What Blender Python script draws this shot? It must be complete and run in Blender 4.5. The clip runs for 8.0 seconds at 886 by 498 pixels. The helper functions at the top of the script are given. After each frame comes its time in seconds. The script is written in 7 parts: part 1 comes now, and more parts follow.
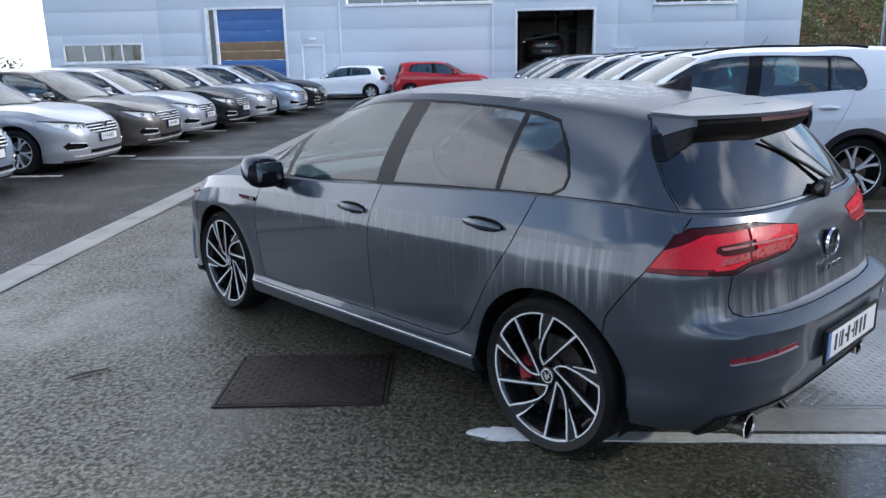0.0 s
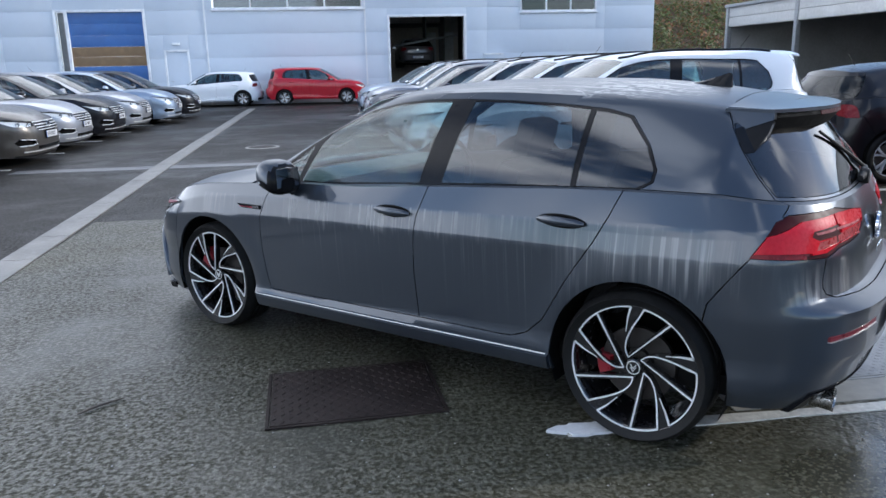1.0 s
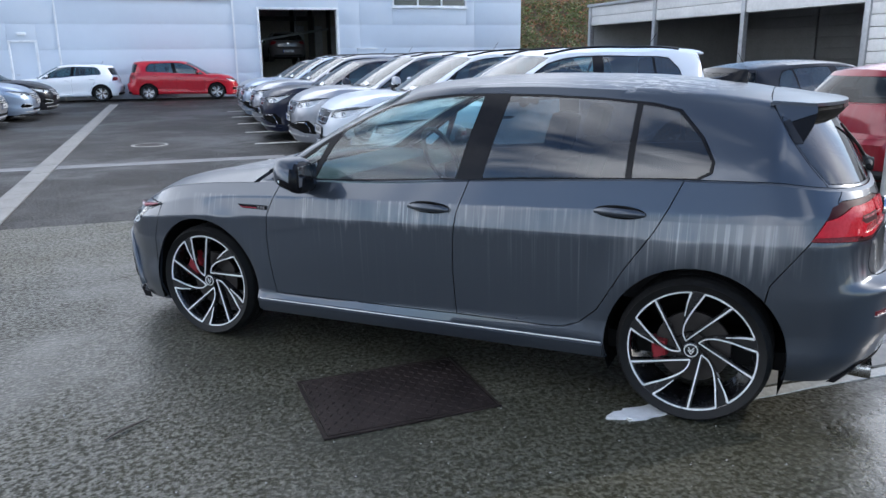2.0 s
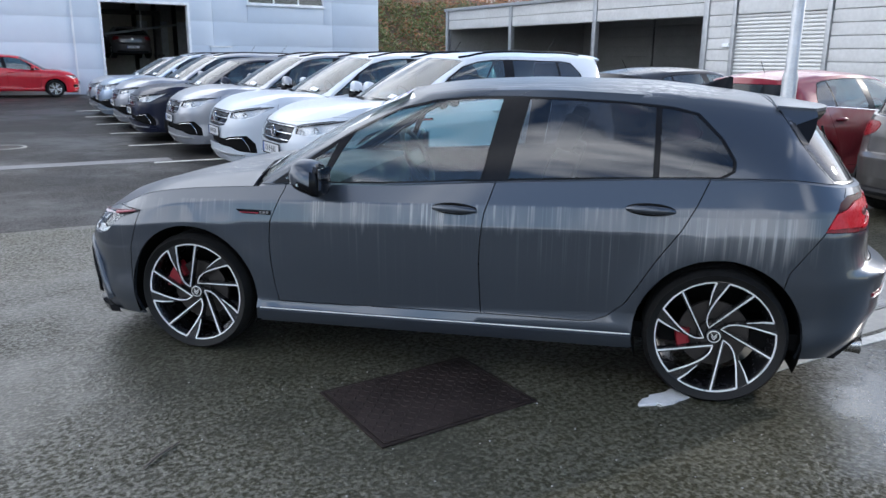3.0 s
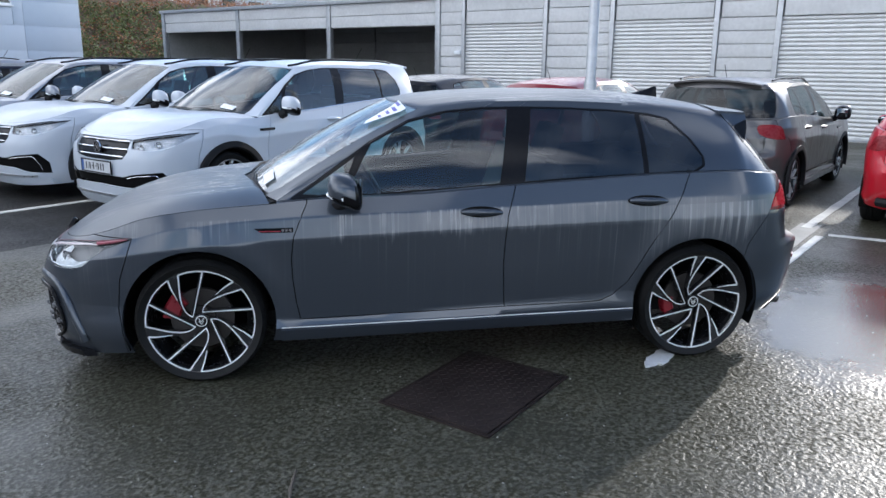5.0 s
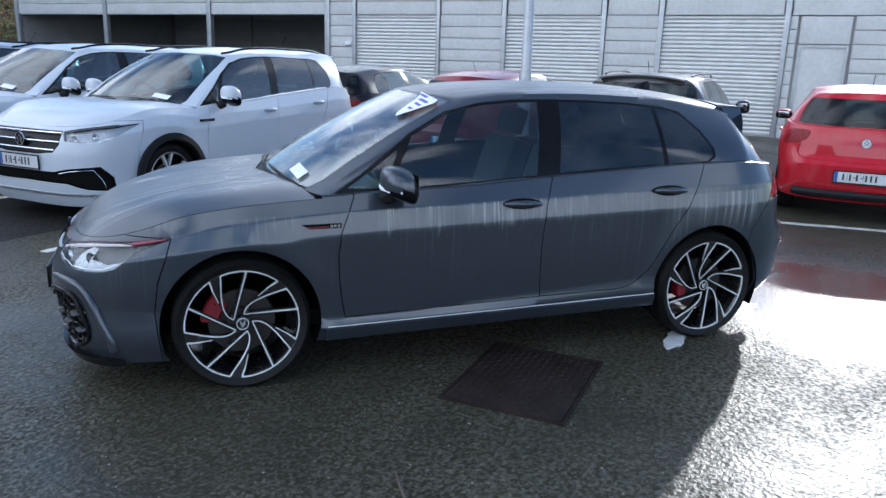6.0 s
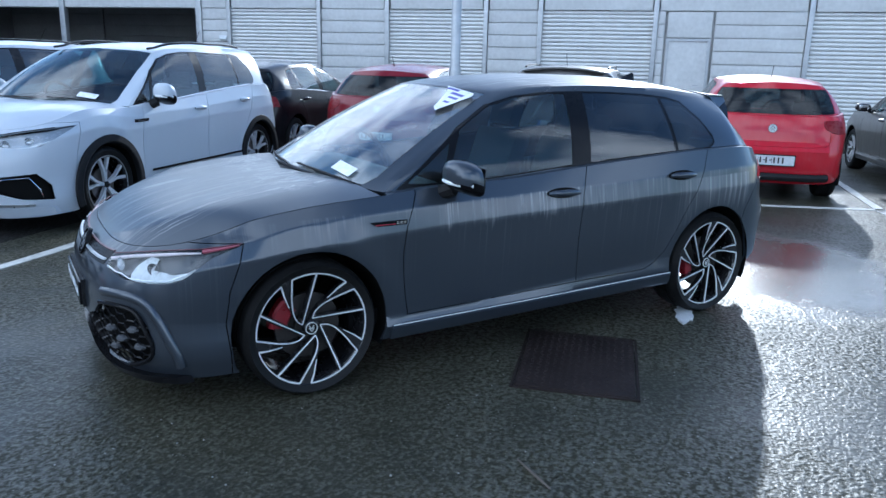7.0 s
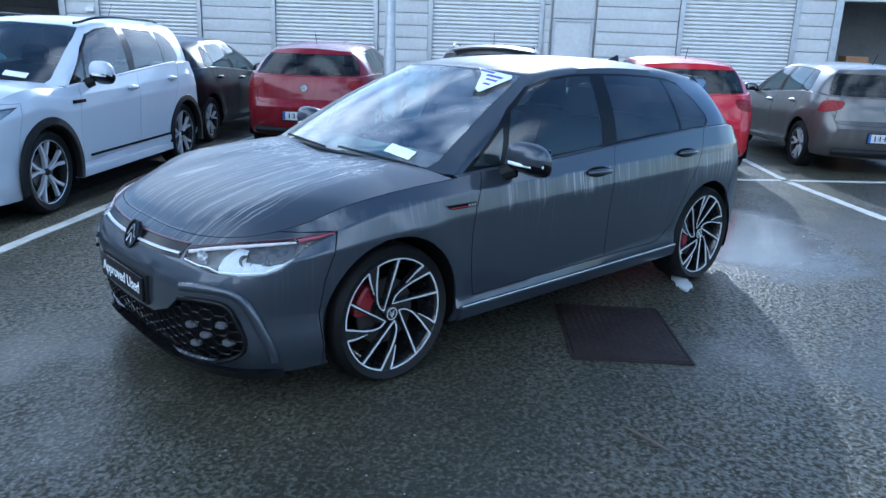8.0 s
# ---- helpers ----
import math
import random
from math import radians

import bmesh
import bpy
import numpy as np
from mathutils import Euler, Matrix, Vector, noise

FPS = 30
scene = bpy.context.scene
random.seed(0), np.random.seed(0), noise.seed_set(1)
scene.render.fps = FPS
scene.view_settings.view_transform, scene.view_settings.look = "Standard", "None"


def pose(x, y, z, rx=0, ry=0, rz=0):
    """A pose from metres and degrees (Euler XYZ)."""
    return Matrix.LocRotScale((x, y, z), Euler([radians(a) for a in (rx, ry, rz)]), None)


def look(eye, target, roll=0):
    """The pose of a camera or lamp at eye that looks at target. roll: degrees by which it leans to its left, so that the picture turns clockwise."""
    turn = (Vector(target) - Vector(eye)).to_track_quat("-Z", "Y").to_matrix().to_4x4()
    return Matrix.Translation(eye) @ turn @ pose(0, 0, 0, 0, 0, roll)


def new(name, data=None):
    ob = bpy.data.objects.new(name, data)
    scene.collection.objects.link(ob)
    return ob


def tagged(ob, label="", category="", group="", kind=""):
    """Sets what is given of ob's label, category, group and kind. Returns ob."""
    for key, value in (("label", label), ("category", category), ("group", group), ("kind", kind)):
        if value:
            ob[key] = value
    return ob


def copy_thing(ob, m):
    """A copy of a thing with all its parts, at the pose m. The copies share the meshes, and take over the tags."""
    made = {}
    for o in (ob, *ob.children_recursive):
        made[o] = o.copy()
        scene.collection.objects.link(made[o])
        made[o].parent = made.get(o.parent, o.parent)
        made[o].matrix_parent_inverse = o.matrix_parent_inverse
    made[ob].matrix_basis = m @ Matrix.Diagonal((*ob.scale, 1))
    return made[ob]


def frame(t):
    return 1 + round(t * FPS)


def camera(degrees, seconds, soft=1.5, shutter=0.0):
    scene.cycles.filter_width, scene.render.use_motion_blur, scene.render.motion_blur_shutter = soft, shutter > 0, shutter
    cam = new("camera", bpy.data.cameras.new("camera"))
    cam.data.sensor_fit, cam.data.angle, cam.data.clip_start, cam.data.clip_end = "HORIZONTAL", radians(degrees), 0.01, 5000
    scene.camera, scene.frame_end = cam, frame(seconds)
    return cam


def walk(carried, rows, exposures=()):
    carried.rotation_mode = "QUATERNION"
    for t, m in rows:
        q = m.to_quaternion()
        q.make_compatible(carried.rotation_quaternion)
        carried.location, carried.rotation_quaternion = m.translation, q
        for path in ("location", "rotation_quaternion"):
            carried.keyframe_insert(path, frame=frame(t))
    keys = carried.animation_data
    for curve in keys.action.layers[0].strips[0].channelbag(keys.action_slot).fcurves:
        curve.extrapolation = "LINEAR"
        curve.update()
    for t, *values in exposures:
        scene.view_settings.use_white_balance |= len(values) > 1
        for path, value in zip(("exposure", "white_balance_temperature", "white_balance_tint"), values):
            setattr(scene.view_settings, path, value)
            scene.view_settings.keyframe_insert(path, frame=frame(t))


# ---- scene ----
cam = camera(61.3, 8.0)
PATH = [
    (0, (0.445, 0.144, 1.549), (0.337, 2.081, 1.061), -1.1),
    (0.5, (0.013, 0.19, 1.521), (0.093, 2.131, 1.044), -0.4),
    (1, (-0.433, 0.232, 1.531), (-0.176, 2.157, 1.052), -1.2),
    (1.5, (-0.862, 0.31, 1.538), (-0.394, 2.193, 1.052), -0.4),
    (1.7, (-1.006, 0.365, 1.538), (-0.489, 2.234, 1.047), -0.6),
    (2.8, (-1.871, 0.711, 1.543), (-0.947, 2.414, 1.048), 0.4),
    (3, (-2.011, 0.789, 1.542), (-1.027, 2.459, 1.049), 0.6),
    (3.5, (-2.333, 0.975, 1.546), (-1.177, 2.531, 1.056), 1.2),
    (4, (-2.664, 1.145, 1.573), (-1.362, 2.581, 1.079), -0.0),
    (5.3, (-3.48, 1.873, 1.573), (-1.859, 2.941, 1.092), 1.2),
    (5.5, (-3.574, 2.025, 1.567), (-1.913, 3.025, 1.075), 1.4),
    (6, (-3.776, 2.429, 1.556), (-2.039, 3.292, 1.068), 1.8),
    (6.5, (-3.993, 2.879, 1.546), (-2.182, 3.578, 1.066), 1.5),
    (7, (-4.155, 3.327, 1.526), (-2.286, 3.84, 1.035), 1.4),
    (7.1, (-4.197, 3.426, 1.525), (-2.319, 3.897, 1.024), 1.2),
    (7.5, (-4.277, 3.801, 1.517), (-2.376, 4.158, 1.01), 2.2),
    (8, (-4.37, 4.286, 1.525), (-2.449, 4.433, 0.988), 2.1),
]
EXPOSURES = [(0, 1.17, 5650, 12), (0.7, 1.19, 5650, 12), (1.5, 1.34, 5680, 12), (3.5, 1.36, 5850, 12), (5.5, 1.02, 5550, 12), (6.5, 0.92, 5100, 9), (8, 1.06, 4700, 6)]
walk(cam, [(t, look(eye, target, roll)) for t, eye, target, roll in PATH], EXPOSURES)

# ---- light ----
SUN_EL, SUN_AZ = 21.0, -3.4
world = bpy.data.worlds.new("sky")
scene.world = world
world.use_nodes = True
wn = world.node_tree
wn.nodes.clear()
w_out = wn.nodes.new("ShaderNodeOutputWorld")
w_bg = wn.nodes.new("ShaderNodeBackground")
w_sky = wn.nodes.new("ShaderNodeTexSky")
w_sky.sky_type = "NISHITA"
w_sky.sun_disc = False
w_sky.sun_elevation = radians(SUN_EL)
w_sky.sun_rotation = radians(90 - SUN_AZ)
w_sky.air_density = 1.0
w_sky.dust_density = 0.6
w_sky.ozone_density = 2.0
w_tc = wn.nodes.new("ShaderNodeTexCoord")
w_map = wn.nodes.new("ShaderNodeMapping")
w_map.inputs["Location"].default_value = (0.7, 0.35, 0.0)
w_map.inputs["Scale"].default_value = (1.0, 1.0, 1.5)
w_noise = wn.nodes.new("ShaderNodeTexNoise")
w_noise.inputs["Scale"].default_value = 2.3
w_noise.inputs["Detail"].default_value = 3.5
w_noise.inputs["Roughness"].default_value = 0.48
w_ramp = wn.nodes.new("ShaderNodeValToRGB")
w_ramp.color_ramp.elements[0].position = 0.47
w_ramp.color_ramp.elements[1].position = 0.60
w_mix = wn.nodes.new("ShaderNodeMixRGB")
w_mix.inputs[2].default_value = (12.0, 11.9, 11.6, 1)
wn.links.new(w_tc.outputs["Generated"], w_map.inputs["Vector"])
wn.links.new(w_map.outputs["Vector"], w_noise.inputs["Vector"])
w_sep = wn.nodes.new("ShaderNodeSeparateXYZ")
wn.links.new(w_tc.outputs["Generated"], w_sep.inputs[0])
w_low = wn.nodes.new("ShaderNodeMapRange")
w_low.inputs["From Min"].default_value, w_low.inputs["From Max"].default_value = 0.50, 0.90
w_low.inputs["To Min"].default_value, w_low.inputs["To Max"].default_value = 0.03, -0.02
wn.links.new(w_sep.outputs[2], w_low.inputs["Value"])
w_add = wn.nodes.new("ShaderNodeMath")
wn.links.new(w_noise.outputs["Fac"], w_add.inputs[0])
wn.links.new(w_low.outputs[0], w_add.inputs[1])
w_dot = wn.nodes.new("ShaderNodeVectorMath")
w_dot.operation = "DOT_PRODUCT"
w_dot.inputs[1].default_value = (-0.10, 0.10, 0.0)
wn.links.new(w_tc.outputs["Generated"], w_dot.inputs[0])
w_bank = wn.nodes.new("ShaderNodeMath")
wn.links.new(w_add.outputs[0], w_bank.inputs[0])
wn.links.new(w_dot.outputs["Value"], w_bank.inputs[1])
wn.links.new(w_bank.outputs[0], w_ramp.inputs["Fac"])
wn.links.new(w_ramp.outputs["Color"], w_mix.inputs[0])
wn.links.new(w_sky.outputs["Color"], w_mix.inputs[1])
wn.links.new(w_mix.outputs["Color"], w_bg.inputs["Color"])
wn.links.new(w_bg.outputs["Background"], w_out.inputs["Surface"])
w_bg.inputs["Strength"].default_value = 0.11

sun_data = bpy.data.lights.new("sun", "SUN")
sun_data.energy = 1.4
sun_data.angle = radians(1.2)
sun_data.color = (1.0, 0.90, 0.74)
sun = new("sun", sun_data)
sun_dir = Vector((math.cos(radians(SUN_EL)) * math.cos(radians(SUN_AZ)), math.cos(radians(SUN_EL)) * math.sin(radians(SUN_AZ)), math.sin(radians(SUN_EL))))
sun.matrix_world = look(sun_dir * 60, (0, 0, 0))


# ---- materials ----
def nodes_of(m):
    m.use_nodes = True
    t = m.node_tree
    return t, t.nodes["Principled BSDF"]


def node(t, kind, **values):
    n = t.nodes.new(kind)
    for key, value in values.items():
        if key in n.inputs:
            n.inputs[key].default_value = value
    return n


def ramp(t, source, a, b, ca=(0, 0, 0, 1), cb=(1, 1, 1, 1)):
    r = t.nodes.new("ShaderNodeValToRGB")
    r.color_ramp.elements[0].position, r.color_ramp.elements[1].position = a, b
    r.color_ramp.elements[0].color, r.color_ramp.elements[1].color = ca, cb
    t.links.new(source, r.inputs["Fac"])
    return r.outputs["Color"]


def coords(t, scale=(1, 1, 1), world_space=False):
    mp = t.nodes.new("ShaderNodeMapping")
    mp.inputs["Scale"].default_value = scale
    if world_space:
        g = t.nodes.new("ShaderNodeNewGeometry")
        t.links.new(g.outputs["Position"], mp.inputs["Vector"])
    else:
        tc = t.nodes.new("ShaderNodeTexCoord")
        t.links.new(tc.outputs["Object"], mp.inputs["Vector"])
    return mp.outputs["Vector"]


def noise_fac(t, vec, scale, detail=4.0, rough=0.55):
    n = node(t, "ShaderNodeTexNoise", Scale=scale, Detail=detail, Roughness=rough)
    t.links.new(vec, n.inputs["Vector"])
    return n.outputs["Fac"]


def mix_rgb(t, fac, a, b, blend="MIX"):
    m = t.nodes.new("ShaderNodeMixRGB")
    m.blend_type = blend
    for sock, v in ((m.inputs[0], fac), (m.inputs[1], a), (m.inputs[2], b)):
        if isinstance(v, (int, float)):
            sock.default_value = v
        elif isinstance(v, tuple):
            sock.default_value = (*v, 1) if len(v) == 3 else v
        else:
            t.links.new(v, sock)
    return m.outputs["Color"]


def math_node(t, op, a, b=0.0):
    m = t.nodes.new("ShaderNodeMath")
    m.operation = op
    for sock, v in ((m.inputs[0], a), (m.inputs[1], b)):
        if isinstance(v, (int, float)):
            sock.default_value = v
        else:
            t.links.new(v, sock)
    return m.outputs["Value"]


def add_bump(t, bsdf, height, strength, distance):
    b = node(t, "ShaderNodeBump", Strength=strength, Distance=distance)
    t.links.new(height, b.inputs["Height"])
    t.links.new(b.outputs["Normal"], bsdf.inputs["Normal"])


def mat(name, color, rough=0.5, metal=0.0, coat=0.0, var=0.18, scale=4.0, bump=0.0, bscale=120.0, rvar=0.12, world_space=False, stretch=(1, 1, 1)):
    m = bpy.data.materials.new(name)
    t, b = nodes_of(m)
    vec = coords(t, stretch, world_space)
    n1 = noise_fac(t, vec, scale)
    n2 = noise_fac(t, vec, scale * 9)
    both = math_node(t, "MULTIPLY", math_node(t, "ADD", n1, n2), 0.5)
    lo = tuple(c * (1 - var) for c in color)
    hi = tuple(min(1, c * (1 + var)) for c in color)
    t.links.new(ramp(t, both, 0.35, 0.65, (*lo, 1), (*hi, 1)), b.inputs["Base Color"])
    r = ramp(t, n2, 0.3, 0.7, (max(0.02, rough - rvar),) * 3 + (1,), (min(1, rough + rvar),) * 3 + (1,))
    t.links.new(r, b.inputs["Roughness"])
    b.inputs["Metallic"].default_value = metal
    b.inputs["Coat Weight"].default_value = coat
    b.inputs["Coat Roughness"].default_value = 0.04
    if bump:
        add_bump(t, b, noise_fac(t, vec, bscale, 3), bump, 0.003)
    return m


def car_paint(name, color, metal=0.35, dirt=0.12, coat=0.7):
    m = bpy.data.materials.new(name)
    t, b = nodes_of(m)
    vec = coords(t)
    film = ramp(t, noise_fac(t, coords(t, (7, 7, 1.4)), 2.2, 6), 0.45, 0.75)
    fine = noise_fac(t, vec, 700, 1)
    base = mix_rgb(t, math_node(t, "MULTIPLY", fine, 0.22), color, tuple(min(1, c * 1.5 + 0.002) for c in color))
    b.inputs["Specular IOR Level"].default_value = 0.2
    t.links.new(mix_rgb(t, math_node(t, "MULTIPLY", film, dirt), base, (0.36, 0.35, 0.33)), b.inputs["Base Color"])
    t.links.new(ramp(t, film, 0, 1, (0.28,) * 3 + (1,), (0.45,) * 3 + (1,)), b.inputs["Roughness"])
    b.inputs["Metallic"].default_value = metal
    tc = t.nodes.new("ShaderNodeTexCoord")
    nrm = t.nodes.new("ShaderNodeSeparateXYZ")
    t.links.new(tc.outputs["Normal"], nrm.inputs[0])
    t.links.new(ramp(t, nrm.outputs[2], 0.45, 0.85, (coat, coat, coat, 1), (coat * 0.43, coat * 0.43, coat * 0.43, 1)), b.inputs["Coat Weight"])
    t.links.new(ramp(t, film, 0, 1, (0.03,) * 3 + (1,), (0.14,) * 3 + (1,)), b.inputs["Coat Roughness"])
    add_bump(t, b, ramp(t, noise_fac(t, vec, 160, 2), 0.6, 0.72), 0.10, 0.002)
    return m


def dirty_grey_paint():
    """Grey metallic paint with dried rain streaks: upright on the flanks, lengthwise on bonnet and roof."""
    m = bpy.data.materials.new("grey_metallic_paint")
    t, b = nodes_of(m)
    vec = coords(t)
    sep = t.nodes.new("ShaderNodeSeparateXYZ")
    t.links.new(vec, sep.inputs[0])
    x, y, z = sep.outputs
    tc = t.nodes.new("ShaderNodeTexCoord")
    nrm = t.nodes.new("ShaderNodeSeparateXYZ")
    t.links.new(tc.outputs["Normal"], nrm.inputs[0])
    zones = math_node(t, "MAXIMUM", ramp(t, math_node(t, "SUBTRACT", x, 0.98), 0.0, 0.05), ramp(t, math_node(t, "SUBTRACT", z, 1.37), 0.0, 0.04))
    up = math_node(t, "MULTIPLY", ramp(t, nrm.outputs[2], 0.72, 0.88), zones)
    flank = ramp(t, math_node(t, "ABSOLUTE", nrm.outputs[1]), 0.6, 0.85)
    # flank streaks hang from the shoulder line
    back = math_node(t, "SUBTRACT", math_node(t, "MULTIPLY", x, -1), 0.9)
    level = math_node(t, "ADD", z, math_node(t, "MULTIPLY", x, 0.032))
    wob = math_node(t, "MULTIPLY", noise_fac(t, coords(t, (34, 1, 0.3)), 1.0, 3), 0.20)
    lowend = math_node(t, "ADD", math_node(t, "SUBTRACT", level, 0.772), wob)
    band = math_node(t, "MULTIPLY", ramp(t, lowend, 0.07, 0.14), ramp(t, level, 0.868, 0.876, (1, 1, 1, 1), (0, 0, 0, 1)))
    streak = ramp(t, noise_fac(t, coords(t, (62, 3, 1.2)), 1.0, 2.5, 0.6), 0.5, 0.64)
    patch = math_node(t, "MULTIPLY", ramp(t, noise_fac(t, coords(t, (5.5, 1, 0.6)), 1.0, 2), 0.42, 0.62), ramp(t, math_node(t, "ADD", x, 0.6), 0.0, 0.6, (0.65, 0.65, 0.65, 1), (1, 1, 1, 1)))
    side = math_node(t, "MULTIPLY", math_node(t, "MULTIPLY", band, patch), math_node(t, "ADD", math_node(t, "MULTIPLY", streak, 0.60), 0.12))
    runs = math_node(t, "MULTIPLY", ramp(t, noise_fac(t, coords(t, (90, 3, 0.5)), 1.0, 2), 0.55, 0.75), ramp(t, noise_fac(t, coords(t, (2, 1, 2)), 1.0), 0.4, 0.7))
    side = math_node(t, "MAXIMUM", side, math_node(t, "MULTIPLY", math_node(t, "MULTIPLY", runs, ramp(t, level, 0.3, 0.8)), math_node(t, "MULTIPLY", ramp(t, level, 0.868, 0.876, (1, 1, 1, 1), (0, 0, 0, 1)), 0.22)))
    side = math_node(t, "MULTIPLY", side, ramp(t, back, 0.62, 0.82, (1, 1, 1, 1), (0.15, 0.15, 0.15, 1)))
    side = math_node(t, "MULTIPLY", math_node(t, "MULTIPLY", side, flank), ramp(t, math_node(t, "SUBTRACT", x, 0.72), 0.0, 0.25, (1, 1, 1, 1), (0.32, 0.32, 0.32, 1)))
    # grey film below the shoulder of the rear wings and low on the tailgate
    wing = math_node(t, "MULTIPLY", ramp(t, back, 0.03, 0.30), ramp(t, level, 0.835, 0.842, (1, 1, 1, 1), (0, 0, 0, 1)))
    wing = math_node(t, "MULTIPLY", math_node(t, "MULTIPLY", wing, flank), ramp(t, math_node(t, "ADD", level, wob), 0.72, 0.88))
    wing = math_node(t, "MULTIPLY", wing, ramp(t, back, 0.68, 0.84, (1, 1, 1, 1), (0.08, 0.08, 0.08, 1)))
    wing = math_node(t, "MULTIPLY", wing, math_node(t, "ADD", math_node(t, "MULTIPLY", streak, 0.38), 0.14))
    run_y = noise_fac(t, coords(t, (3, 46, 1.2)), 1.0, 2.5, 0.6)
    gate = math_node(t, "MULTIPLY", ramp(t, math_node(t, "MULTIPLY", nrm.outputs[0], -1), 0.5, 0.8), ramp(t, z, 0.652, 0.66))
    gate = math_node(t, "MULTIPLY", gate, ramp(t, math_node(t, "ADD", z, math_node(t, "MULTIPLY", run_y, 0.16)), 0.77, 0.87, (1, 1, 1, 1), (0, 0, 0, 1)))
    gate = math_node(t, "MULTIPLY", gate, math_node(t, "ADD", math_node(t, "MULTIPLY", ramp(t, run_y, 0.42, 0.6, (1, 1, 1, 1), (0, 0, 0, 1)), 0.14), 0.05))
    side = math_node(t, "MAXIMUM", side, math_node(t, "MAXIMUM", wing, gate))
    # runs along bonnet and roof
    bend = math_node(t, "MULTIPLY", noise_fac(t, coords(t, (2.6, 2, 1)), 1.0, 4), 0.09)
    comb = t.nodes.new("ShaderNodeCombineXYZ")
    t.links.new(math_node(t, "MULTIPLY", x, 1.5), comb.inputs[0])
    t.links.new(math_node(t, "MULTIPLY", math_node(t, "ADD", y, bend), 58), comb.inputs[1])
    lines = ramp(t, noise_fac(t, comb.outputs[0], 1.0, 4, 0.65), 0.53, 0.60)
    mist = ramp(t, noise_fac(t, coords(t, (2.2, 4, 2)), 1.0, 5), 0.35, 0.65)
    worm = noise_fac(t, coords(t, (5, 11, 4)), 1.0, 5, 0.6)
    rear = math_node(t, "MULTIPLY", ramp(t, math_node(t, "SUBTRACT", z, 1.3), 0.0, 0.05), math_node(t, "MULTIPLY", ramp(t, math_node(t, "MULTIPLY", x, -1), 0.55, 1.0), ramp(t, math_node(t, "SUBTRACT", math_node(t, "MULTIPLY", x, -1), 1.0), 0.36, 0.50, (1, 1, 1, 1), (0, 0, 0, 1))))
    cowl_zone = math_node(t, "MULTIPLY", ramp(t, math_node(t, "SUBTRACT", x, 1.08), 0.0, 0.06), ramp(t, math_node(t, "SUBTRACT", x, 1.3), 0.0, 0.2, (1, 1, 1, 1), (0, 0, 0, 1)))
    near = ramp(t, math_node(t, "ABSOLUTE", math_node(t, "SUBTRACT", worm, 0.5)), 0.010, 0.026, (1, 1, 1, 1), (0, 0, 0, 1))
    blots = math_node(t, "MULTIPLY", math_node(t, "MAXIMUM", rear, cowl_zone), math_node(t, "MAXIMUM", near, math_node(t, "MULTIPLY", rear, ramp(t, worm, 0.56, 0.62))))
    top = math_node(t, "MULTIPLY", up, math_node(t, "MULTIPLY", math_node(t, "ADD", math_node(t, "MULTIPLY", lines, 0.54), math_node(t, "ADD", math_node(t, "MULTIPLY", mist, 0.05), math_node(t, "MULTIPLY", blots, 0.70))), ramp(t, math_node(t, "SUBTRACT", z, 1.1), 0.0, 0.2, (1, 1, 1, 1), (1.15, 1.15, 1.15, 1))))
    # a thick run and a chalky smear on the bonnet
    comb2 = t.nodes.new("ShaderNodeCombineXYZ")
    t.links.new(math_node(t, "MULTIPLY", x, 1.1), comb2.inputs[0])
    t.links.new(math_node(t, "MULTIPLY", math_node(t, "ADD", y, bend), 24), comb2.inputs[1])
    thick = math_node(t, "MULTIPLY", ramp(t, noise_fac(t, comb2.outputs[0], 1.0, 5, 0.7), 0.585, 0.625), 0.60)
    sx_ = math_node(t, "MULTIPLY", math_node(t, "SUBTRACT", x, 1.73), 8.5)
    sy_ = math_node(t, "MULTIPLY", math_node(t, "ADD", math_node(t, "ADD", y, 0.25), math_node(t, "MULTIPLY", math_node(t, "SUBTRACT", x, 1.73), 0.35)), 34)
    far = math_node(t, "ADD", math_node(t, "ADD", math_node(t, "MULTIPLY", sx_, sx_), math_node(t, "MULTIPLY", sy_, sy_)), math_node(t, "MULTIPLY", worm, 1.2))
    smear = ramp(t, math_node(t, "MULTIPLY", far, 0.3), 0.36, 0.5, (0.7, 0.7, 0.7, 1), (0, 0, 0, 1))
    low_up = math_node(t, "MULTIPLY", up, ramp(t, math_node(t, "SUBTRACT", z, 1.1), 0.0, 0.1, (1, 1, 1, 1), (0, 0, 0, 1)))
    top = math_node(t, "MAXIMUM", top, math_node(t, "MULTIPLY", low_up, math_node(t, "MAXIMUM", thick, smear)))
    inboard = math_node(t, "MAXIMUM", ramp(t, math_node(t, "ABSOLUTE", y), 0.56, 0.64, (1, 1, 1, 1), (0, 0, 0, 1)), ramp(t, math_node(t, "SUBTRACT", z, 1.1), 0.0, 0.1))
    top = math_node(t, "MULTIPLY", top, inboard)
    dust = math_node(t, "MAXIMUM", side, top)
    fine = noise_fac(t, vec, 900, 1)
    base = mix_rgb(t, math_node(t, "MULTIPLY", fine, 0.3), (0.041, 0.049, 0.062), (0.088, 0.102, 0.124))
    roof = ramp(t, math_node(t, "SUBTRACT", z, 1.30), 0.0, 0.06, (1, 1, 1, 1), (0.3, 0.3, 0.3, 1))
    roof = math_node(t, "MINIMUM", roof, ramp(t, nrm.outputs[2], 0.75, 0.92, (1, 1, 1, 1), (0.55, 0.55, 0.55, 1)))
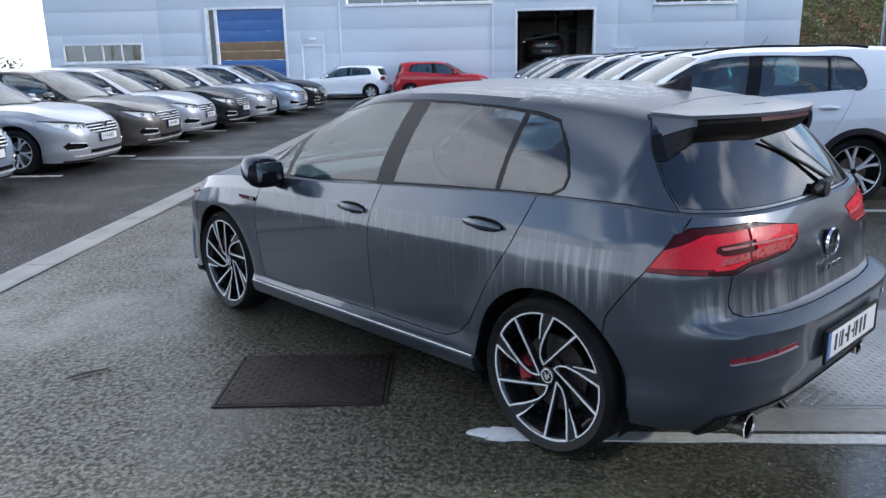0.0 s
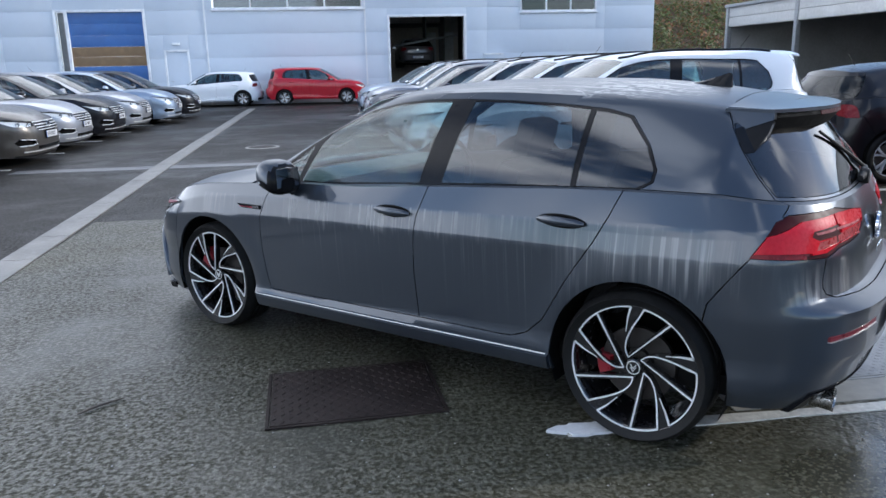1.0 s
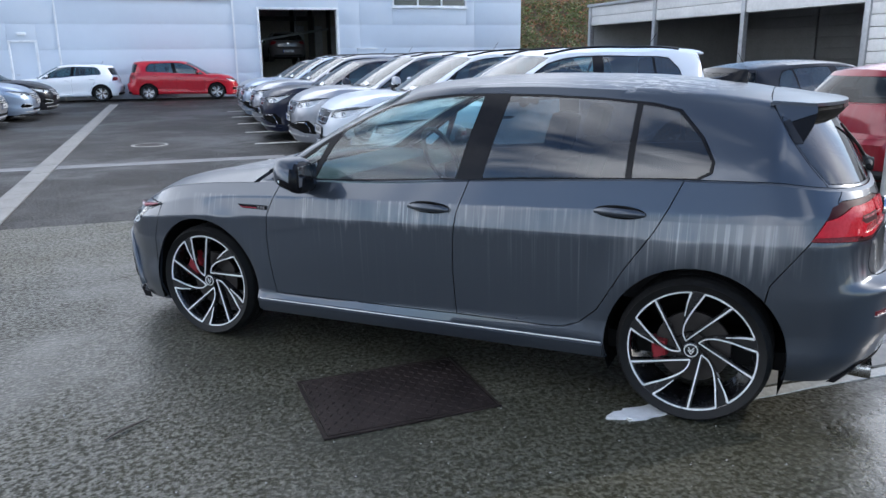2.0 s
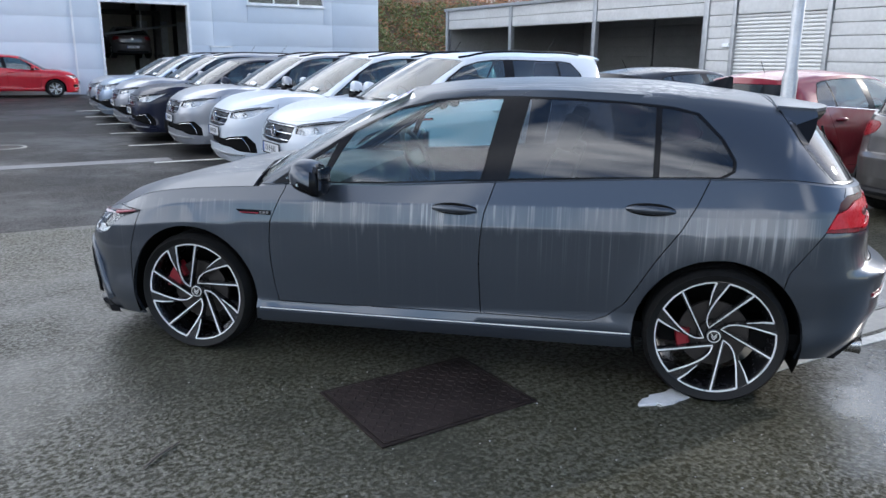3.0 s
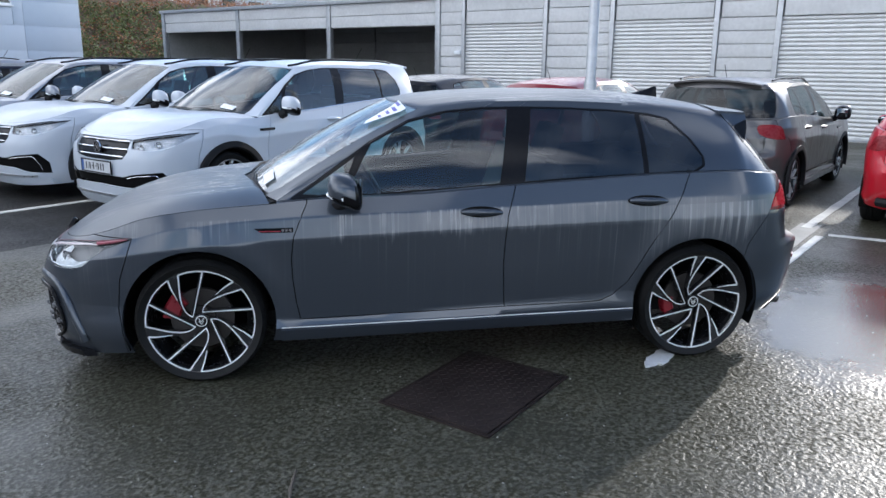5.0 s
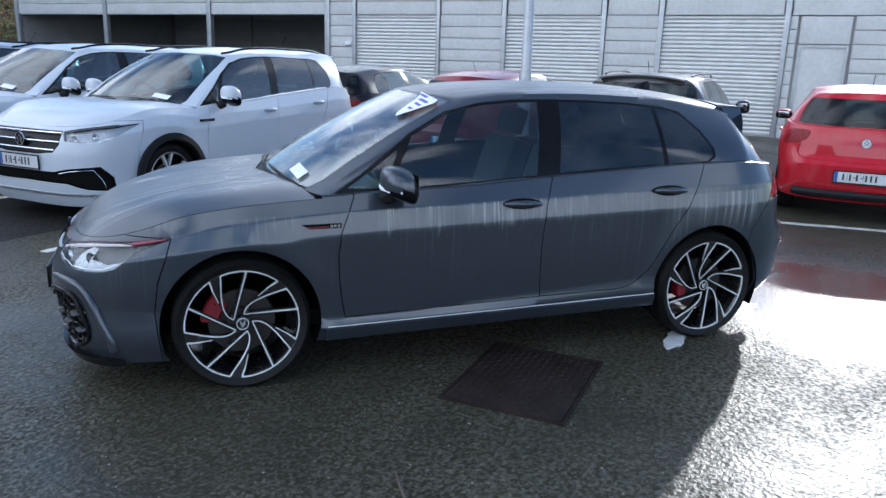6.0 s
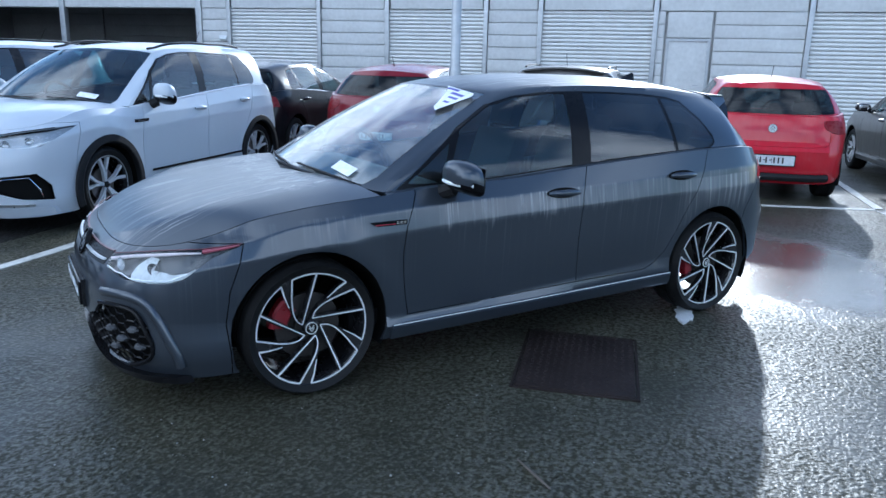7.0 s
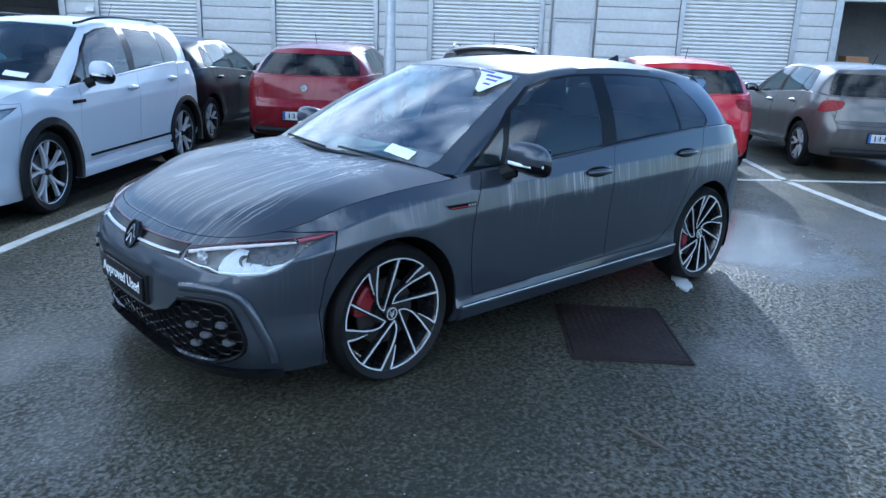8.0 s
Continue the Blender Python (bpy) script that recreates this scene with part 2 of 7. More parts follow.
    t.links.new(math_node(t, "MULTIPLY", roof, 0.25), b.inputs["Specular IOR Level"])
    t.links.new(mix_rgb(t, dust, base, (0.50, 0.50, 0.49)), b.inputs["Base Color"])
    t.links.new(ramp(t, dust, 0, 0.6, (0.30,) * 3 + (1,), (0.7,) * 3 + (1,)), b.inputs["Roughness"])
    t.links.new(math_node(t, "MULTIPLY", ramp(t, dust, 0, 0.5, (0.55,) * 3 + (1,), (0.0,) * 3 + (1,)), roof), b.inputs["Metallic"])
    film_top = ramp(t, nrm.outputs[2], 0.45, 0.85, (1, 1, 1, 1), (0.13, 0.13, 0.13, 1))
    t.links.new(math_node(t, "MULTIPLY", ramp(t, dust, 0, 0.6, (0.85,) * 3 + (1,), (0.15,) * 3 + (1,)), math_node(t, "MULTIPLY", film_top, roof)), b.inputs["Coat Weight"])
    b.inputs["Coat Roughness"].default_value = 0.05
    add_bump(t, b, noise_fac(t, vec, 240, 2), 0.04, 0.002)
    return m


def glass(name, tint, gloss=0.04, dust=0.04):
    m = bpy.data.materials.new(name)
    m.use_nodes = True
    t = m.node_tree
    t.nodes.clear()
    out = t.nodes.new("ShaderNodeOutputMaterial")
    tr = node(t, "ShaderNodeBsdfTransparent", Color=(*tint, 1))
    gl = node(t, "ShaderNodeBsdfGlossy", Roughness=0.02)
    df = node(t, "ShaderNodeBsdfDiffuse", Color=(0.5, 0.5, 0.48, 1))
    lw = node(t, "ShaderNodeLayerWeight", Blend=0.5)
    fr = math_node(t, "ADD", math_node(t, "MULTIPLY", math_node(t, "POWER", lw.outputs["Facing"], 5.0), 1 - gloss), gloss)
    mx = t.nodes.new("ShaderNodeMixShader")
    md = t.nodes.new("ShaderNodeMixShader")
    t.links.new(fr, mx.inputs[0])
    t.links.new(tr.outputs[0], mx.inputs[1])
    t.links.new(gl.outputs[0], mx.inputs[2])
    film = ramp(t, noise_fac(t, coords(t, (4, 4, 9)), 1.0, 5), 0.35, 0.75)
    t.links.new(math_node(t, "MULTIPLY", film, dust * 2), md.inputs[0])
    t.links.new(mx.outputs[0], md.inputs[1])
    t.links.new(df.outputs[0], md.inputs[2])
    t.links.new(md.outputs[0], out.inputs[0])
    return m


def wet_ground(name, dark, light, scale, wet_lo, wet_hi, stones, bump, ior, spec, pool=None):
    """Wet yard surface: aggregate, damp stains and shallow water; pool is a standing sheet of water (x, y, half length, half width)."""
    m = bpy.data.materials.new(name)
    t, b = nodes_of(m)
    vec = coords(t, (1, 1, 1), True)
    big = noise_fac(t, vec, 0.35, 5)
    mid = noise_fac(t, vec, 2.2, 6, 0.65)
    vor = node(t, "ShaderNodeTexVoronoi", Scale=scale)
    t.links.new(vec, vor.inputs["Vector"])
    grit = noise_fac(t, vec, scale * 1.25, 2, 0.5)
    coarse = noise_fac(t, vec, 36, 3, 0.6)
    col = mix_rgb(t, ramp(t, mid, 0.3, 0.7), dark, light)
    col = mix_rgb(t, math_node(t, "MULTIPLY", ramp(t, grit, 0.50, 0.64), 0.48), col, stones)
    col = mix_rgb(t, 0.8, col, ramp(t, coarse, 0.36, 0.62, (0.62, 0.62, 0.58, 1), (1.15, 1.15, 1.15, 1)), "MULTIPLY")
    t.links.new(mix_rgb(t, 0.55, col, ramp(t, big, 0.3, 0.7, (0.35, 0.35, 0.32, 1), (1, 1, 1, 1)), "MULTIPLY"), b.inputs["Base Color"])
    wet = math_node(t, "ADD", math_node(t, "MULTIPLY", big, 0.7), math_node(t, "MULTIPLY", mid, 0.3))
    rough = ramp(t, wet, 0.40, 0.60, (wet_lo,) * 3 + (1,), (wet_hi,) * 3 + (1,))
    if pool:
        sep = t.nodes.new("ShaderNodeSeparateXYZ")
        t.links.new(vec, sep.inputs[0])
        dx = math_node(t, "MULTIPLY", math_node(t, "SUBTRACT", sep.outputs[0], pool[0]), 1 / pool[2])
        dy = math_node(t, "MULTIPLY", math_node(t, "SUBTRACT", sep.outputs[1], pool[1]), 1 / pool[3])
        d = math_node(t, "ADD", math_node(t, "ADD", math_node(t, "MULTIPLY", dx, dx), math_node(t, "MULTIPLY", dy, dy)), math_node(t, "MULTIPLY", mid, 1.3))
        dry = ramp(t, math_node(t, "MULTIPLY", d, 0.4), 0.44, 0.68)
        rough = mix_rgb(t, dry, (0.20, 0.20, 0.20), rough)
    t.links.new(rough, b.inputs["Roughness"])
    flat = ramp(t, wet, 0.40, 0.60)
    tops = ramp(t, math_node(t, "ADD", math_node(t, "MULTIPLY", coarse, 0.75), math_node(t, "MULTIPLY", grit, 0.25)), 0.43, 0.56)
    film = math_node(t, "MAXIMUM", tops, ramp(t, flat, 0.0, 0.5, (0.75, 0.75, 0.75, 1), (0.12, 0.12, 0.12, 1)))
    if pool:
        film = mix_rgb(t, dry, (1.3, 1.3, 1.3), film)
    t.links.new(math_node(t, "MULTIPLY", film, spec), b.inputs["Specular IOR Level"])
    b.inputs["IOR"].default_value = ior
    h = math_node(t, "ADD", math_node(t, "MULTIPLY", vor.outputs["Distance"], 0.8), math_node(t, "MULTIPLY", grit, 1.2))
    h = math_node(t, "ADD", h, math_node(t, "MULTIPLY", coarse, 2.6))
    h = math_node(t, "MULTIPLY", h, math_node(t, "ADD", math_node(t, "MULTIPLY", flat, 0.75), 0.25))
    if pool:
        h = math_node(t, "MULTIPLY", h, math_node(t, "ADD", math_node(t, "MULTIPLY", dry, 0.85), 0.15))
    add_bump(t, b, h, bump, 0.006)
    return m


M = {}
M["paint_grey"] = dirty_grey_paint()
M["paint_white"] = car_paint("white_paint", (0.45, 0.485, 0.53), 0.0, 0.03)
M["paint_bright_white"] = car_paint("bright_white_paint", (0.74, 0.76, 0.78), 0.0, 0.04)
M["paint_silver"] = car_paint("silver_paint", (0.29, 0.30, 0.325), 0.5, 0.06)
M["paint_blue_silver"] = car_paint("blue_silver_paint", (0.27, 0.33, 0.42), 0.6)
M["paint_brown"] = car_paint("brown_grey_paint", (0.075, 0.068, 0.06), 0.5, 0.05)
M["paint_black"] = car_paint("black_paint", (0.006, 0.006, 0.008), 0.0, 0.01, 0.3)
M["paint_navy"] = car_paint("navy_paint", (0.007, 0.009, 0.022), 0.0, 0.01, 0.3)
M["paint_red"] = car_paint("red_paint", (0.36, 0.008, 0.018), 0.0, 0.04)
M["paint_dark_red"] = car_paint("dark_red_paint", (0.15, 0.006, 0.013), 0.1, 0.05)
M["paint_tan_grey"] = car_paint("tan_grey_paint", (0.115, 0.108, 0.102), 0.55, 0.06)
M["paint_dark_grey"] = car_paint("dark_grey_paint", (0.085, 0.080, 0.078), 0.4, 0.05)
M["gloss_black"] = mat("gloss_black_trim", (0.007, 0.007, 0.008), 0.2, rvar=0.05)
M["trim_black"] = mat("black_plastic", (0.010, 0.010, 0.011), 0.6, bump=0.1, bscale=500)
M["liner"] = mat("dark_liner", (0.006, 0.006, 0.006), 0.8)
M["rubber"] = mat("tyre_rubber", (0.008, 0.008, 0.008), 0.62, bump=0.3, bscale=90, var=0.35)
M["alloy"] = mat("machined_alloy", (0.80, 0.81, 0.82), 0.38, metal=0.55, var=0.05)
M["alloy_dull"] = mat("silver_alloy", (0.50, 0.51, 0.52), 0.36, metal=0.9, var=0.1)
M["wheel_black"] = mat("gloss_black_wheel", (0.009, 0.009, 0.01), 0.2, coat=0.6)
M["disc_dark"] = mat("dull_brake_disc", (0.05, 0.045, 0.042), 0.5, metal=0.8, scale=14)
M["steel"] = mat("brake_steel", (0.16, 0.14, 0.13), 0.4, metal=0.9, scale=14)
M["red_caliper"] = mat("red_caliper_paint", (0.17, 0.007, 0.013), 0.35)
M["chrome"] = mat("chrome", (0.8, 0.8, 0.82), 0.08, metal=1.0, var=0.03, rvar=0.03)
# Pale, rougher copy of chrome with the bright catch of light in its colour.
M["lit_chrome_trim"] = mat("lit_chrome", (0.82, 0.82, 0.80), 0.30, metal=0.6, var=0.04, rvar=0.05)
M["exhaust_steel"] = mat("satin_exhaust_steel", (0.42, 0.41, 0.40), 0.26, metal=1.0, var=0.15, scale=20)
M["glass_clear"] = glass("windscreen_glass", (0.72, 0.86, 0.85), 0.26, dust=0.24)
M["glass_parked"] = glass("parked_car_glass", (0.27, 0.42, 0.44), 0.10, dust=0.03)
M["glass_side"] = glass("side_window_glass", (0.62, 0.82, 0.84), 0.08, dust=0.012)
M["glass_dark"] = glass("privacy_glass", (0.20, 0.215, 0.24), 0.09, dust=0.025)
M["glass_rear"] = glass("tinted_rear_glass", (0.06, 0.065, 0.07), 0.10, dust=0.005)
M["glass_rear_parked"] = glass("parked_rear_glass", (0.10, 0.11, 0.12), 0.035, dust=0.03)
M["lens"] = glass("lamp_lens", (0.9, 0.92, 0.93), 0.04, dust=0.02)
M["mirror_face"] = mat("door_mirror_face", (0.32, 0.33, 0.35), 0.06, metal=1.0, var=0.03, rvar=0.02)
M["lamp_bowl"] = mat("lamp_reflector", (0.62, 0.63, 0.65), 0.15, metal=0.9)
M["lamp_inner"] = mat("lamp_inner_silver", (0.48, 0.49, 0.51), 0.25, metal=0.4, rvar=0.04, var=0.03, scale=9)
# Paler copy of lamp_inner: sun glare on the saloon headlamps put into colour.
M["lamp_glare"] = mat("lamp_glare_silver", (0.72, 0.72, 0.71), 0.3, metal=0.2, rvar=0.04, var=0.03)
M["lamp_dark"] = mat("lamp_dark", (0.075, 0.078, 0.085), 0.3)
M["tail_deep"] = mat("tail_lamp_deep_red", (0.24, 0.002, 0.006), 0.3, coat=0.25, var=0.15, scale=9)
M["tail_red"] = mat("tail_lamp_red", (0.43, 0.003, 0.012), 0.3, coat=0.35, var=0.12, scale=9)
M["tail_red"].node_tree.nodes["Principled BSDF"].inputs["Specular IOR Level"].default_value = 0.08
M["gloss_black"].node_tree.nodes["Principled BSDF"].inputs["Specular IOR Level"].default_value = 0.14
M["tail_pale"] = mat("tail_lamp_pale_band", (0.36, 0.13, 0.13), 0.3)
M["rubber"].node_tree.nodes["Principled BSDF"].inputs["Specular IOR Level"].default_value = 0.18
# Slight glow added to brighten the headlamp strip, which is not lit.
M["led_glow_white"] = mat("led_glow_white", (0.9, 0.92, 0.95), 0.3)
M["led_glow_white"].node_tree.nodes["Principled BSDF"].inputs["Emission Color"].default_value = (0.9, 0.95, 1.0, 1)
M["led_glow_white"].node_tree.nodes["Principled BSDF"].inputs["Emission Strength"].default_value = 0.2
M["tail_dark"] = mat("tail_lamp_dark", (0.032, 0.002, 0.004), 0.4)
for key, value in (("trim_black", 0.2), ("tail_dark", 0.1), ("liner", 0.06), ("tail_pale", 0.2)):
    M[key].node_tree.nodes["Principled BSDF"].inputs["Specular IOR Level"].default_value = value
M["tail_parked"] = mat("parked_tail_lamp_red", (0.17, 0.006, 0.010), 0.3)
M["tail_parked"].node_tree.nodes["Principled BSDF"].inputs["Specular IOR Level"].default_value = 0.25
M["dark_red_line"] = mat("dark_red_line", (0.085, 0.008, 0.018), 0.4)
M["lamp_tip"] = mat("pink_lamp_tip", (0.26, 0.06, 0.085), 0.35)
M["reflector"] = mat("dark_red_reflector", (0.12, 0.006, 0.014), 0.35)
M["red_stripe"] = mat("red_stripe", (0.24, 0.012, 0.03), 0.35)
M["lamp_white"] = mat("lamp_white_cell", (0.60, 0.62, 0.63), 0.3, var=0.12, scale=9)
M["drl_pale"] = mat("pale_light_guide", (0.62, 0.55, 0.57), 0.35)
M["plate_white"] = mat("number_plate_white", (0.52, 0.53, 0.54), 0.4)
M["plate_blue"] = mat("plate_blue", (0.03, 0.09, 0.30), 0.4)
M["ink"] = mat("black_ink", (0.015, 0.015, 0.015), 0.5)
M["paper"] = mat("white_paper", (0.75, 0.77, 0.78), 0.6)
M["ink_blue"] = mat("blue_ink", (0.08, 0.07, 0.32), 0.5)
M["seat_cloth"] = mat("dark_seat_cloth", (0.02, 0.02, 0.022), 0.85, bump=0.3, bscale=300)
M["dash"] = mat("dashboard_plastic", (0.025, 0.025, 0.027), 0.6)
M["asphalt"] = wet_ground("wet_asphalt", (0.016, 0.016, 0.017), (0.040, 0.039, 0.037), 75, 0.38, 0.62, (0.085, 0.075, 0.068), 0.6, 1.38, 0.25)
M["apron"] = wet_ground("wet_worn_concrete", (0.029, 0.028, 0.017), (0.068, 0.064, 0.044), 46, 0.34, 0.54, (0.17, 0.168, 0.13), 0.6, 1.50, 0.5, (2.0, 2.2, 1.35, 0.8))
M["concrete"] = mat("pale_concrete", (0.24, 0.235, 0.215), 0.55, var=0.3, scale=1.6, bump=0.35, bscale=60, world_space=True)
M["channel"] = mat("damp_channel_concrete", (0.135, 0.130, 0.120), 0.5, var=0.35, scale=2.2, bump=0.35, bscale=60, world_space=True)
M["line_paint"] = mat("worn_line_paint", (0.46, 0.46, 0.43), 0.5, var=0.3, scale=6, world_space=True)
M["cover_iron"] = mat("rusty_cover_plate", (0.026, 0.019, 0.017), 0.62, metal=0.3, var=0.4, scale=5, world_space=True)
M["cover_iron"].node_tree.nodes["Principled BSDF"].inputs["Specular IOR Level"].default_value = 0.2
M["cladding"] = mat("pale_blue_cladding", (0.555, 0.61, 0.68), 0.45, metal=0.0, var=0.02, scale=0.3, rvar=0.03, world_space=True)
M["cover_galv"] = mat("dull_galvanised_plate", (0.25, 0.25, 0.245), 0.5, metal=0.35, var=0.25, scale=5, world_space=True)
M["cladding_trim"] = mat("white_cladding_trim", (0.72, 0.74, 0.76), 0.4)
M["door_blue"] = mat("blue_door", (0.035, 0.125, 0.36), 0.4, var=0.15, scale=2)
M["door_ochre"] = mat("ochre_door_panel", (0.20, 0.125, 0.06), 0.5, var=0.25)
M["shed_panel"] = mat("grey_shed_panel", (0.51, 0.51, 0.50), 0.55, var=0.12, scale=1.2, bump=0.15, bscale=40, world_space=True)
# Darker copy of shed_panel: the shade inside the open bays put into colour.
M["shed_dim"] = mat("shade_dimmed_shed_planks", (0.24, 0.24, 0.235), 0.7, var=0.15, scale=1.2, world_space=True)
M["shutter"] = mat("shutter_metal", (0.58, 0.58, 0.565), 0.45, metal=0.15, var=0.08, world_space=True)
M["galv"] = mat("galvanised_steel", (0.38, 0.39, 0.40), 0.42, metal=0.7, scale=9)
# Near-black colour carries the shade of the workshop inside, on ceiling and lift.
M["dark_inside"] = mat("interior_shade_dark", (0.03, 0.029, 0.028), 0.8, scale=1)
# Pale warm wall colour stands in for indoor lamplight; no lamps are set here.
M["inside_wall"] = mat("lamplit_workshop_wall", (0.58, 0.55, 0.50), 0.7, scale=1)
M["bank"] = mat("bank_soil", (0.10, 0.065, 0.04), 0.9, var=0.4, scale=1.2, bump=0.5, bscale=8, world_space=True)
M["leaf_green"] = mat("bank_leaves", (0.13, 0.16, 0.05), 0.6, var=0.4, scale=1.5)
M["leaf_rust"] = mat("rust_leaves", (0.34, 0.15, 0.07), 0.7, var=0.4, scale=1.5)
M["bark"] = mat("bark", (0.09, 0.075, 0.06), 0.85, bump=0.5, bscale=40)
M["render_white"] = mat("white_render", (0.66, 0.66, 0.65), 0.6, scale=0.6, world_space=True)


# ---- mesh helpers ----
def finish(bm, sharp=38):
    bm.normal_update()
    for f in bm.faces:
        f.smooth = True
    lim = radians(sharp)
    for e in bm.edges:
        if len(e.link_faces) == 2 and e.calc_face_angle(0) > lim:
            e.smooth = False


def mesh_of(name, bm, material, sharp=38):
    finish(bm, sharp)
    me = bpy.data.meshes.new(name)
    bm.to_mesh(me)
    bm.free()
    me.materials.append(material)
    return me


def part(name, bm, material, parent=None, label="", sharp=38):
    ob = new(name, mesh_of(name, bm, material, sharp))
    ob.parent = parent
    if label:
        ob["label"] = label
    return ob


def thing(name, m, label, category, group="", kind=""):
    e = new(name)
    e.empty_display_size = 0.1
    e.matrix_world = m
    return tagged(e, label, category, group, kind)


def solid(name, bm, material, label, category, group="", kind="", sharp=38):
    return tagged(part(name, bm, material, None, "", sharp), label, category, group, kind)


def box(x0, y0, z0, x1, y1, z1, bevel=0.0, bm=None):
    own = bmesh.new()
    r = bmesh.ops.create_cube(own, size=1)
    for v in r["verts"]:
        v.co = Vector((x0 + (v.co.x + 0.5) * (x1 - x0), y0 + (v.co.y + 0.5) * (y1 - y0), z0 + (v.co.z + 0.5) * (z1 - z0)))
    if bevel:
        bmesh.ops.bevel(own, geom=own.edges[:], offset=bevel, segments=2, affect="EDGES", profile=0.7)
    if bm is None:
        return own
    join(bm, own)
    return bm


def join(bm, other):
    table = {v: bm.verts.new(v.co) for v in other.verts}
    for f in other.faces:
        try:
            bm.faces.new([table[v] for v in f.verts])
        except ValueError:
            pass
    other.free()


def moved(bm, m):
    bmesh.ops.transform(bm, matrix=m, verts=bm.verts[:])
    return bm


def lathe(profile, n=40, bm=None):
    """Turns (radius, y) pairs about the y axis."""
    bm = bm or bmesh.new()
    rings = []
    for r, y in profile:
        if r < 1e-6:
            rings.append([bm.verts.new((0, y, 0))])
        else:
            rings.append([bm.verts.new((r * math.cos(2 * math.pi * i / n), y, r * math.sin(2 * math.pi * i / n))) for i in range(n)])
    for a, b in zip(rings, rings[1:]):
        for i in range(n):
            j = (i + 1) % n
            ring = [a[i % len(a)], b[i % len(b)], b[j % len(b)], a[j % len(a)]]
            uniq = list(dict.fromkeys(ring))
            if len(uniq) > 2:
                bm.faces.new(uniq)
    return bm


def grid(P, bm=None, flip=False):
    bm = bm or bmesh.new()
    V = [[bm.verts.new(p) for p in row] for row in P]
    for r0, r1 in zip(V, V[1:]):
        for i in range(len(r0) - 1):
            q = [r0[i], r0[i + 1], r1[i + 1], r1[i]]
            bm.faces.new(q[::-1] if flip else q)
    return bm


def tube(points, radius, n=10, bm=None, caps=True, squash=1.0):
    """A round bar along points; radius may be a list."""
    bm = bm or bmesh.new()
    pts = [Vector(p) for p in points]
    rr = radius if isinstance(radius, (list, tuple)) else [radius] * len(pts)
    rings = []
    for i, p in enumerate(pts):
        d = (pts[min(i + 1, len(pts) - 1)] - pts[max(i - 1, 0)]).normalized()
        a = d.cross(Vector((0, 0, 1)))
        a = a.normalized() if a.length > 1e-3 else Vector((1, 0, 0))
        c = a.cross(d).normalized()
        rings.append([bm.verts.new(p + rr[i] * (a * math.cos(2 * math.pi * k / n) + c * squash * math.sin(2 * math.pi * k / n))) for k in range(n)])
    for r0, r1 in zip(rings, rings[1:]):
        for k in range(n):
            bm.faces.new([r0[k], r0[(k + 1) % n], r1[(k + 1) % n], r1[k]])
    if caps:
        bm.faces.new(rings[0][::-1])
        bm.faces.new(rings[-1])
    return bm


def prism(poly, place, d0, d1, bm=None):
    """A plate from a 2D outline; place(a, b, d) gives the 3D point at depth d."""
    bm = bm or bmesh.new()
    lo = [bm.verts.new(place(a, b, d0)) for a, b in poly]
    hi = [bm.verts.new(place(a, b, d1)) for a, b in poly]
    n = len(poly)
    bm.faces.new(lo[::-1])
    bm.faces.new(hi)
    for i in range(n):
        j = (i + 1) % n
        bm.faces.new([lo[i], lo[j], hi[j], hi[i]])
    bmesh.ops.recalc_face_normals(bm, faces=bm.faces[:])
    return bm


def spline(pts, per=6, closed=False):
    """Catmull-Rom through points of any dimension."""
    P = [np.array(p, float) for p in pts]
    n = len(P)
    out = []
    for i in range(n if closed else n - 1):
        if closed:
            a, b, c, d = P[(i - 1) % n], P[i], P[(i + 1) % n], P[(i + 2) % n]
        else:
            a, b, c, d = P[max(i - 1, 0)], P[i], P[i + 1], P[min(i + 2, n - 1)]
        for k in range(per):
            s = k / per
            out.append(0.5 * (2 * b + (c - a) * s + (2 * a - 5 * b + 4 * c - d) * s * s + (3 * b - a - 3 * c + d) * s ** 3))
    if not closed:
        out.append(P[-1])
    return out


def curve_of(pts):
    """A smooth monotone function through (x, y) pairs."""
    xs = np.array([p[0] for p in pts], float)
    ys = np.array([p[1] for p in pts], float)
    order = np.argsort(xs)
    xs, ys = xs[order], ys[order]
    h = np.diff(xs)
    d = np.diff(ys) / h
    m = np.zeros(len(xs))
    m[0], m[-1] = d[0], d[-1]
    for i in range(1, len(xs) - 1):
        if d[i - 1] * d[i] > 0:
            w1, w2 = 2 * h[i] + h[i - 1], h[i] + 2 * h[i - 1]
            m[i] = (w1 + w2) / (w1 / d[i - 1] + w2 / d[i])

    def f(x):
        if x <= xs[0]:
            return float(ys[0])
        if x >= xs[-1]:
            return float(ys[-1])
        i = int(np.searchsorted(xs, x) - 1)
        s = (x - xs[i]) / h[i]
        return float((2 * s ** 3 - 3 * s ** 2 + 1) * ys[i] + (s ** 3 - 2 * s ** 2 + s) * h[i] * m[i] + (3 * s ** 2 - 2 * s ** 3) * ys[i + 1] + (s ** 3 - s ** 2) * h[i] * m[i + 1])

    return f


# ---- cutting panels out of a skin ----
SIDE = (Vector((1, 0, 0)), Vector((0, 0, 1)))
ENDS = (Vector((0, 1, 0)), Vector((0, 0, 1)))
CORNER_F = (Vector((-1, 1, 0)).normalized(), Vector((0, 0, 1)))
CORNER_R = (Vector((1, 1, 0)).normalized(), Vector((0, 0, 1)))


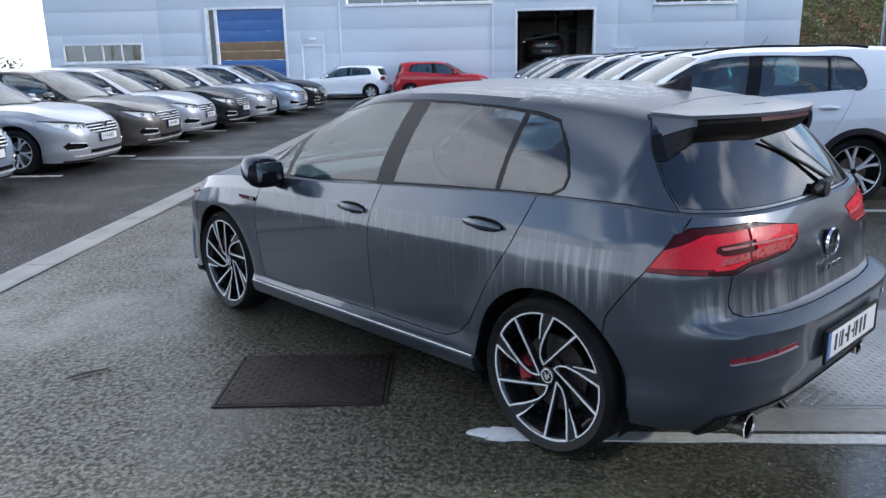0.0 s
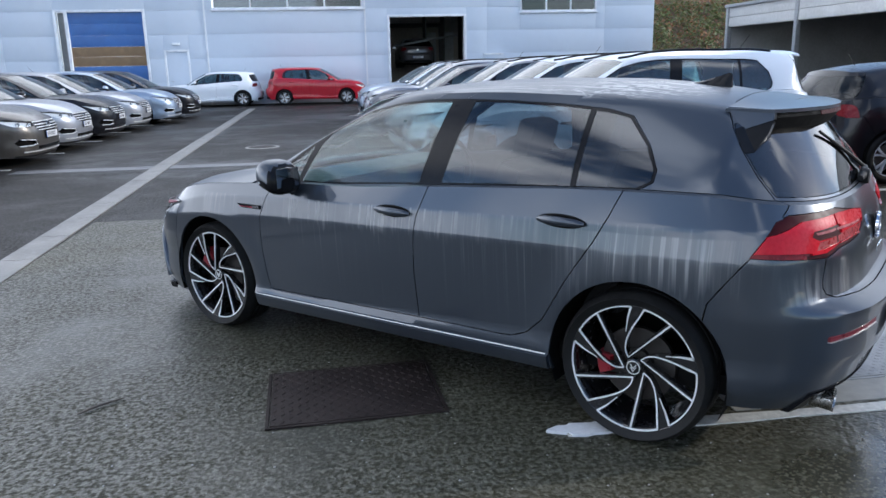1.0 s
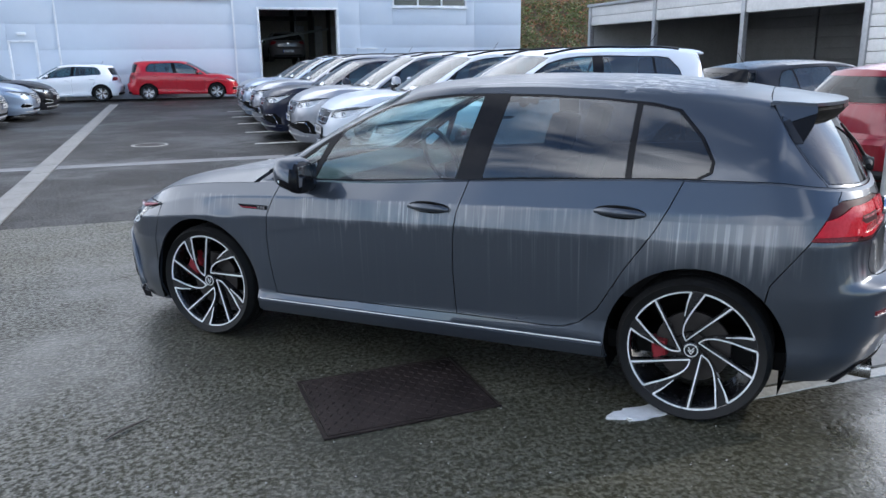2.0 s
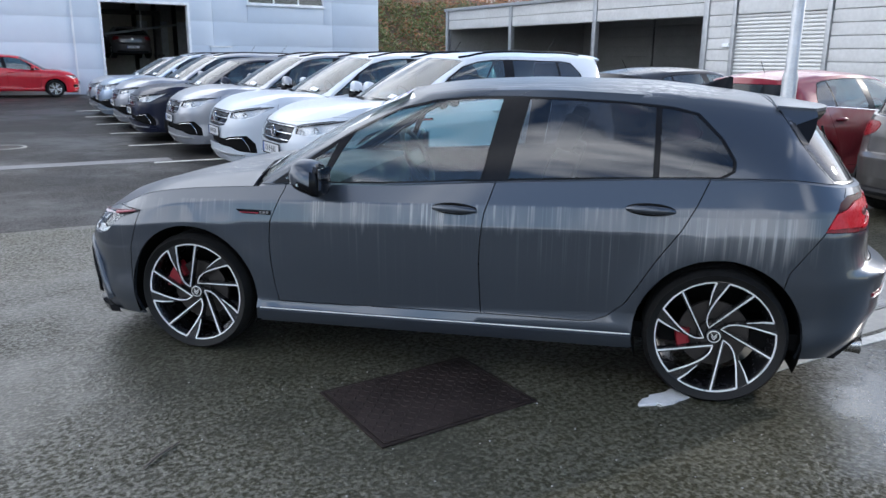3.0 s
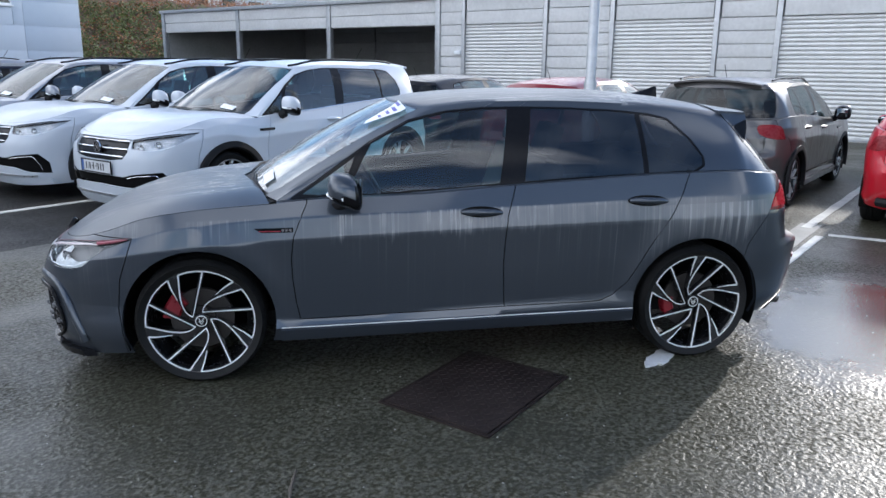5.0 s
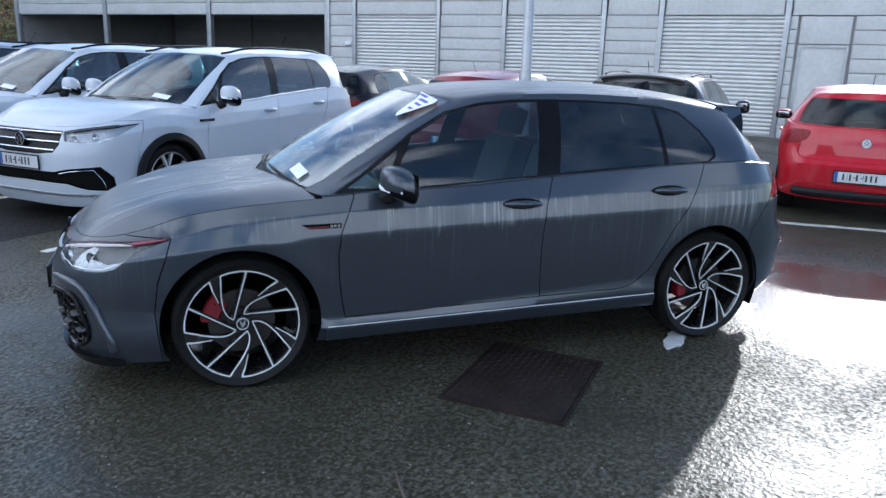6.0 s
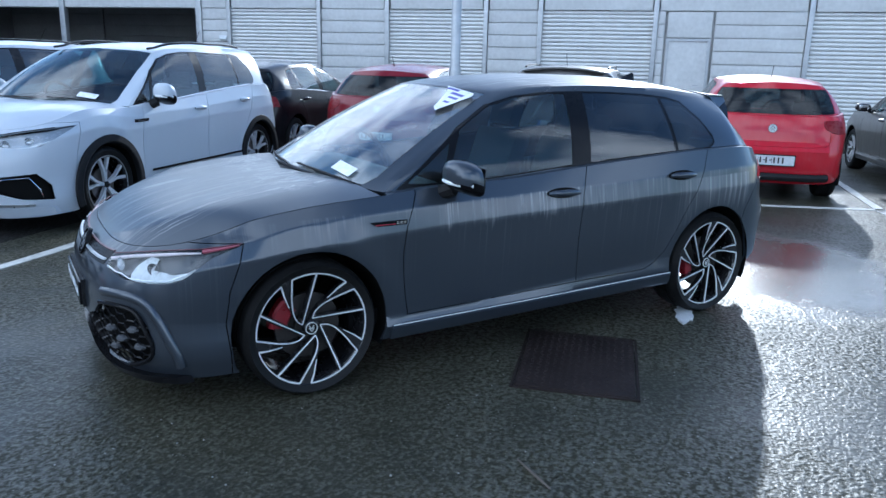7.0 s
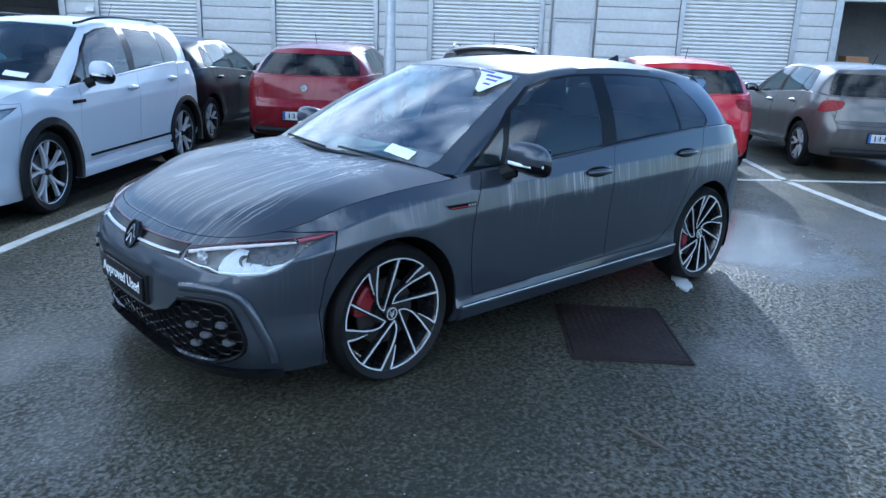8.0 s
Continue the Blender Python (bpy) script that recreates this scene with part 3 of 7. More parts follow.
def contains(poly, a, b):
    hit = False
    n = len(poly)
    j = n - 1
    for i in range(n):
        xi, yi = poly[i]
        xj, yj = poly[j]
        if (yi > b) != (yj > b) and a < (xj - xi) * (b - yi) / (yj - yi) + xi:
            hit = not hit
        j = i
    return hit


def imprint(bm, poly, basis, test):
    e1, e2 = basis
    lo = (min(p[0] for p in poly) - 0.01, min(p[1] for p in poly) - 0.01)
    hi = (max(p[0] for p in poly) + 0.01, max(p[1] for p in poly) + 0.01)

    def overlap(f, l, h):
        a = [v.co.dot(e1) for v in f.verts]
        if max(a) < l[0] or min(a) > h[0]:
            return False
        b = [v.co.dot(e2) for v in f.verts]
        return max(b) >= l[1] and min(b) <= h[1]

    cand = {f for f in bm.faces if test(f) and overlap(f, lo, hi)}
    n = len(poly)
    for i in range(n):
        a, b = poly[i], poly[(i + 1) % n]
        dx, dz = b[0] - a[0], b[1] - a[1]
        if abs(dx) + abs(dz) < 1e-6:
            continue
        cand = {f for f in cand if f.is_valid}
        l = (min(a[0], b[0]) - 1e-4, min(a[1], b[1]) - 1e-4)
        h = (max(a[0], b[0]) + 1e-4, max(a[1], b[1]) + 1e-4)
        faces = [f for f in cand if overlap(f, l, h)]
        if not faces:
            continue
        geom = set(faces)
        for f in faces:
            geom.update(f.verts)
            geom.update(f.edges)
        res = bmesh.ops.bisect_plane(bm, geom=list(geom), dist=1e-6, plane_co=e1 * a[0] + e2 * a[1], plane_no=e1 * -dz + e2 * dx)
        for g in res["geom"]:
            if isinstance(g, bmesh.types.BMFace):
                cand.add(g)
        for g in res["geom_cut"]:
            if isinstance(g, bmesh.types.BMEdge):
                cand.update(g.link_faces)
    return [f for f in bm.faces if test(f) and contains(poly, f.calc_center_median().dot(e1), f.calc_center_median().dot(e2))]


def take(bm, faces):
    out = bmesh.new()
    table = {}
    for f in faces:
        for v in f.verts:
            if v not in table:
                table[v] = out.verts.new(v.co)
        try:
            out.faces.new([table[v] for v in f.verts])
        except ValueError:
            pass
    bmesh.ops.delete(bm, geom=list(faces), context="FACES")
    return out


def keep_largest(bm, rest):
    """Leaves the largest connected piece in bm and moves the others to rest."""
    seen, groups = set(), []
    for f in bm.faces:
        if f in seen:
            continue
        stack, group = [f], []
        seen.add(f)
        while stack:
            g = stack.pop()
            group.append(g)
            for e in g.edges:
                for h in e.link_faces:
                    if h not in seen:
                        seen.add(h)
                        stack.append(h)
        groups.append(group)
    groups.sort(key=len)
    for group in groups[:-1]:
        join(rest, take(bm, group))


def rim(bm, gap=0.0025, depth=0.014):
    """Pulls the free edges back and turns them inwards, so that panels meet in a real gap."""
    bm.normal_update()
    free = [e for e in bm.edges if len(e.link_faces) == 1 and not all(abs(v.co.y) < 1e-4 for v in e.verts)]
    shift = {}
    for e in free:
        c = e.link_faces[0].calc_center_median()
        for v in e.verts:
            d = c - (e.verts[0].co + e.verts[1].co) / 2
            t = (e.verts[1].co - e.verts[0].co).normalized()
            d = d - t * d.dot(t)
            if d.length > 1e-7:
                shift[v] = shift.get(v, Vector()) + d.normalized()
    nrm = {v: v.normal.copy() for v in shift}
    for v, d in shift.items():
        keep = abs(v.co.y) < 1e-4
        v.co += d.normalized() * gap if d.length > 1e-6 else Vector()
        if keep:
            v.co.y = 0
    low = {v: bm.verts.new(v.co - nrm[v] * depth) for v in shift}
    for e in free:
        a, b = e.verts
        if a in low and b in low:
            loop = e.link_loops[0]
            if loop.vert == a:
                a, b = b, a
            bm.faces.new([a, b, low[b], low[a]])
    return bm


def mirrored(bm, merge):
    """merge: both halves in one mesh; else the other side alone."""
    if merge:
        geom = bmesh.ops.duplicate(bm, geom=bm.verts[:] + bm.edges[:] + bm.faces[:])["geom"]
        vs = [g for g in geom if isinstance(g, bmesh.types.BMVert)]
        fs = [g for g in geom if isinstance(g, bmesh.types.BMFace)]
        for v in vs:
            v.co.y = -v.co.y
        bmesh.ops.reverse_faces(bm, faces=fs)
        bmesh.ops.remove_doubles(bm, verts=[v for v in bm.verts if abs(v.co.y) < 2e-4], dist=4e-4)
        return bm
    other = bm.copy()
    for v in other.verts:
        v.co.y = -v.co.y
    bmesh.ops.reverse_faces(other, faces=other.faces[:])
    return other


def pushed(bm, d):
    bm.normal_update()
    for v in bm.verts:
        v.co += v.normal * d
    return bm


# ---- cars ----
def ring_xy(n, a):
    c, q = math.cos(a), math.sin(a)
    d = (c ** n + q ** n) ** (1 / n)
    return c / d, q / d


class Skin:
    """The half skin of a car (its left side): flank, bonnet, glasshouse and roof as smooth grids, x forward from mid wheelbase."""

    def __init__(self, sx=1.0, sy=1.0, sz=1.0, fine=1.0, nose=0.0, lift=0.0, boxy=0.0):
        self.k = (sx, sy, sz)
        self.lift, self.boxy = lift, boxy
        self.rise = curve_of([(0.0, 0.0), (0.30, 0.02), (0.45, 0.055), (0.60, 0.105), (0.70, 0.135), (0.80, 0.13), (0.90, 0.075), (0.985, 0.035), (1.1, 0.0)])
        self.nose = nose
        nf, nm, nr = int(30 * fine), int(84 * fine), int(30 * fine)
        xf = curve_of([(0.14, 2.105 + nose), (0.25, 2.170 + nose), (0.40, 2.192 + nose), (0.5, 2.188 + nose), (0.6, 2.155 + nose), (0.66, 2.108 + nose), (0.70, 2.058 + nose), (0.78, 1.95 + nose)])
        xr = curve_of([(0.20, -1.96), (0.33, -2.075), (0.385, -2.088), (0.43, -2.118), (0.57, -2.128), (0.618, -2.135), (0.632, -2.128), (0.652, -2.066), (0.668, -2.040), (0.85, -2.02), (0.95, -1.985), (1.05, -1.94)])
        xr_side = curve_of([(0.20, -1.96), (0.33, -2.08), (0.43, -2.112), (0.57, -2.122), (0.66, -2.085), (0.75, -2.045), (0.85, -2.02), (0.95, -1.985), (1.05, -1.94)])
        self.xf, self.xr = xf, xr
        # lines along the flank: height over x, half width
        bottom = curve_of([(-2.1, 0.21), (-1.7, 0.235), (-0.95, 0.235), (0.92, 0.205), (1.7, 0.16), (2.1, 0.14)])
        sill = curve_of([(-2.1, 0.33), (-0.95, 0.312), (0.92, 0.278), (1.7, 0.27), (2.1, 0.27)])
        crease = curve_of([(-2.1, 0.43), (-1.7, 0.43), (-0.24, 0.36), (0.8, 0.315), (1.5, 0.40), (2.1, 0.42)])
        middle = curve_of([(-2.1, 0.61), (-1.0, 0.585), (0.8, 0.53), (1.5, 0.53), (2.1, 0.54)])
        low = curve_of([(-2.1, 0.81), (-1.14, 0.795), (-0.23, 0.775), (0.78, 0.738), (1.5, 0.69), (2.1, 0.61)])
        high = curve_of([(-2.1, 0.93), (-1.375, 0.916), (-0.22, 0.872), (0.78, 0.845), (1.4, 0.80), (1.8, 0.725), (2.1, 0.66)])
        top = curve_of([(-2.1, 1.0), (-1.9, 1.015), (-1.6, 1.04), (-1.25, 1.036), (-0.6, 1.002), (-0.18, 0.974), (0.2, 0.945), (0.72, 0.926), (0.95, 0.908), (1.3, 0.882), (1.6, 0.846), (1.8, 0.788), (1.95, 0.735), (2.1, 0.698)])
        self.top = top
        lines = [(bottom, 0.852), (sill, 0.884), (crease, 0.870), (middle, 0.884), (low, 0.895), (high, 0.876), (top, 0.838)]
        subs = [2, 2, 5, 7, 3, 4] if fine > 0.7 else [1, 1, 2, 2, 2, 2]
        cols = []
        jf, jr = 1.3, -1.3
        for i in range(nf):
            cols.append(("f", ring_xy(3.4, math.pi / 2 * i / nf)))
        for i in range(nm + 1):
            cols.append(("m", jf + (jr - jf) * i / nm))
        for i in range(1, nr + 1):
            cols.append(("r", ring_xy(3.4, math.pi / 2 * (1 - i / nr))))
        levels = []
        for q, n in enumerate(subs):
            for i in range(n):
                f = i / n
                if fine > 0.7 and n > 2:
                    f = (0, 0.08, 0.16, 0.24, 0.30, 0.60, 0.91)[i] if n == 7 else (0, 0.1, 0.5, 0.9)[i] if n == 4 else (0, 0.09, 0.36, 0.64, 0.91)[i] if n == 5 else (0, 0.12, 0.88)[i]
                levels.append((q, f))
        levels.append((len(subs) - 1, 1.0))
        self.wheels = (1.3155, -1.3155)
        P = []
        for q, f in levels:
            row = []
            for kind, val in cols:
                xn = jf + (2.1 + nose - jf) * val[0] if kind == "f" else jr + (-2.1 - jr) * val[0] if kind == "r" else val
                xn = max(-2.1, min(2.1, xn))
                za, zb = lines[q][0](xn), lines[q + 1][0](xn)
                z = za + (zb - za) * f
                w = lines[q][1] + (lines[q + 1][1] - lines[q][1]) * f
                if kind == "m" and q < 5:
                    for xw in self.wheels:
                        d = math.hypot(val - xw, z - 0.32)
                        w += 0.010 * math.exp(-((d - 0.40) / 0.06) ** 2)
                if kind == "f":
                    x, y = jf + (xf(z) - jf) * val[0], w * val[1]
                elif kind == "r":
                    inner = max(0.0, min(1.0, (0.90 - val[1]) / 0.14))
                    x, y = jr + (xr(z) * inner + xr_side(z) * (1 - inner) - jr) * val[0], w * val[1]
                else:
                    x, y = val, w
                row.append((x, y, z))
            P.append(row)
        self.flank = P
        edge = P[-1]
        # bonnet
        cowl_x = 0.95
        spine = curve_of([(2.06 + nose, 0.697), (2.0 + nose, 0.744), (1.9, 0.797), (1.7, 0.857), (1.4, 0.910), (1.1, 0.942)])
        side = [p for p in edge if p[0] >= cowl_x - 0.001]
        rows = []
        tn = 16 if fine > 0.7 else 8
        for i in range(tn + 1):
            s_ = i / tn
            row = []
            for (x, y, z) in side:
                sxp = 1.145 + (min(x, 1.98) - cowl_x) * (1.98 + nose - 1.145) / (1.98 - cowl_x) if x < 1.98 else 1.98 + nose + (x - 1.98) * 0.6
                g = 0.80 * (s_ / 0.30) ** 0.9 if s_ < 0.30 else 0.80 + 0.20 * (1 - (1 - (s_ - 0.30) / 0.70) ** 2)
                X = x + (sxp - x) * s_
                zz = z + (spine(X) - z) * g
                yy = y * (1 - s_)
                ridge = abs(yy) - (0.30 + 0.16 * (X - 1.1))
                zz += 0.008 * (1 / (1 + math.exp(-ridge / 0.009))) * min(1, max(0, (1.95 - X) * 4)) * min(1, s_ * 5)
                row.append((X, yy, zz))
            rows.append(row)
        self.bonnet = rows
        # glasshouse
        body = [p for p in edge if p[0] < cowl_x]
        nc = int(18 * fine) + 4
        corner = body[0]
        base = []
        for i in range(nc):
            u = i / nc
            yv = (corner[1] - 0.05) * u
            base.append((1.108 - (1.108 - 0.93) * u ** 2.4, yv, 0.942 - 0.030 * u ** 2))
        roofl = []
        for i in range(nc):
            u = i / nc
            roofl.append((0.30 - 0.17 * u ** 2.2, 0.555 * u, 1.388 - 0.028 * u ** 2))
        self.yr = curve_of([(0.13, 0.555), (-0.2, 0.578), (-0.6, 0.585), (-1.1, 0.568), (-1.5, 0.535), (-1.75, 0.50)])
        self.zr = curve_of([(0.13, 1.362), (-0.1, 1.39), (-0.5, 1.402), (-1.0, 1.386), (-1.4, 1.352), (-1.75, 1.305)])
        mid = [p for p in body if p[0] > -1.62]
        end = [p for p in body if p[0] <= -1.62]
        for (x, y, z) in mid:
            base.append((x, y - 0.028, z + 0.006))
            u = (x - 0.95) / (-1.62 - 0.95)
            X = 0.13 + (-1.60 - 0.13) * u
            roofl.append((X, self.yr(X), self.zr(X)))
        for i, (x, y, z) in enumerate(end):
            u = (i + 1) / len(end)
            y0 = mid[-1][1] - 0.028
            base.append((x + 0.02, y * (y0 / max(y0, mid[-1][1])), z + 0.008))
            roofl.append((-1.60 - 0.10 * math.sin(u * math.pi / 2), self.yr(-1.60) * (1 - u), self.zr(-1.60) + 0.035 * (1 - (1 - u) ** 2)))
        base[-1] = (base[-1][0], 0.0, base[-1][2])
        vn = 12 if fine > 0.7 else 6
        G = []
        for i in range(vn + 1):
            v = i / vn
            row = []
            for (bx, by, bz), (rx, ry, rz) in zip(base, roofl):
                bulge = 4 * v * (1 - v)
                out = 0.030 * bulge
                fy = min(1.0, by / 0.6)
                front = 1.0 if bx > 0.92 else 0.0
                row.append((bx + (rx - bx) * v + (0.012 * bulge if front else -0.016 * bulge * (1 - fy)), by + (ry - by) * v + out * fy * (0.55 if front else 1), bz + (rz - bz) * v + (0.018 * bulge if front else 0.012 * bulge * (1 - fy) + 0.022 * bulge * max(0, min(1, (bx - 0.1) / 0.8)))))
            G.append(row)
        self.house = G
        self.shoulder = [[(x, y, z) for (x, y, z) in body], [base[nc + i] for i in range(len(body))]]
        # roof
        self.zc = curve_of([(0.30, 1.388), (0.15, 1.414), (-0.1, 1.438), (-0.45, 1.452), (-0.9, 1.447), (-1.3, 1.415), (-1.75, 1.345)])
        R = []
        rn = 8 if fine > 0.7 else 5
        for i in range(rn + 1):
            s_ = i / rn
            row = []
            for (x, y, z) in roofl:
                X = x + (max(-1.62, min(0.2, x)) - x) * s_
                zc = self.zc(X)
                row.append((X, y * (1 - s_), z + (zc - z) * (1 - (1 - s_) ** 2.2)))
            R.append(row)
        self.roof = R
        self.edge = edge

    def on_screen(self, u, v, out=0.006):
        """A place on the windscreen: u from the middle to the left edge, v from cowl to roof, with axes along y, up the glass and outwards."""
        b = 4 * v * (1 - v)
        x = (1.108 - 0.178 * u ** 2.4) * (1 - v) + (0.30 - 0.17 * u ** 2.2) * v + 0.012 * b
        y = 0.80 * u * (1 - v) + 0.555 * u * v + 0.0165 * b * u
        z = (0.942 - 0.030 * u ** 2) * (1 - v) + (1.388 - 0.028 * u ** 2) * v + 0.018 * b
        up = Vector((-0.80, 0, 0.42 + 0.12 * (1 - 2 * v))).normalized()
        ax = (Vector((-0.34 * u, 1, -0.08 * u)) - up * Vector((-0.34 * u, 1, -0.08 * u)).dot(up)).normalized()
        n = ax.cross(up)
        m = Matrix((ax, up, n)).transposed().to_4x4()
        m.translation = Vector(self.at(x, y, z)) + n * out
        return m

    def at(self, x, y, z):
        """A point of the plain hatchback skin on this car: a raised, blunter nose and a longer, taller tail end."""
        def ease(v, a, b):
            u = max(0.0, min(1.0, (v - a) / (b - a)))
            return u * u * (3 - 2 * u)
        sx, sy, sz = self.k
        tail = ease(-x, 0.7, 1.6) * self.boxy
        high = ease(z, 0.98, 1.36)
        zz = z + self.lift * ease(x, 0.9, 1.5) * self.rise(z) + 0.055 * tail * high
        xx = x - 0.13 * tail * high + 0.03 * self.lift * ease(x, 1.7, 2.1) * ease(z, 0.5, 0.75)
        yy = y * (1 + 0.05 * self.boxy * ease(z, 1.0, 1.36))
        return (xx * sx, yy * sy, zz * sz)

    def place(self, P):
        return [[self.at(x, y, z) for x, y, z in row] for row in P]

    def poly(self, pts):
        return [(p[0], p[2]) for p in (self.at(a, 0, b) for a, b in pts)]

    def poly_end(self, pts, x=2.1):
        return [(p[1], p[2]) for p in (self.at(x, a, b) for a, b in pts)]

    def nose_at(self, y, z, out=0.0, front=True):
        x, yy, zz = self.at(skin_x(self, abs(y), z, front), y, z)
        return (x + (out if front else -out), yy, zz)

    def poly_corner(self, pts, front=True):
        """pts: (x, y, z) on the skin."""
        e = (CORNER_F if front else CORNER_R)[0]
        return [(Vector((p[0], p[1], 0)).dot(e), p[2]) for p in (self.at(*q) for q in pts)]


def outward(bm, probe):
    bm.normal_update()
    best = max(bm.faces, key=lambda f: f.calc_center_median().dot(probe))
    if best.normal.dot(probe) < 0:
        bmesh.ops.reverse_faces(bm, faces=bm.faces[:])
    return bm


def clean(bm):
    bmesh.ops.remove_doubles(bm, verts=bm.verts[:], dist=2e-5)
    bmesh.ops.dissolve_degenerate(bm, edges=bm.edges[:], dist=1e-6)
    return bm


LEFT = lambda f: f.calc_center_median().y > 0.3
FRONT = lambda f: f.calc_center_median().x > 1.0
REAR = lambda f: f.calc_center_median().x < -1.2
FRONT_UP = lambda f: f.normal.x > 0.15
REAR_UP = lambda f: f.normal.x < -0.2 and f.calc_center_median().x < -1.0


def arc(cx, cz, r, n=40):
    return [(cx + r * math.cos(2 * math.pi * i / n), cz + r * math.sin(2 * math.pi * i / n)) for i in range(n)]


def wheel_well(xw, r, y0, y1):
    P = []
    for y in (y1, y0):
        P.append([(xw + r * math.cos(a), y, 0.32 + r * math.sin(a)) for a in [math.pi * (-0.12 + 1.24 * i / 24) for i in range(25)]])
    bm = grid(P)
    c = bm.verts.new((xw, y0, 0.32))
    bm.verts.ensure_lookup_table()
    ring = [v for v in bm.verts if abs(v.co.y - y0) < 1e-6 and v is not c]
    ring.sort(key=lambda v: math.atan2(v.co.z - 0.32 + 0.2, v.co.x - xw))
    for a, b in zip(ring, ring[1:]):
        bm.faces.new([a, b, c])
    return bm


def tyre_mesh(r, width, rim_r):
    h = width / 2
    prof = [(rim_r - 0.012, -h + 0.02), (rim_r + 0.004, -h + 0.008), (rim_r + (r - rim_r) * 0.55, -h - 0.004), (r - 0.022, -h + 0.004), (r - 0.006, -h + 0.022), (r, -h + 0.05)]
    for k in range(1, 4):
        y = -h + 0.05 + (width - 0.1) * k / 4
        prof += [(r, y - 0.006), (r - 0.008, y - 0.003), (r - 0.008, y + 0.003), (r, y + 0.006)]
    prof += [(r, h - 0.05), (r - 0.006, h - 0.022), (r - 0.022, h - 0.004), (rim_r + (r - rim_r) * 0.55, h + 0.004), (rim_r + 0.004, h - 0.008), (rim_r - 0.012, h - 0.02)]
    return outward(lathe(prof, 72), Vector((0, 0, 1)))


def pol(a, r):
    """Angle in degrees, clockwise seen from the left of the car."""
    return (-math.sin(radians(a)) * r, math.cos(radians(a)) * r)


def ribbon(bm, pts, width, yf, depth=0.006):
    pts = [Vector(p) for p in pts]
    left, right = [], []
    for i, p in enumerate(pts):
        d = (pts[min(i + 1, len(pts) - 1)] - pts[max(0, i - 1)]).normalized()
        n = Vector((-d.y, d.x))
        w = width[i] if isinstance(width, list) else width
        left.append(p + n * w / 2)
        right.append(p - n * w / 2)
    top_l = [bm.verts.new((p.x, yf(p.length), p.y)) for p in left]
    top_r = [bm.verts.new((p.x, yf(p.length), p.y)) for p in right]
    bot_l = [bm.verts.new((p.x, yf(p.length) - depth, p.y)) for p in left]
    bot_r = [bm.verts.new((p.x, yf(p.length) - depth, p.y)) for p in right]
    for i in range(len(pts) - 1):
        for a, b in ((top_l, top_r), (bot_l, top_l), (top_r, bot_r)):
            bm.faces.new([a[i], a[i + 1], b[i + 1], b[i]])
    bm.faces.new([top_l[0], top_r[0], bot_r[0], bot_l[0]])
    bm.faces.new([top_l[-1], top_r[-1], bot_r[-1], bot_l[-1]])
    bmesh.ops.recalc_face_normals(bm, faces=bm.faces[:])


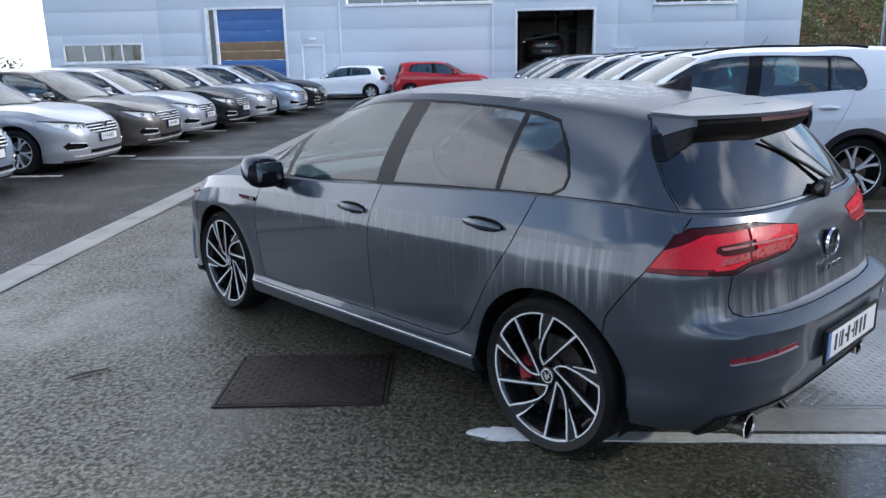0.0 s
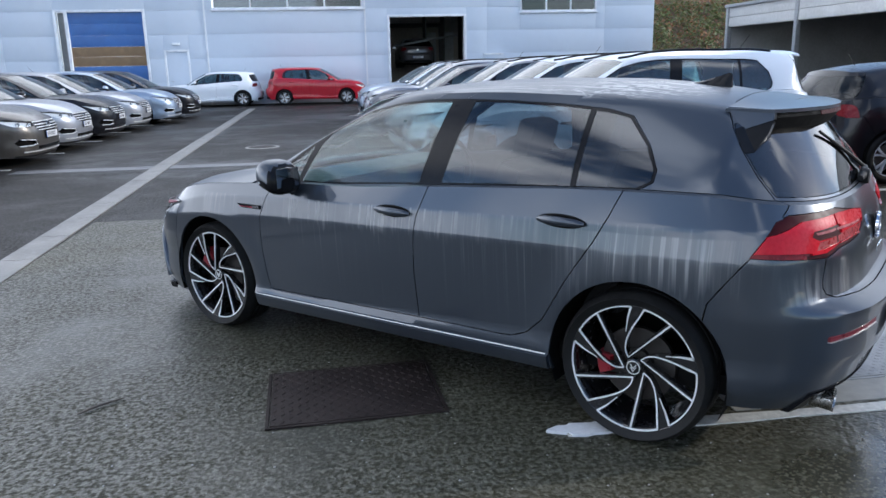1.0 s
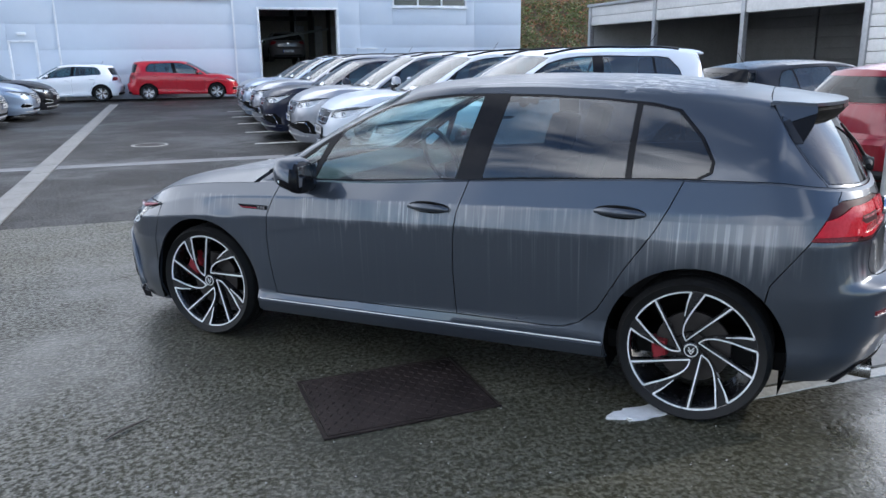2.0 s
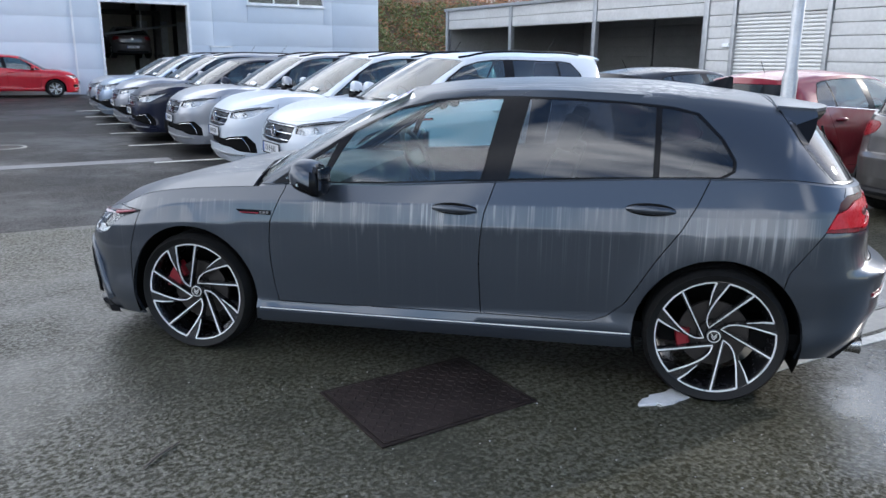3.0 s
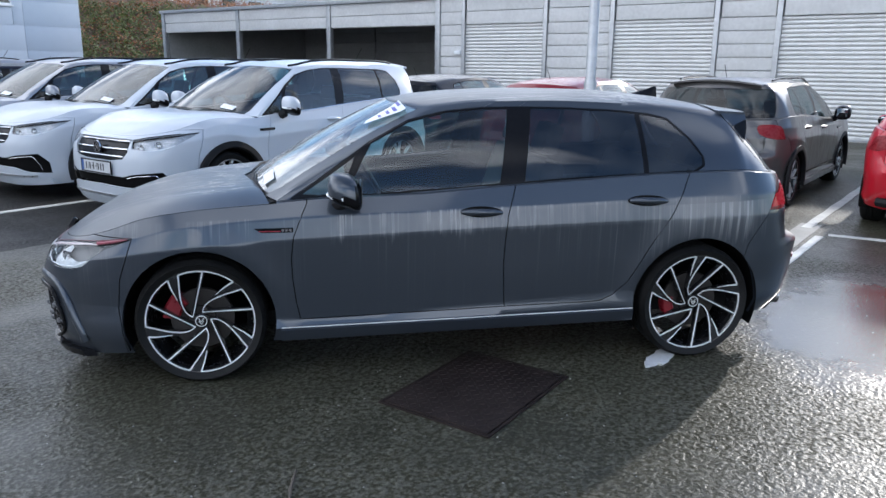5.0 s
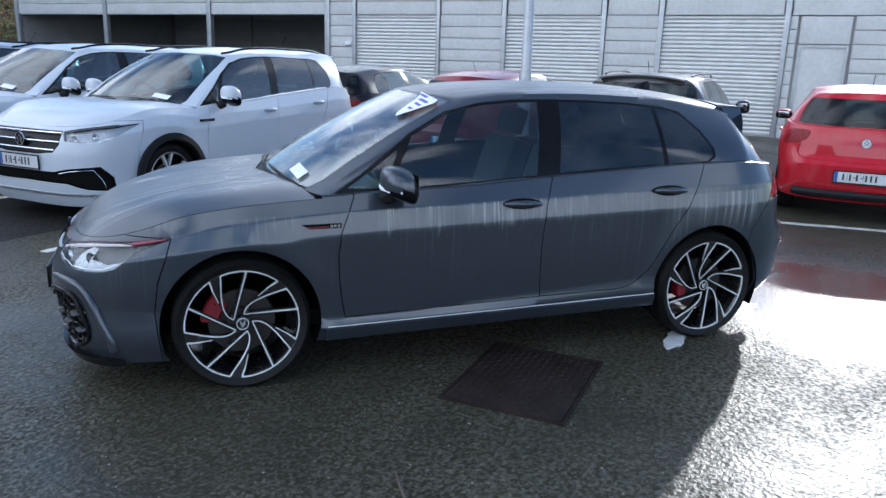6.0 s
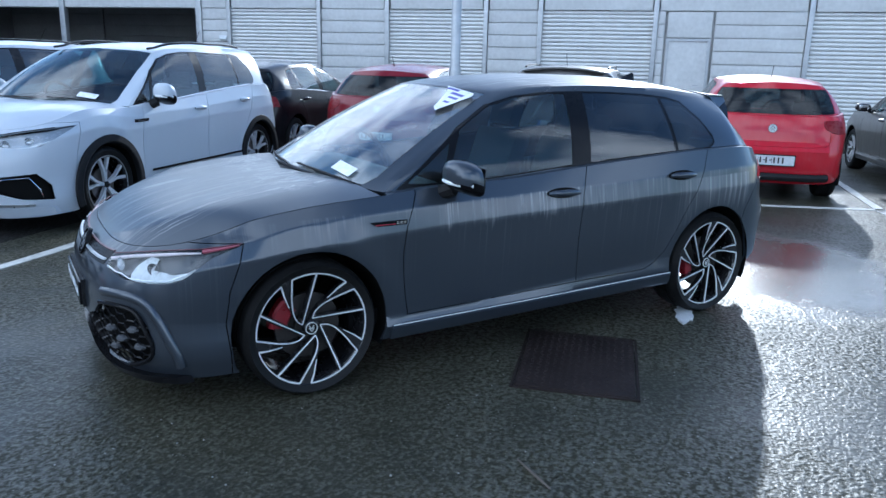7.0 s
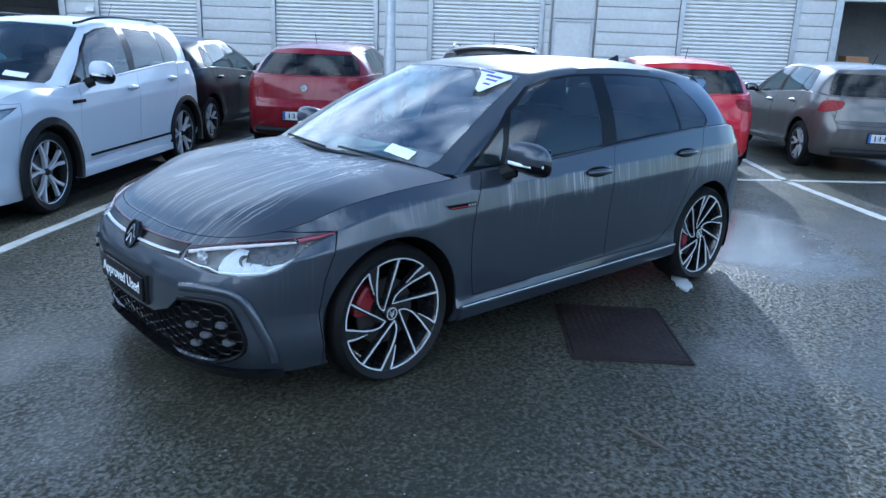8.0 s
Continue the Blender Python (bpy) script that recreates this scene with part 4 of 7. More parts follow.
def turbine_wheel(parent_car, m, phase):
    """Nineteen-inch five-arm turbine wheel: black arms with machined edges, red caliper behind."""
    w = new("wheel")
    w.parent = parent_car
    w.matrix_local = m
    R = 0.270
    part("tyre", tyre_mesh(0.321, 0.232, 0.270), M["rubber"], w)
    yf = lambda r: 0.106 - 0.030 * (1 - min(1, r / R)) ** 1.2
    rim_bm = lathe([(R + 0.006, 0.094), (R + 0.003, 0.103), (R - 0.004, 0.104), (R - 0.012, 0.098), (R - 0.018, 0.085), (R - 0.030, 0.02), (R - 0.036, -0.09), (R - 0.012, -0.10)], 72)
    part("rim", rim_bm, M["wheel_black"], w)
    for k in range(5):
        a0 = 72 * k + phase
        broad = [pol(a0 + 69, R - 0.006), pol(a0 + 76, R - 0.006), pol(a0 + 82, R - 0.006), pol(a0 + 72, 0.20), pol(a0 + 72 - 10, 0.14), pol(a0 + 72 - 18, 0.105), pol(a0 + 72 - 28, 0.07), pol(a0 + 72 - 35, 0.036), pol(a0 + 20, 0.036), pol(a0 + 36, 0.062), pol(a0 + 50, 0.105), pol(a0 + 57, 0.14), pol(a0 + 64, 0.20)]
        arm = bmesh.new()
        up = [arm.verts.new((x, yf(math.hypot(x, z)) - 0.003, z)) for x, z in broad]
        dn = [arm.verts.new((x * 0.99, yf(math.hypot(x, z)) - 0.040, z * 0.99)) for x, z in broad]
        mid = []
        for i in range(len(up)):
            arm.faces.new([up[i], dn[i], dn[(i + 1) % len(up)], up[(i + 1) % len(up)]])
        left, right = up[2:8], [up[0], up[12], up[11], up[10], up[9], up[8]]
        arm.faces.new([up[0], up[1], up[2]])
        for q in range(5):
            arm.faces.new([left[q], left[q + 1], right[q + 1], right[q]])
        bmesh.ops.recalc_face_normals(arm, faces=arm.faces[:])
        ribbon(arm, [pol(a0 - 30, 0.044), pol(a0 + 25, 0.13), pol(a0 + 36, R - 0.008)], [0.018, 0.018, 0.022], lambda r: yf(r) - 0.004, 0.03)
        part("arm", arm, M["wheel_black"], w, "gloss black alloy arm", 25)
        edges = bmesh.new()
        tip = Vector(pol(a0 - 32, 0.045))
        far = Vector(pol(a0 + 36, R - 0.009))
        knee = [tuple(p) for p in spline([tuple(tip), pol(a0 - 27, 0.078), pol(a0 - 15, 0.118), pol(a0 - 2, 0.17), pol(a0 + 6, 0.22), pol(a0 + 10, R - 0.009)], 4)]
        ribbon(edges, knee, [0.0046 + 0.0028 * i / (len(knee) - 1) for i in range(len(knee))], yf)
        ribbon(edges, [pol(a0 + 10 + 26 * i / 6, R - 0.008) for i in range(7)], 0.007, yf)
        ribbon(edges, [tuple(tip.lerp(far, i / 6)) for i in range(7)], [0.0046 + 0.003 * i / 6 for i in range(7)], yf)
        ribbon(edges, [pol(a0 + 36 + 34 * i / 8, R - 0.008) for i in range(9)], 0.0056, yf)
        ribbon(edges, [pol(a0 + 70, R - 0.008), pol(a0 + 66, 0.215), pol(a0 + 60, 0.155)], [0.009, 0.006, 0.003], yf)
        part("edge_trim", edges, M["alloy"], w, "bright machined arm edge", 25)
        part("wheel_bolt", moved(lathe([(0.0, 0.078), (0.007, 0.078), (0.008, 0.060)], 8), Matrix.Translation((pol(a0 + 54, 0.056)[0], 0, pol(a0 + 54, 0.056)[1]))), M["steel"], w)
    part("hub_cap", lathe([(0.0, 0.087), (0.028, 0.087), (0.034, 0.084), (0.037, 0.066)], 28), M["wheel_black"], w)
    part("hub_badge", lathe([(0.025, 0.0875), (0.0255, 0.0895), (0.029, 0.0895), (0.0295, 0.087)], 28), M["lit_chrome_trim"], w, "round bright ring badge")
    bars = bmesh.new()
    for a, b in (((-0.012, 0.014), (0.0, -0.004)), ((0.0, -0.004), (0.012, 0.014)), ((-0.012, 0.002), (0.0, -0.016)), ((0.0, -0.016), (0.012, 0.002))):
        ribbon(bars, [a, b], 0.0035, lambda r: 0.0895, 0.003)
    part("hub_mark", bars, M["lit_chrome_trim"], w)
    part("brake_disc", lathe([(0.07, 0.034), (0.155, 0.034), (0.158, 0.024), (0.155, 0.012), (0.07, 0.012), (0.066, 0.05), (0.0, 0.05)], 48), M["disc_dark"], w)
    return w


def caliper(parent, xw, yw, ahead):
    P = []
    for y in (0.012, 0.055, 0.066):
        rr = ((0.105, 0.19) if y < 0.06 else (0.115, 0.18)) if ahead else ((0.105, 0.170) if y < 0.06 else (0.112, 0.163))
        P.append((y, rr))
    bm = bmesh.new()
    a0, a1 = (-84, -36) if ahead else (-112, -80)
    rings = []
    for y, (r0, r1) in P:
        outer = [pol(a0 + (a1 - a0) * i / 8, r1) for i in range(9)]
        inner = [pol(a1 - (a1 - a0) * i / 8, r0) for i in range(9)]
        rings.append([bm.verts.new((x, y, z)) for x, z in outer + inner])
    for p, q in zip(rings, rings[1:]):
        for i in range(len(p)):
            j = (i + 1) % len(p)
            bm.faces.new([p[i], p[j], q[j], q[i]])
    bm.faces.new(rings[-1])
    bm.faces.new(rings[0][::-1])
    bmesh.ops.recalc_face_normals(bm, faces=bm.faces[:])
    ob = part("brake_caliper", bm, M["red_caliper"], parent, "red painted brake caliper")
    ob.location = (xw, yw, 0.32)
    return ob


def plain_wheel(parent_car, m, spin, r, rim_r, style, label=""):
    w = new("wheel")
    w.parent = parent_car
    w.matrix_local = m @ pose(0, 0, 0, 0, spin, 0)
    part("tyre", tyre_mesh(r, 0.215, rim_r), M["rubber"], w)
    yf = lambda q: 0.092 - 0.022 * (1 - min(1, q / rim_r)) - 0.004 * (q / rim_r) ** 4
    part("rim", lathe([(rim_r + 0.004, 0.090), (rim_r - 0.004, 0.098), (rim_r - 0.014, 0.092), (rim_r - 0.03, 0.02), (rim_r - 0.03, -0.09)], 40), M["wheel_black"], w)
    part("rim_edge", lathe([(rim_r + 0.003, 0.092), (rim_r - 0.003, 0.099), (rim_r - 0.010, 0.096)], 40), M["alloy_dull"], w)
    for k in range(5):
        a0 = 72 * k
        arms = bmesh.new()
        if style == "twin":
            for d in (-9, 9):
                ribbon(arms, [pol(a0 + d * 0.2, 0.03), pol(a0 + d * 0.8, rim_r * 0.55), pol(a0 + d * 1.5, rim_r - 0.006)], [0.024, 0.020, 0.030], yf, 0.03)
        else:
            ribbon(arms, [pol(a0, 0.03), pol(a0 + 4, rim_r * 0.5), pol(a0 + 12, rim_r - 0.006)], [0.05, 0.045, 0.06], yf, 0.03)
            ribbon(arms, [pol(a0 + 36, 0.05), pol(a0 + 38, rim_r * 0.5), pol(a0 + 46, rim_r - 0.006)], [0.02, 0.025, 0.03], yf, 0.03)
        part("arm", arms, M["alloy"], w)
    part("hub_cap", lathe([(0.0, 0.082), (0.028, 0.081), (0.034, 0.066)], 20), M["wheel_black"], w)
    part("brake_disc", lathe([(0.0, 0.03), (0.15, 0.03), (0.15, 0.01)], 32), M["steel"], w)
    return w


def seat(parent, x, y, z0, s=1.0, back=True):
    e = new("front_seat")
    e.parent = parent
    e.location = (x, y, z0)
    part("cushion", box(-0.25 * s, -0.25, 0.0, 0.28 * s, 0.25, 0.15, 0.05), M["seat_cloth"], e)
    part("backrest", moved(box(-0.07, -0.24, 0.0, 0.07, 0.24, 0.60, 0.055), pose(-0.27 * s, 0, 0.08, 0, -18, 0)), M["seat_cloth"], e)
    part("headrest", moved(box(-0.05, -0.13, 0.62, 0.05, 0.13, 0.80, 0.045), pose(-0.27 * s, 0, 0.08, 0, -16, 0)), M["seat_cloth"], e)
    return e


def cabin(car, k):
    sx, sy, sz = k
    part("dashboard", moved(box(0.55, -0.70, 0.70, 1.0, 0.70, 0.93, 0.05), Matrix.Diagonal((sx, sy, sz, 1))), M["dash"], car)
    part("cabin_floor", moved(box(-1.75, -0.78, 0.26, 1.1, 0.78, 0.34), Matrix.Diagonal((sx, sy, sz, 1))), M["liner"], car)
    for y in (-0.36, 0.36):
        seat(car, -0.12 * sx, y * sy, 0.42 * sz)
    bench = new("rear_bench")
    bench.parent = car
    bench.location = (-0.95 * sx, 0, 0.44 * sz)
    part("cushion", box(-0.2, -0.62, 0, 0.3, 0.62, 0.16, 0.05), M["seat_cloth"], bench)
    part("backrest", moved(box(-0.07, -0.62, 0.0, 0.07, 0.62, 0.56, 0.05), pose(-0.24, 0, 0.06, 0, -22, 0)), M["seat_cloth"], bench)
    for y in (-0.38, 0.38):
        part("headrest", moved(box(-0.045, -0.12, 0.57, 0.045, 0.12, 0.70, 0.04), pose(-0.24, y, 0.06, 0, -22, 0)), M["seat_cloth"], bench)
    st = new("steering_wheel")
    st.parent = car
    st.matrix_local = pose(0.42 * sx, -0.36 * sy, 0.93 * sz, 0, -62, 0)
    part("grip", tube([(0.185 * math.cos(a), 0.185 * math.sin(a), 0) for a in [2 * math.pi * i / 28 for i in range(29)]], 0.016, 8, None, False), M["trim_black"], st)
    part("boss", box(-0.05, -0.17, -0.03, 0.05, 0.17, -0.01, 0.01), M["trim_black"], st)


def bars_plate(car, m, blue=True, width=0.52, name="number_plate"):
    """A number plate with plain bars in place of its characters; local x right, y up, z out."""
    p = new(name)
    p.parent = car
    p.matrix_local = m
    part("plate", box(-width / 2, -0.055, -0.006, width / 2, 0.055, 0.0, 0.003), M["plate_white"], p)
    part("frame", join_all([box(-width / 2 - 0.008, 0.055, -0.008, width / 2 + 0.008, 0.066, 0.004), box(-width / 2 - 0.008, -0.066, -0.008, width / 2 + 0.008, -0.055, 0.004), box(-width / 2 - 0.009, -0.055, -0.008, -width / 2, 0.055, 0.004), box(width / 2, -0.055, -0.008, width / 2 + 0.009, 0.055, 0.004)]), M["trim_black"], p)
    if blue:
        part("blue_band", box(-width / 2 + 0.002, -0.053, 0.0, -width / 2 + 0.036, 0.053, 0.002), M["plate_blue"], p)
    x = -width / 2 + 0.075
    for i, wd in enumerate((0.045, 0.02, 0.045, 0.018, 0.048, 0.018, 0.02, 0.046, 0.046, 0.046)):
        if wd > 0.019:
            h = 0.033
            part("bar", box(x + 0.005, -h, 0.0, x + wd * 0.5, h, 0.002), M["ink"], p)
        else:
            part("bar", box(x, -0.006, 0.0, x + wd, 0.006, 0.002), M["ink"], p)
        x += wd
    return p


def join_all(parts):
    bm = parts[0]
    for b in parts[1:]:
        join(bm, b)
    return bm


def round_badge(car, m, r=0.055, name="badge", disc="gloss_black", ring="chrome"):
    b = new(name)
    b.parent = car
    b.matrix_local = m
    part("disc", moved(lathe([(0, 0.004), (r * 0.9, 0.004), (r, -0.008)], 32), pose(0, 0, 0, 90, 0, 0)), M[disc], b)
    part("ring", moved(lathe([(r * 0.86, 0.002), (r * 0.88, 0.010), (r * 0.97, 0.010), (r * 1.0, 0.0)], 32), pose(0, 0, 0, 90, 0, 0)), M[ring], b)
    bars = bmesh.new()
    for a, c in (((-0.42, 0.62), (0.0, -0.05)), ((0.0, -0.05), (0.42, 0.62)), ((-0.52, 0.1), (0.0, -0.66)), ((0.0, -0.66), (0.52, 0.1))):
        ribbon(bars, [(a[0] * r, a[1] * r), (c[0] * r, c[1] * r)], 0.14 * r, lambda q: 0.010, 0.006)
    part("mark", moved(bars, pose(0, 0, 0, 90, 0, 0)), M["chrome"], b)
    return b


# outlines on the flank (x, z) and at the corners (x, y, z)
DLO = [(0.87, 0.921), (0.74, 1.005), (0.634, 1.079), (0.456, 1.198), (0.254, 1.301), (0.057, 1.347), (-0.136, 1.365), (-0.328, 1.370), (-0.597, 1.367), (-0.862, 1.355), (-1.07, 1.337), (-1.182, 1.312), (-1.288, 1.207), (-1.343, 1.115), (-1.340, 1.072), (-1.285, 1.040), (-1.0, 1.026), (-0.61, 1.008), (-0.18, 0.980), (0.208, 0.951), (0.493, 0.936), (0.725, 0.931)]
PANE_F = [(0.585, 0.944), (0.50, 1.108), (0.45, 1.188), (0.246, 1.293), (0.054, 1.338), (-0.13, 1.355), (-0.276, 1.358), (-0.207, 0.990), (0.208, 0.960), (0.45, 0.946)]
PANE_Q = [(0.80, 0.948), (0.67, 1.033), (0.535, 1.125), (0.615, 0.944), (0.72, 0.943)]
PANE_R = [(-0.338, 0.998), (-0.406, 1.361), (-0.60, 1.359), (-0.86, 1.347), (-0.993, 1.334), (-0.993, 1.034), (-0.61, 1.016)]
PANE_C = [(-1.019, 1.036), (-1.019, 1.330), (-1.065, 1.326), (-1.172, 1.304), (-1.277, 1.203), (-1.332, 1.115), (-1.329, 1.076), (-1.278, 1.047)]
DOOR_F = [(0.80, 1.3), (0.779, 0.911), (0.815, 0.83), (0.848, 0.747), (0.862, 0.64), (0.859, 0.529), (0.845, 0.41), (0.827, 0.318), (0.3, 0.330), (-0.233, 0.345), (-0.226, 0.45), (-0.219, 0.588), (-0.224, 0.71), (-0.238, 0.839), (-0.289, 1.002), (-0.32, 1.3)]
DOOR_R = [(-0.32, 1.3), (-0.289, 1.002), (-0.238, 0.839), (-0.224, 0.71), (-0.219, 0.588), (-0.226, 0.45), (-0.233, 0.345), (-0.5, 0.350), (-0.70, 0.352), (-0.76, 0.358), (-0.83, 0.385), (-0.909, 0.458), (-0.965, 0.555), (-1.023, 0.658), (-1.08, 0.742), (-1.136, 0.826), (-1.19, 0.93), (-1.239, 1.044), (-1.30, 1.3)]
SCREEN = [(-0.2, 0.950), (0.0, 0.952), (0.40, 0.946), (0.66, 0.934), (0.68, 0.965), (0.64, 1.10), (0.565, 1.27), (0.515, 1.352), (0.40, 1.368), (0.0, 1.384), (-0.2, 1.384)]

COWL = [(-0.2, 0.80), (0.66, 0.80), (0.66, 0.933), (0.40, 0.945), (0.0, 0.951), (-0.2, 0.951)]


def skin_x(S, y, z, front=True, out=0.0):
    """x of the car's nose or tail at (y, z) of the unscaled skin."""
    w = 0.884
    q = max(0.0, 1 - min(1, abs(y) / w) ** 3.4) ** (1 / 3.4)
    return 1.3 + (S.xf(z) - 1.3) * q + out if front else -1.3 + (S.xr(z) + 1.3) * q - out


HEADLAMP = [(2.075, 0.452, 0.660), (2.079, 0.447, 0.622), (2.04, 0.607, 0.597), (1.97, 0.718, 0.592), (1.90, 0.785, 0.597), (1.85, 0.815, 0.615), (1.754, 0.850, 0.700), (1.617, 0.871, 0.751), (1.70, 0.852, 0.742), (1.787, 0.815, 0.730), (1.927, 0.700, 0.712), (2.01, 0.59, 0.690)]
TAILLAMP = [(-1.724, 0.843, 0.832), (-1.782, 0.760, 0.958), (-1.812, 0.718, 0.978), (-1.93, 0.496, 0.981), (-1.99, 0.240, 0.940), (-2.004, 0.271, 0.886), (-2.008, 0.35, 0.859), (-1.974, 0.565, 0.843), (-1.95, 0.638, 0.819), (-1.866, 0.755, 0.826)]
BIG_LAMP = [(2.08, 0.452, 0.664), (2.085, 0.452, 0.612), (2.02, 0.62, 0.602), (1.93, 0.755, 0.612), (1.86, 0.815, 0.645), (1.66, 0.868, 0.728), (1.80, 0.822, 0.720), (1.95, 0.695, 0.702), (2.03, 0.58, 0.684)]
TALL_TAIL = [(-1.765, 0.832, 0.81), (-1.785, 0.80, 0.92), (-1.80, 0.775, 0.950), (-1.84, 0.70, 0.965), (-1.90, 0.585, 0.962), (-1.918, 0.545, 0.945), (-1.922, 0.535, 0.91), (-1.915, 0.56, 0.86), (-1.895, 0.63, 0.828), (-1.855, 0.745, 0.808)]
OUTER_CELL = [(0.635, 0.575), (0.622, 0.635), (0.640, 0.672), (0.685, 0.668), (0.705, 0.630), (0.770, 0.624), (0.815, 0.650), (0.850, 0.650), (0.850, 0.575)]
TAIL_OUT = [(0.70, 0.80), (0.70, 0.842), (0.80, 0.846), (0.90, 0.842), (0.95, 0.80)]
TAIL_LOWER = [(0.24, 0.865), (0.24, 0.900), (0.49, 0.897), (0.66, 0.876), (0.68, 0.85), (0.57, 0.862), (0.45, 0.868)]
TAIL_SPLIT = [(0.508, 1.1), (0.518, 1.1), (0.569, 0.78), (0.559, 0.78)]
TAIL_TOP = [(0.2, 0.953), (0.50, 0.965), (0.70, 0.955), (0.80, 0.910), (0.86, 0.915), (0.86, 1.02), (0.2, 1.02)]
TAIL_MID = [(0.27, 0.902), (0.52, 0.907), (0.655, 0.902), (0.66, 0.911), (0.52, 0.916), (0.258, 0.911)]
TAIL_SHADE = [(0.52, 0.888), (0.66, 0.884), (0.685, 0.898), (0.675, 0.916), (0.52, 0.926)]
TAIL_LOW = [(0.30, 0.86), (0.40, 0.866), (0.56, 0.858), (0.64, 0.836), (0.72, 0.835), (0.72, 0.79), (0.30, 0.79)]
SPOILER_SIDE = [(-1.578, 1.268), (-1.630, 1.184), (-1.66, 1.186), (-1.70, 1.25), (-1.70, 1.31)]
HATCH_UP = [(-1.48, 1.7), (-1.522, 1.359), (-1.572, 1.275), (-1.624, 1.195), (-1.69, 1.11), (-1.763, 1.03), (-1.80, 0.99), (-3.0, 0.9), (-3.0, 1.7)]
HATCH_LOW = [(-0.1, 1.2), (0.66, 1.2), (0.69, 1.03), (0.745, 0.974), (0.70, 0.90), (0.645, 0.813), (0.655, 0.75), (0.655, 0.708), (0.641, 0.683), (0.594, 0.664), (0.45, 0.656), (0.243, 0.653), (-0.1, 0.652)]
REAR_PANE = [(-1.572, 1.288), (-1.626, 1.200), (-1.693, 1.115), (-1.766, 1.037), (-1.85, 1.028), (-1.95, 1.020), (-3.0, 1.018), (-3.0, 1.292)]
BUMP_F = [(1.612, 0.752), (1.64, 0.66), (1.68, 0.55), (1.70, 0.40), (1.66, 0.0), (2.6, 0.0), (2.6, 0.752)]
BUMP_R = [(-1.728, 0.832), (-1.66, 0.74), (-1.595, 0.646), (-1.55, 0.4), (-1.55, 0.0), (-3.0, 0.0), (-3.0, 0.832)]
INTAKE = [(-0.1, 0.345), (0.30, 0.360), (0.42, 0.40), (0.50, 0.468), (0.60, 0.480), (0.70, 0.470), (0.735, 0.40), (0.752, 0.305), (0.72, 0.245), (0.63, 0.205), (0.30, 0.172), (-0.1, 0.165)]
PLAIN_INTAKE = [(-0.1, 0.405), (0.40, 0.405), (0.52, 0.428), (0.745, 0.447), (0.80, 0.37), (0.81, 0.275), (0.66, 0.285), (0.50, 0.325), (-0.1, 0.335)]
SALOON_INTAKE = [(0.50, 0.345), (0.53, 0.405), (0.74, 0.425), (0.785, 0.375), (0.75, 0.325), (0.60, 0.325)]
BIG_GRILLE = [(-0.1, 0.672), (0.445, 0.672), (0.445, 0.585), (0.39, 0.535), (0.20, 0.520), (-0.1, 0.520)]


def band(S, name, pts, half, out, thick, material, parent, front=True, label=""):
    """A strip that follows a car's nose or tail through (y, z) points."""
    rows = []
    for dz, do in ((-half, -thick), (-half, 0), (half, 0), (half, -thick)):
        rows.append([S.nose_at(y, z + dz, out + do, front) for y, z in pts])
    bm = grid(rows)
    y0, y1 = rows[0][0][1], rows[0][-1][1]
    bm.faces.new([v for v in bm.verts if abs(v.co.y - y0) < 1e-5])
    bm.faces.new([v for v in bm.verts if abs(v.co.y - y1) < 1e-5])
    bmesh.ops.recalc_face_normals(bm, faces=bm.faces[:])
    return part(name, bm, material, parent, label)


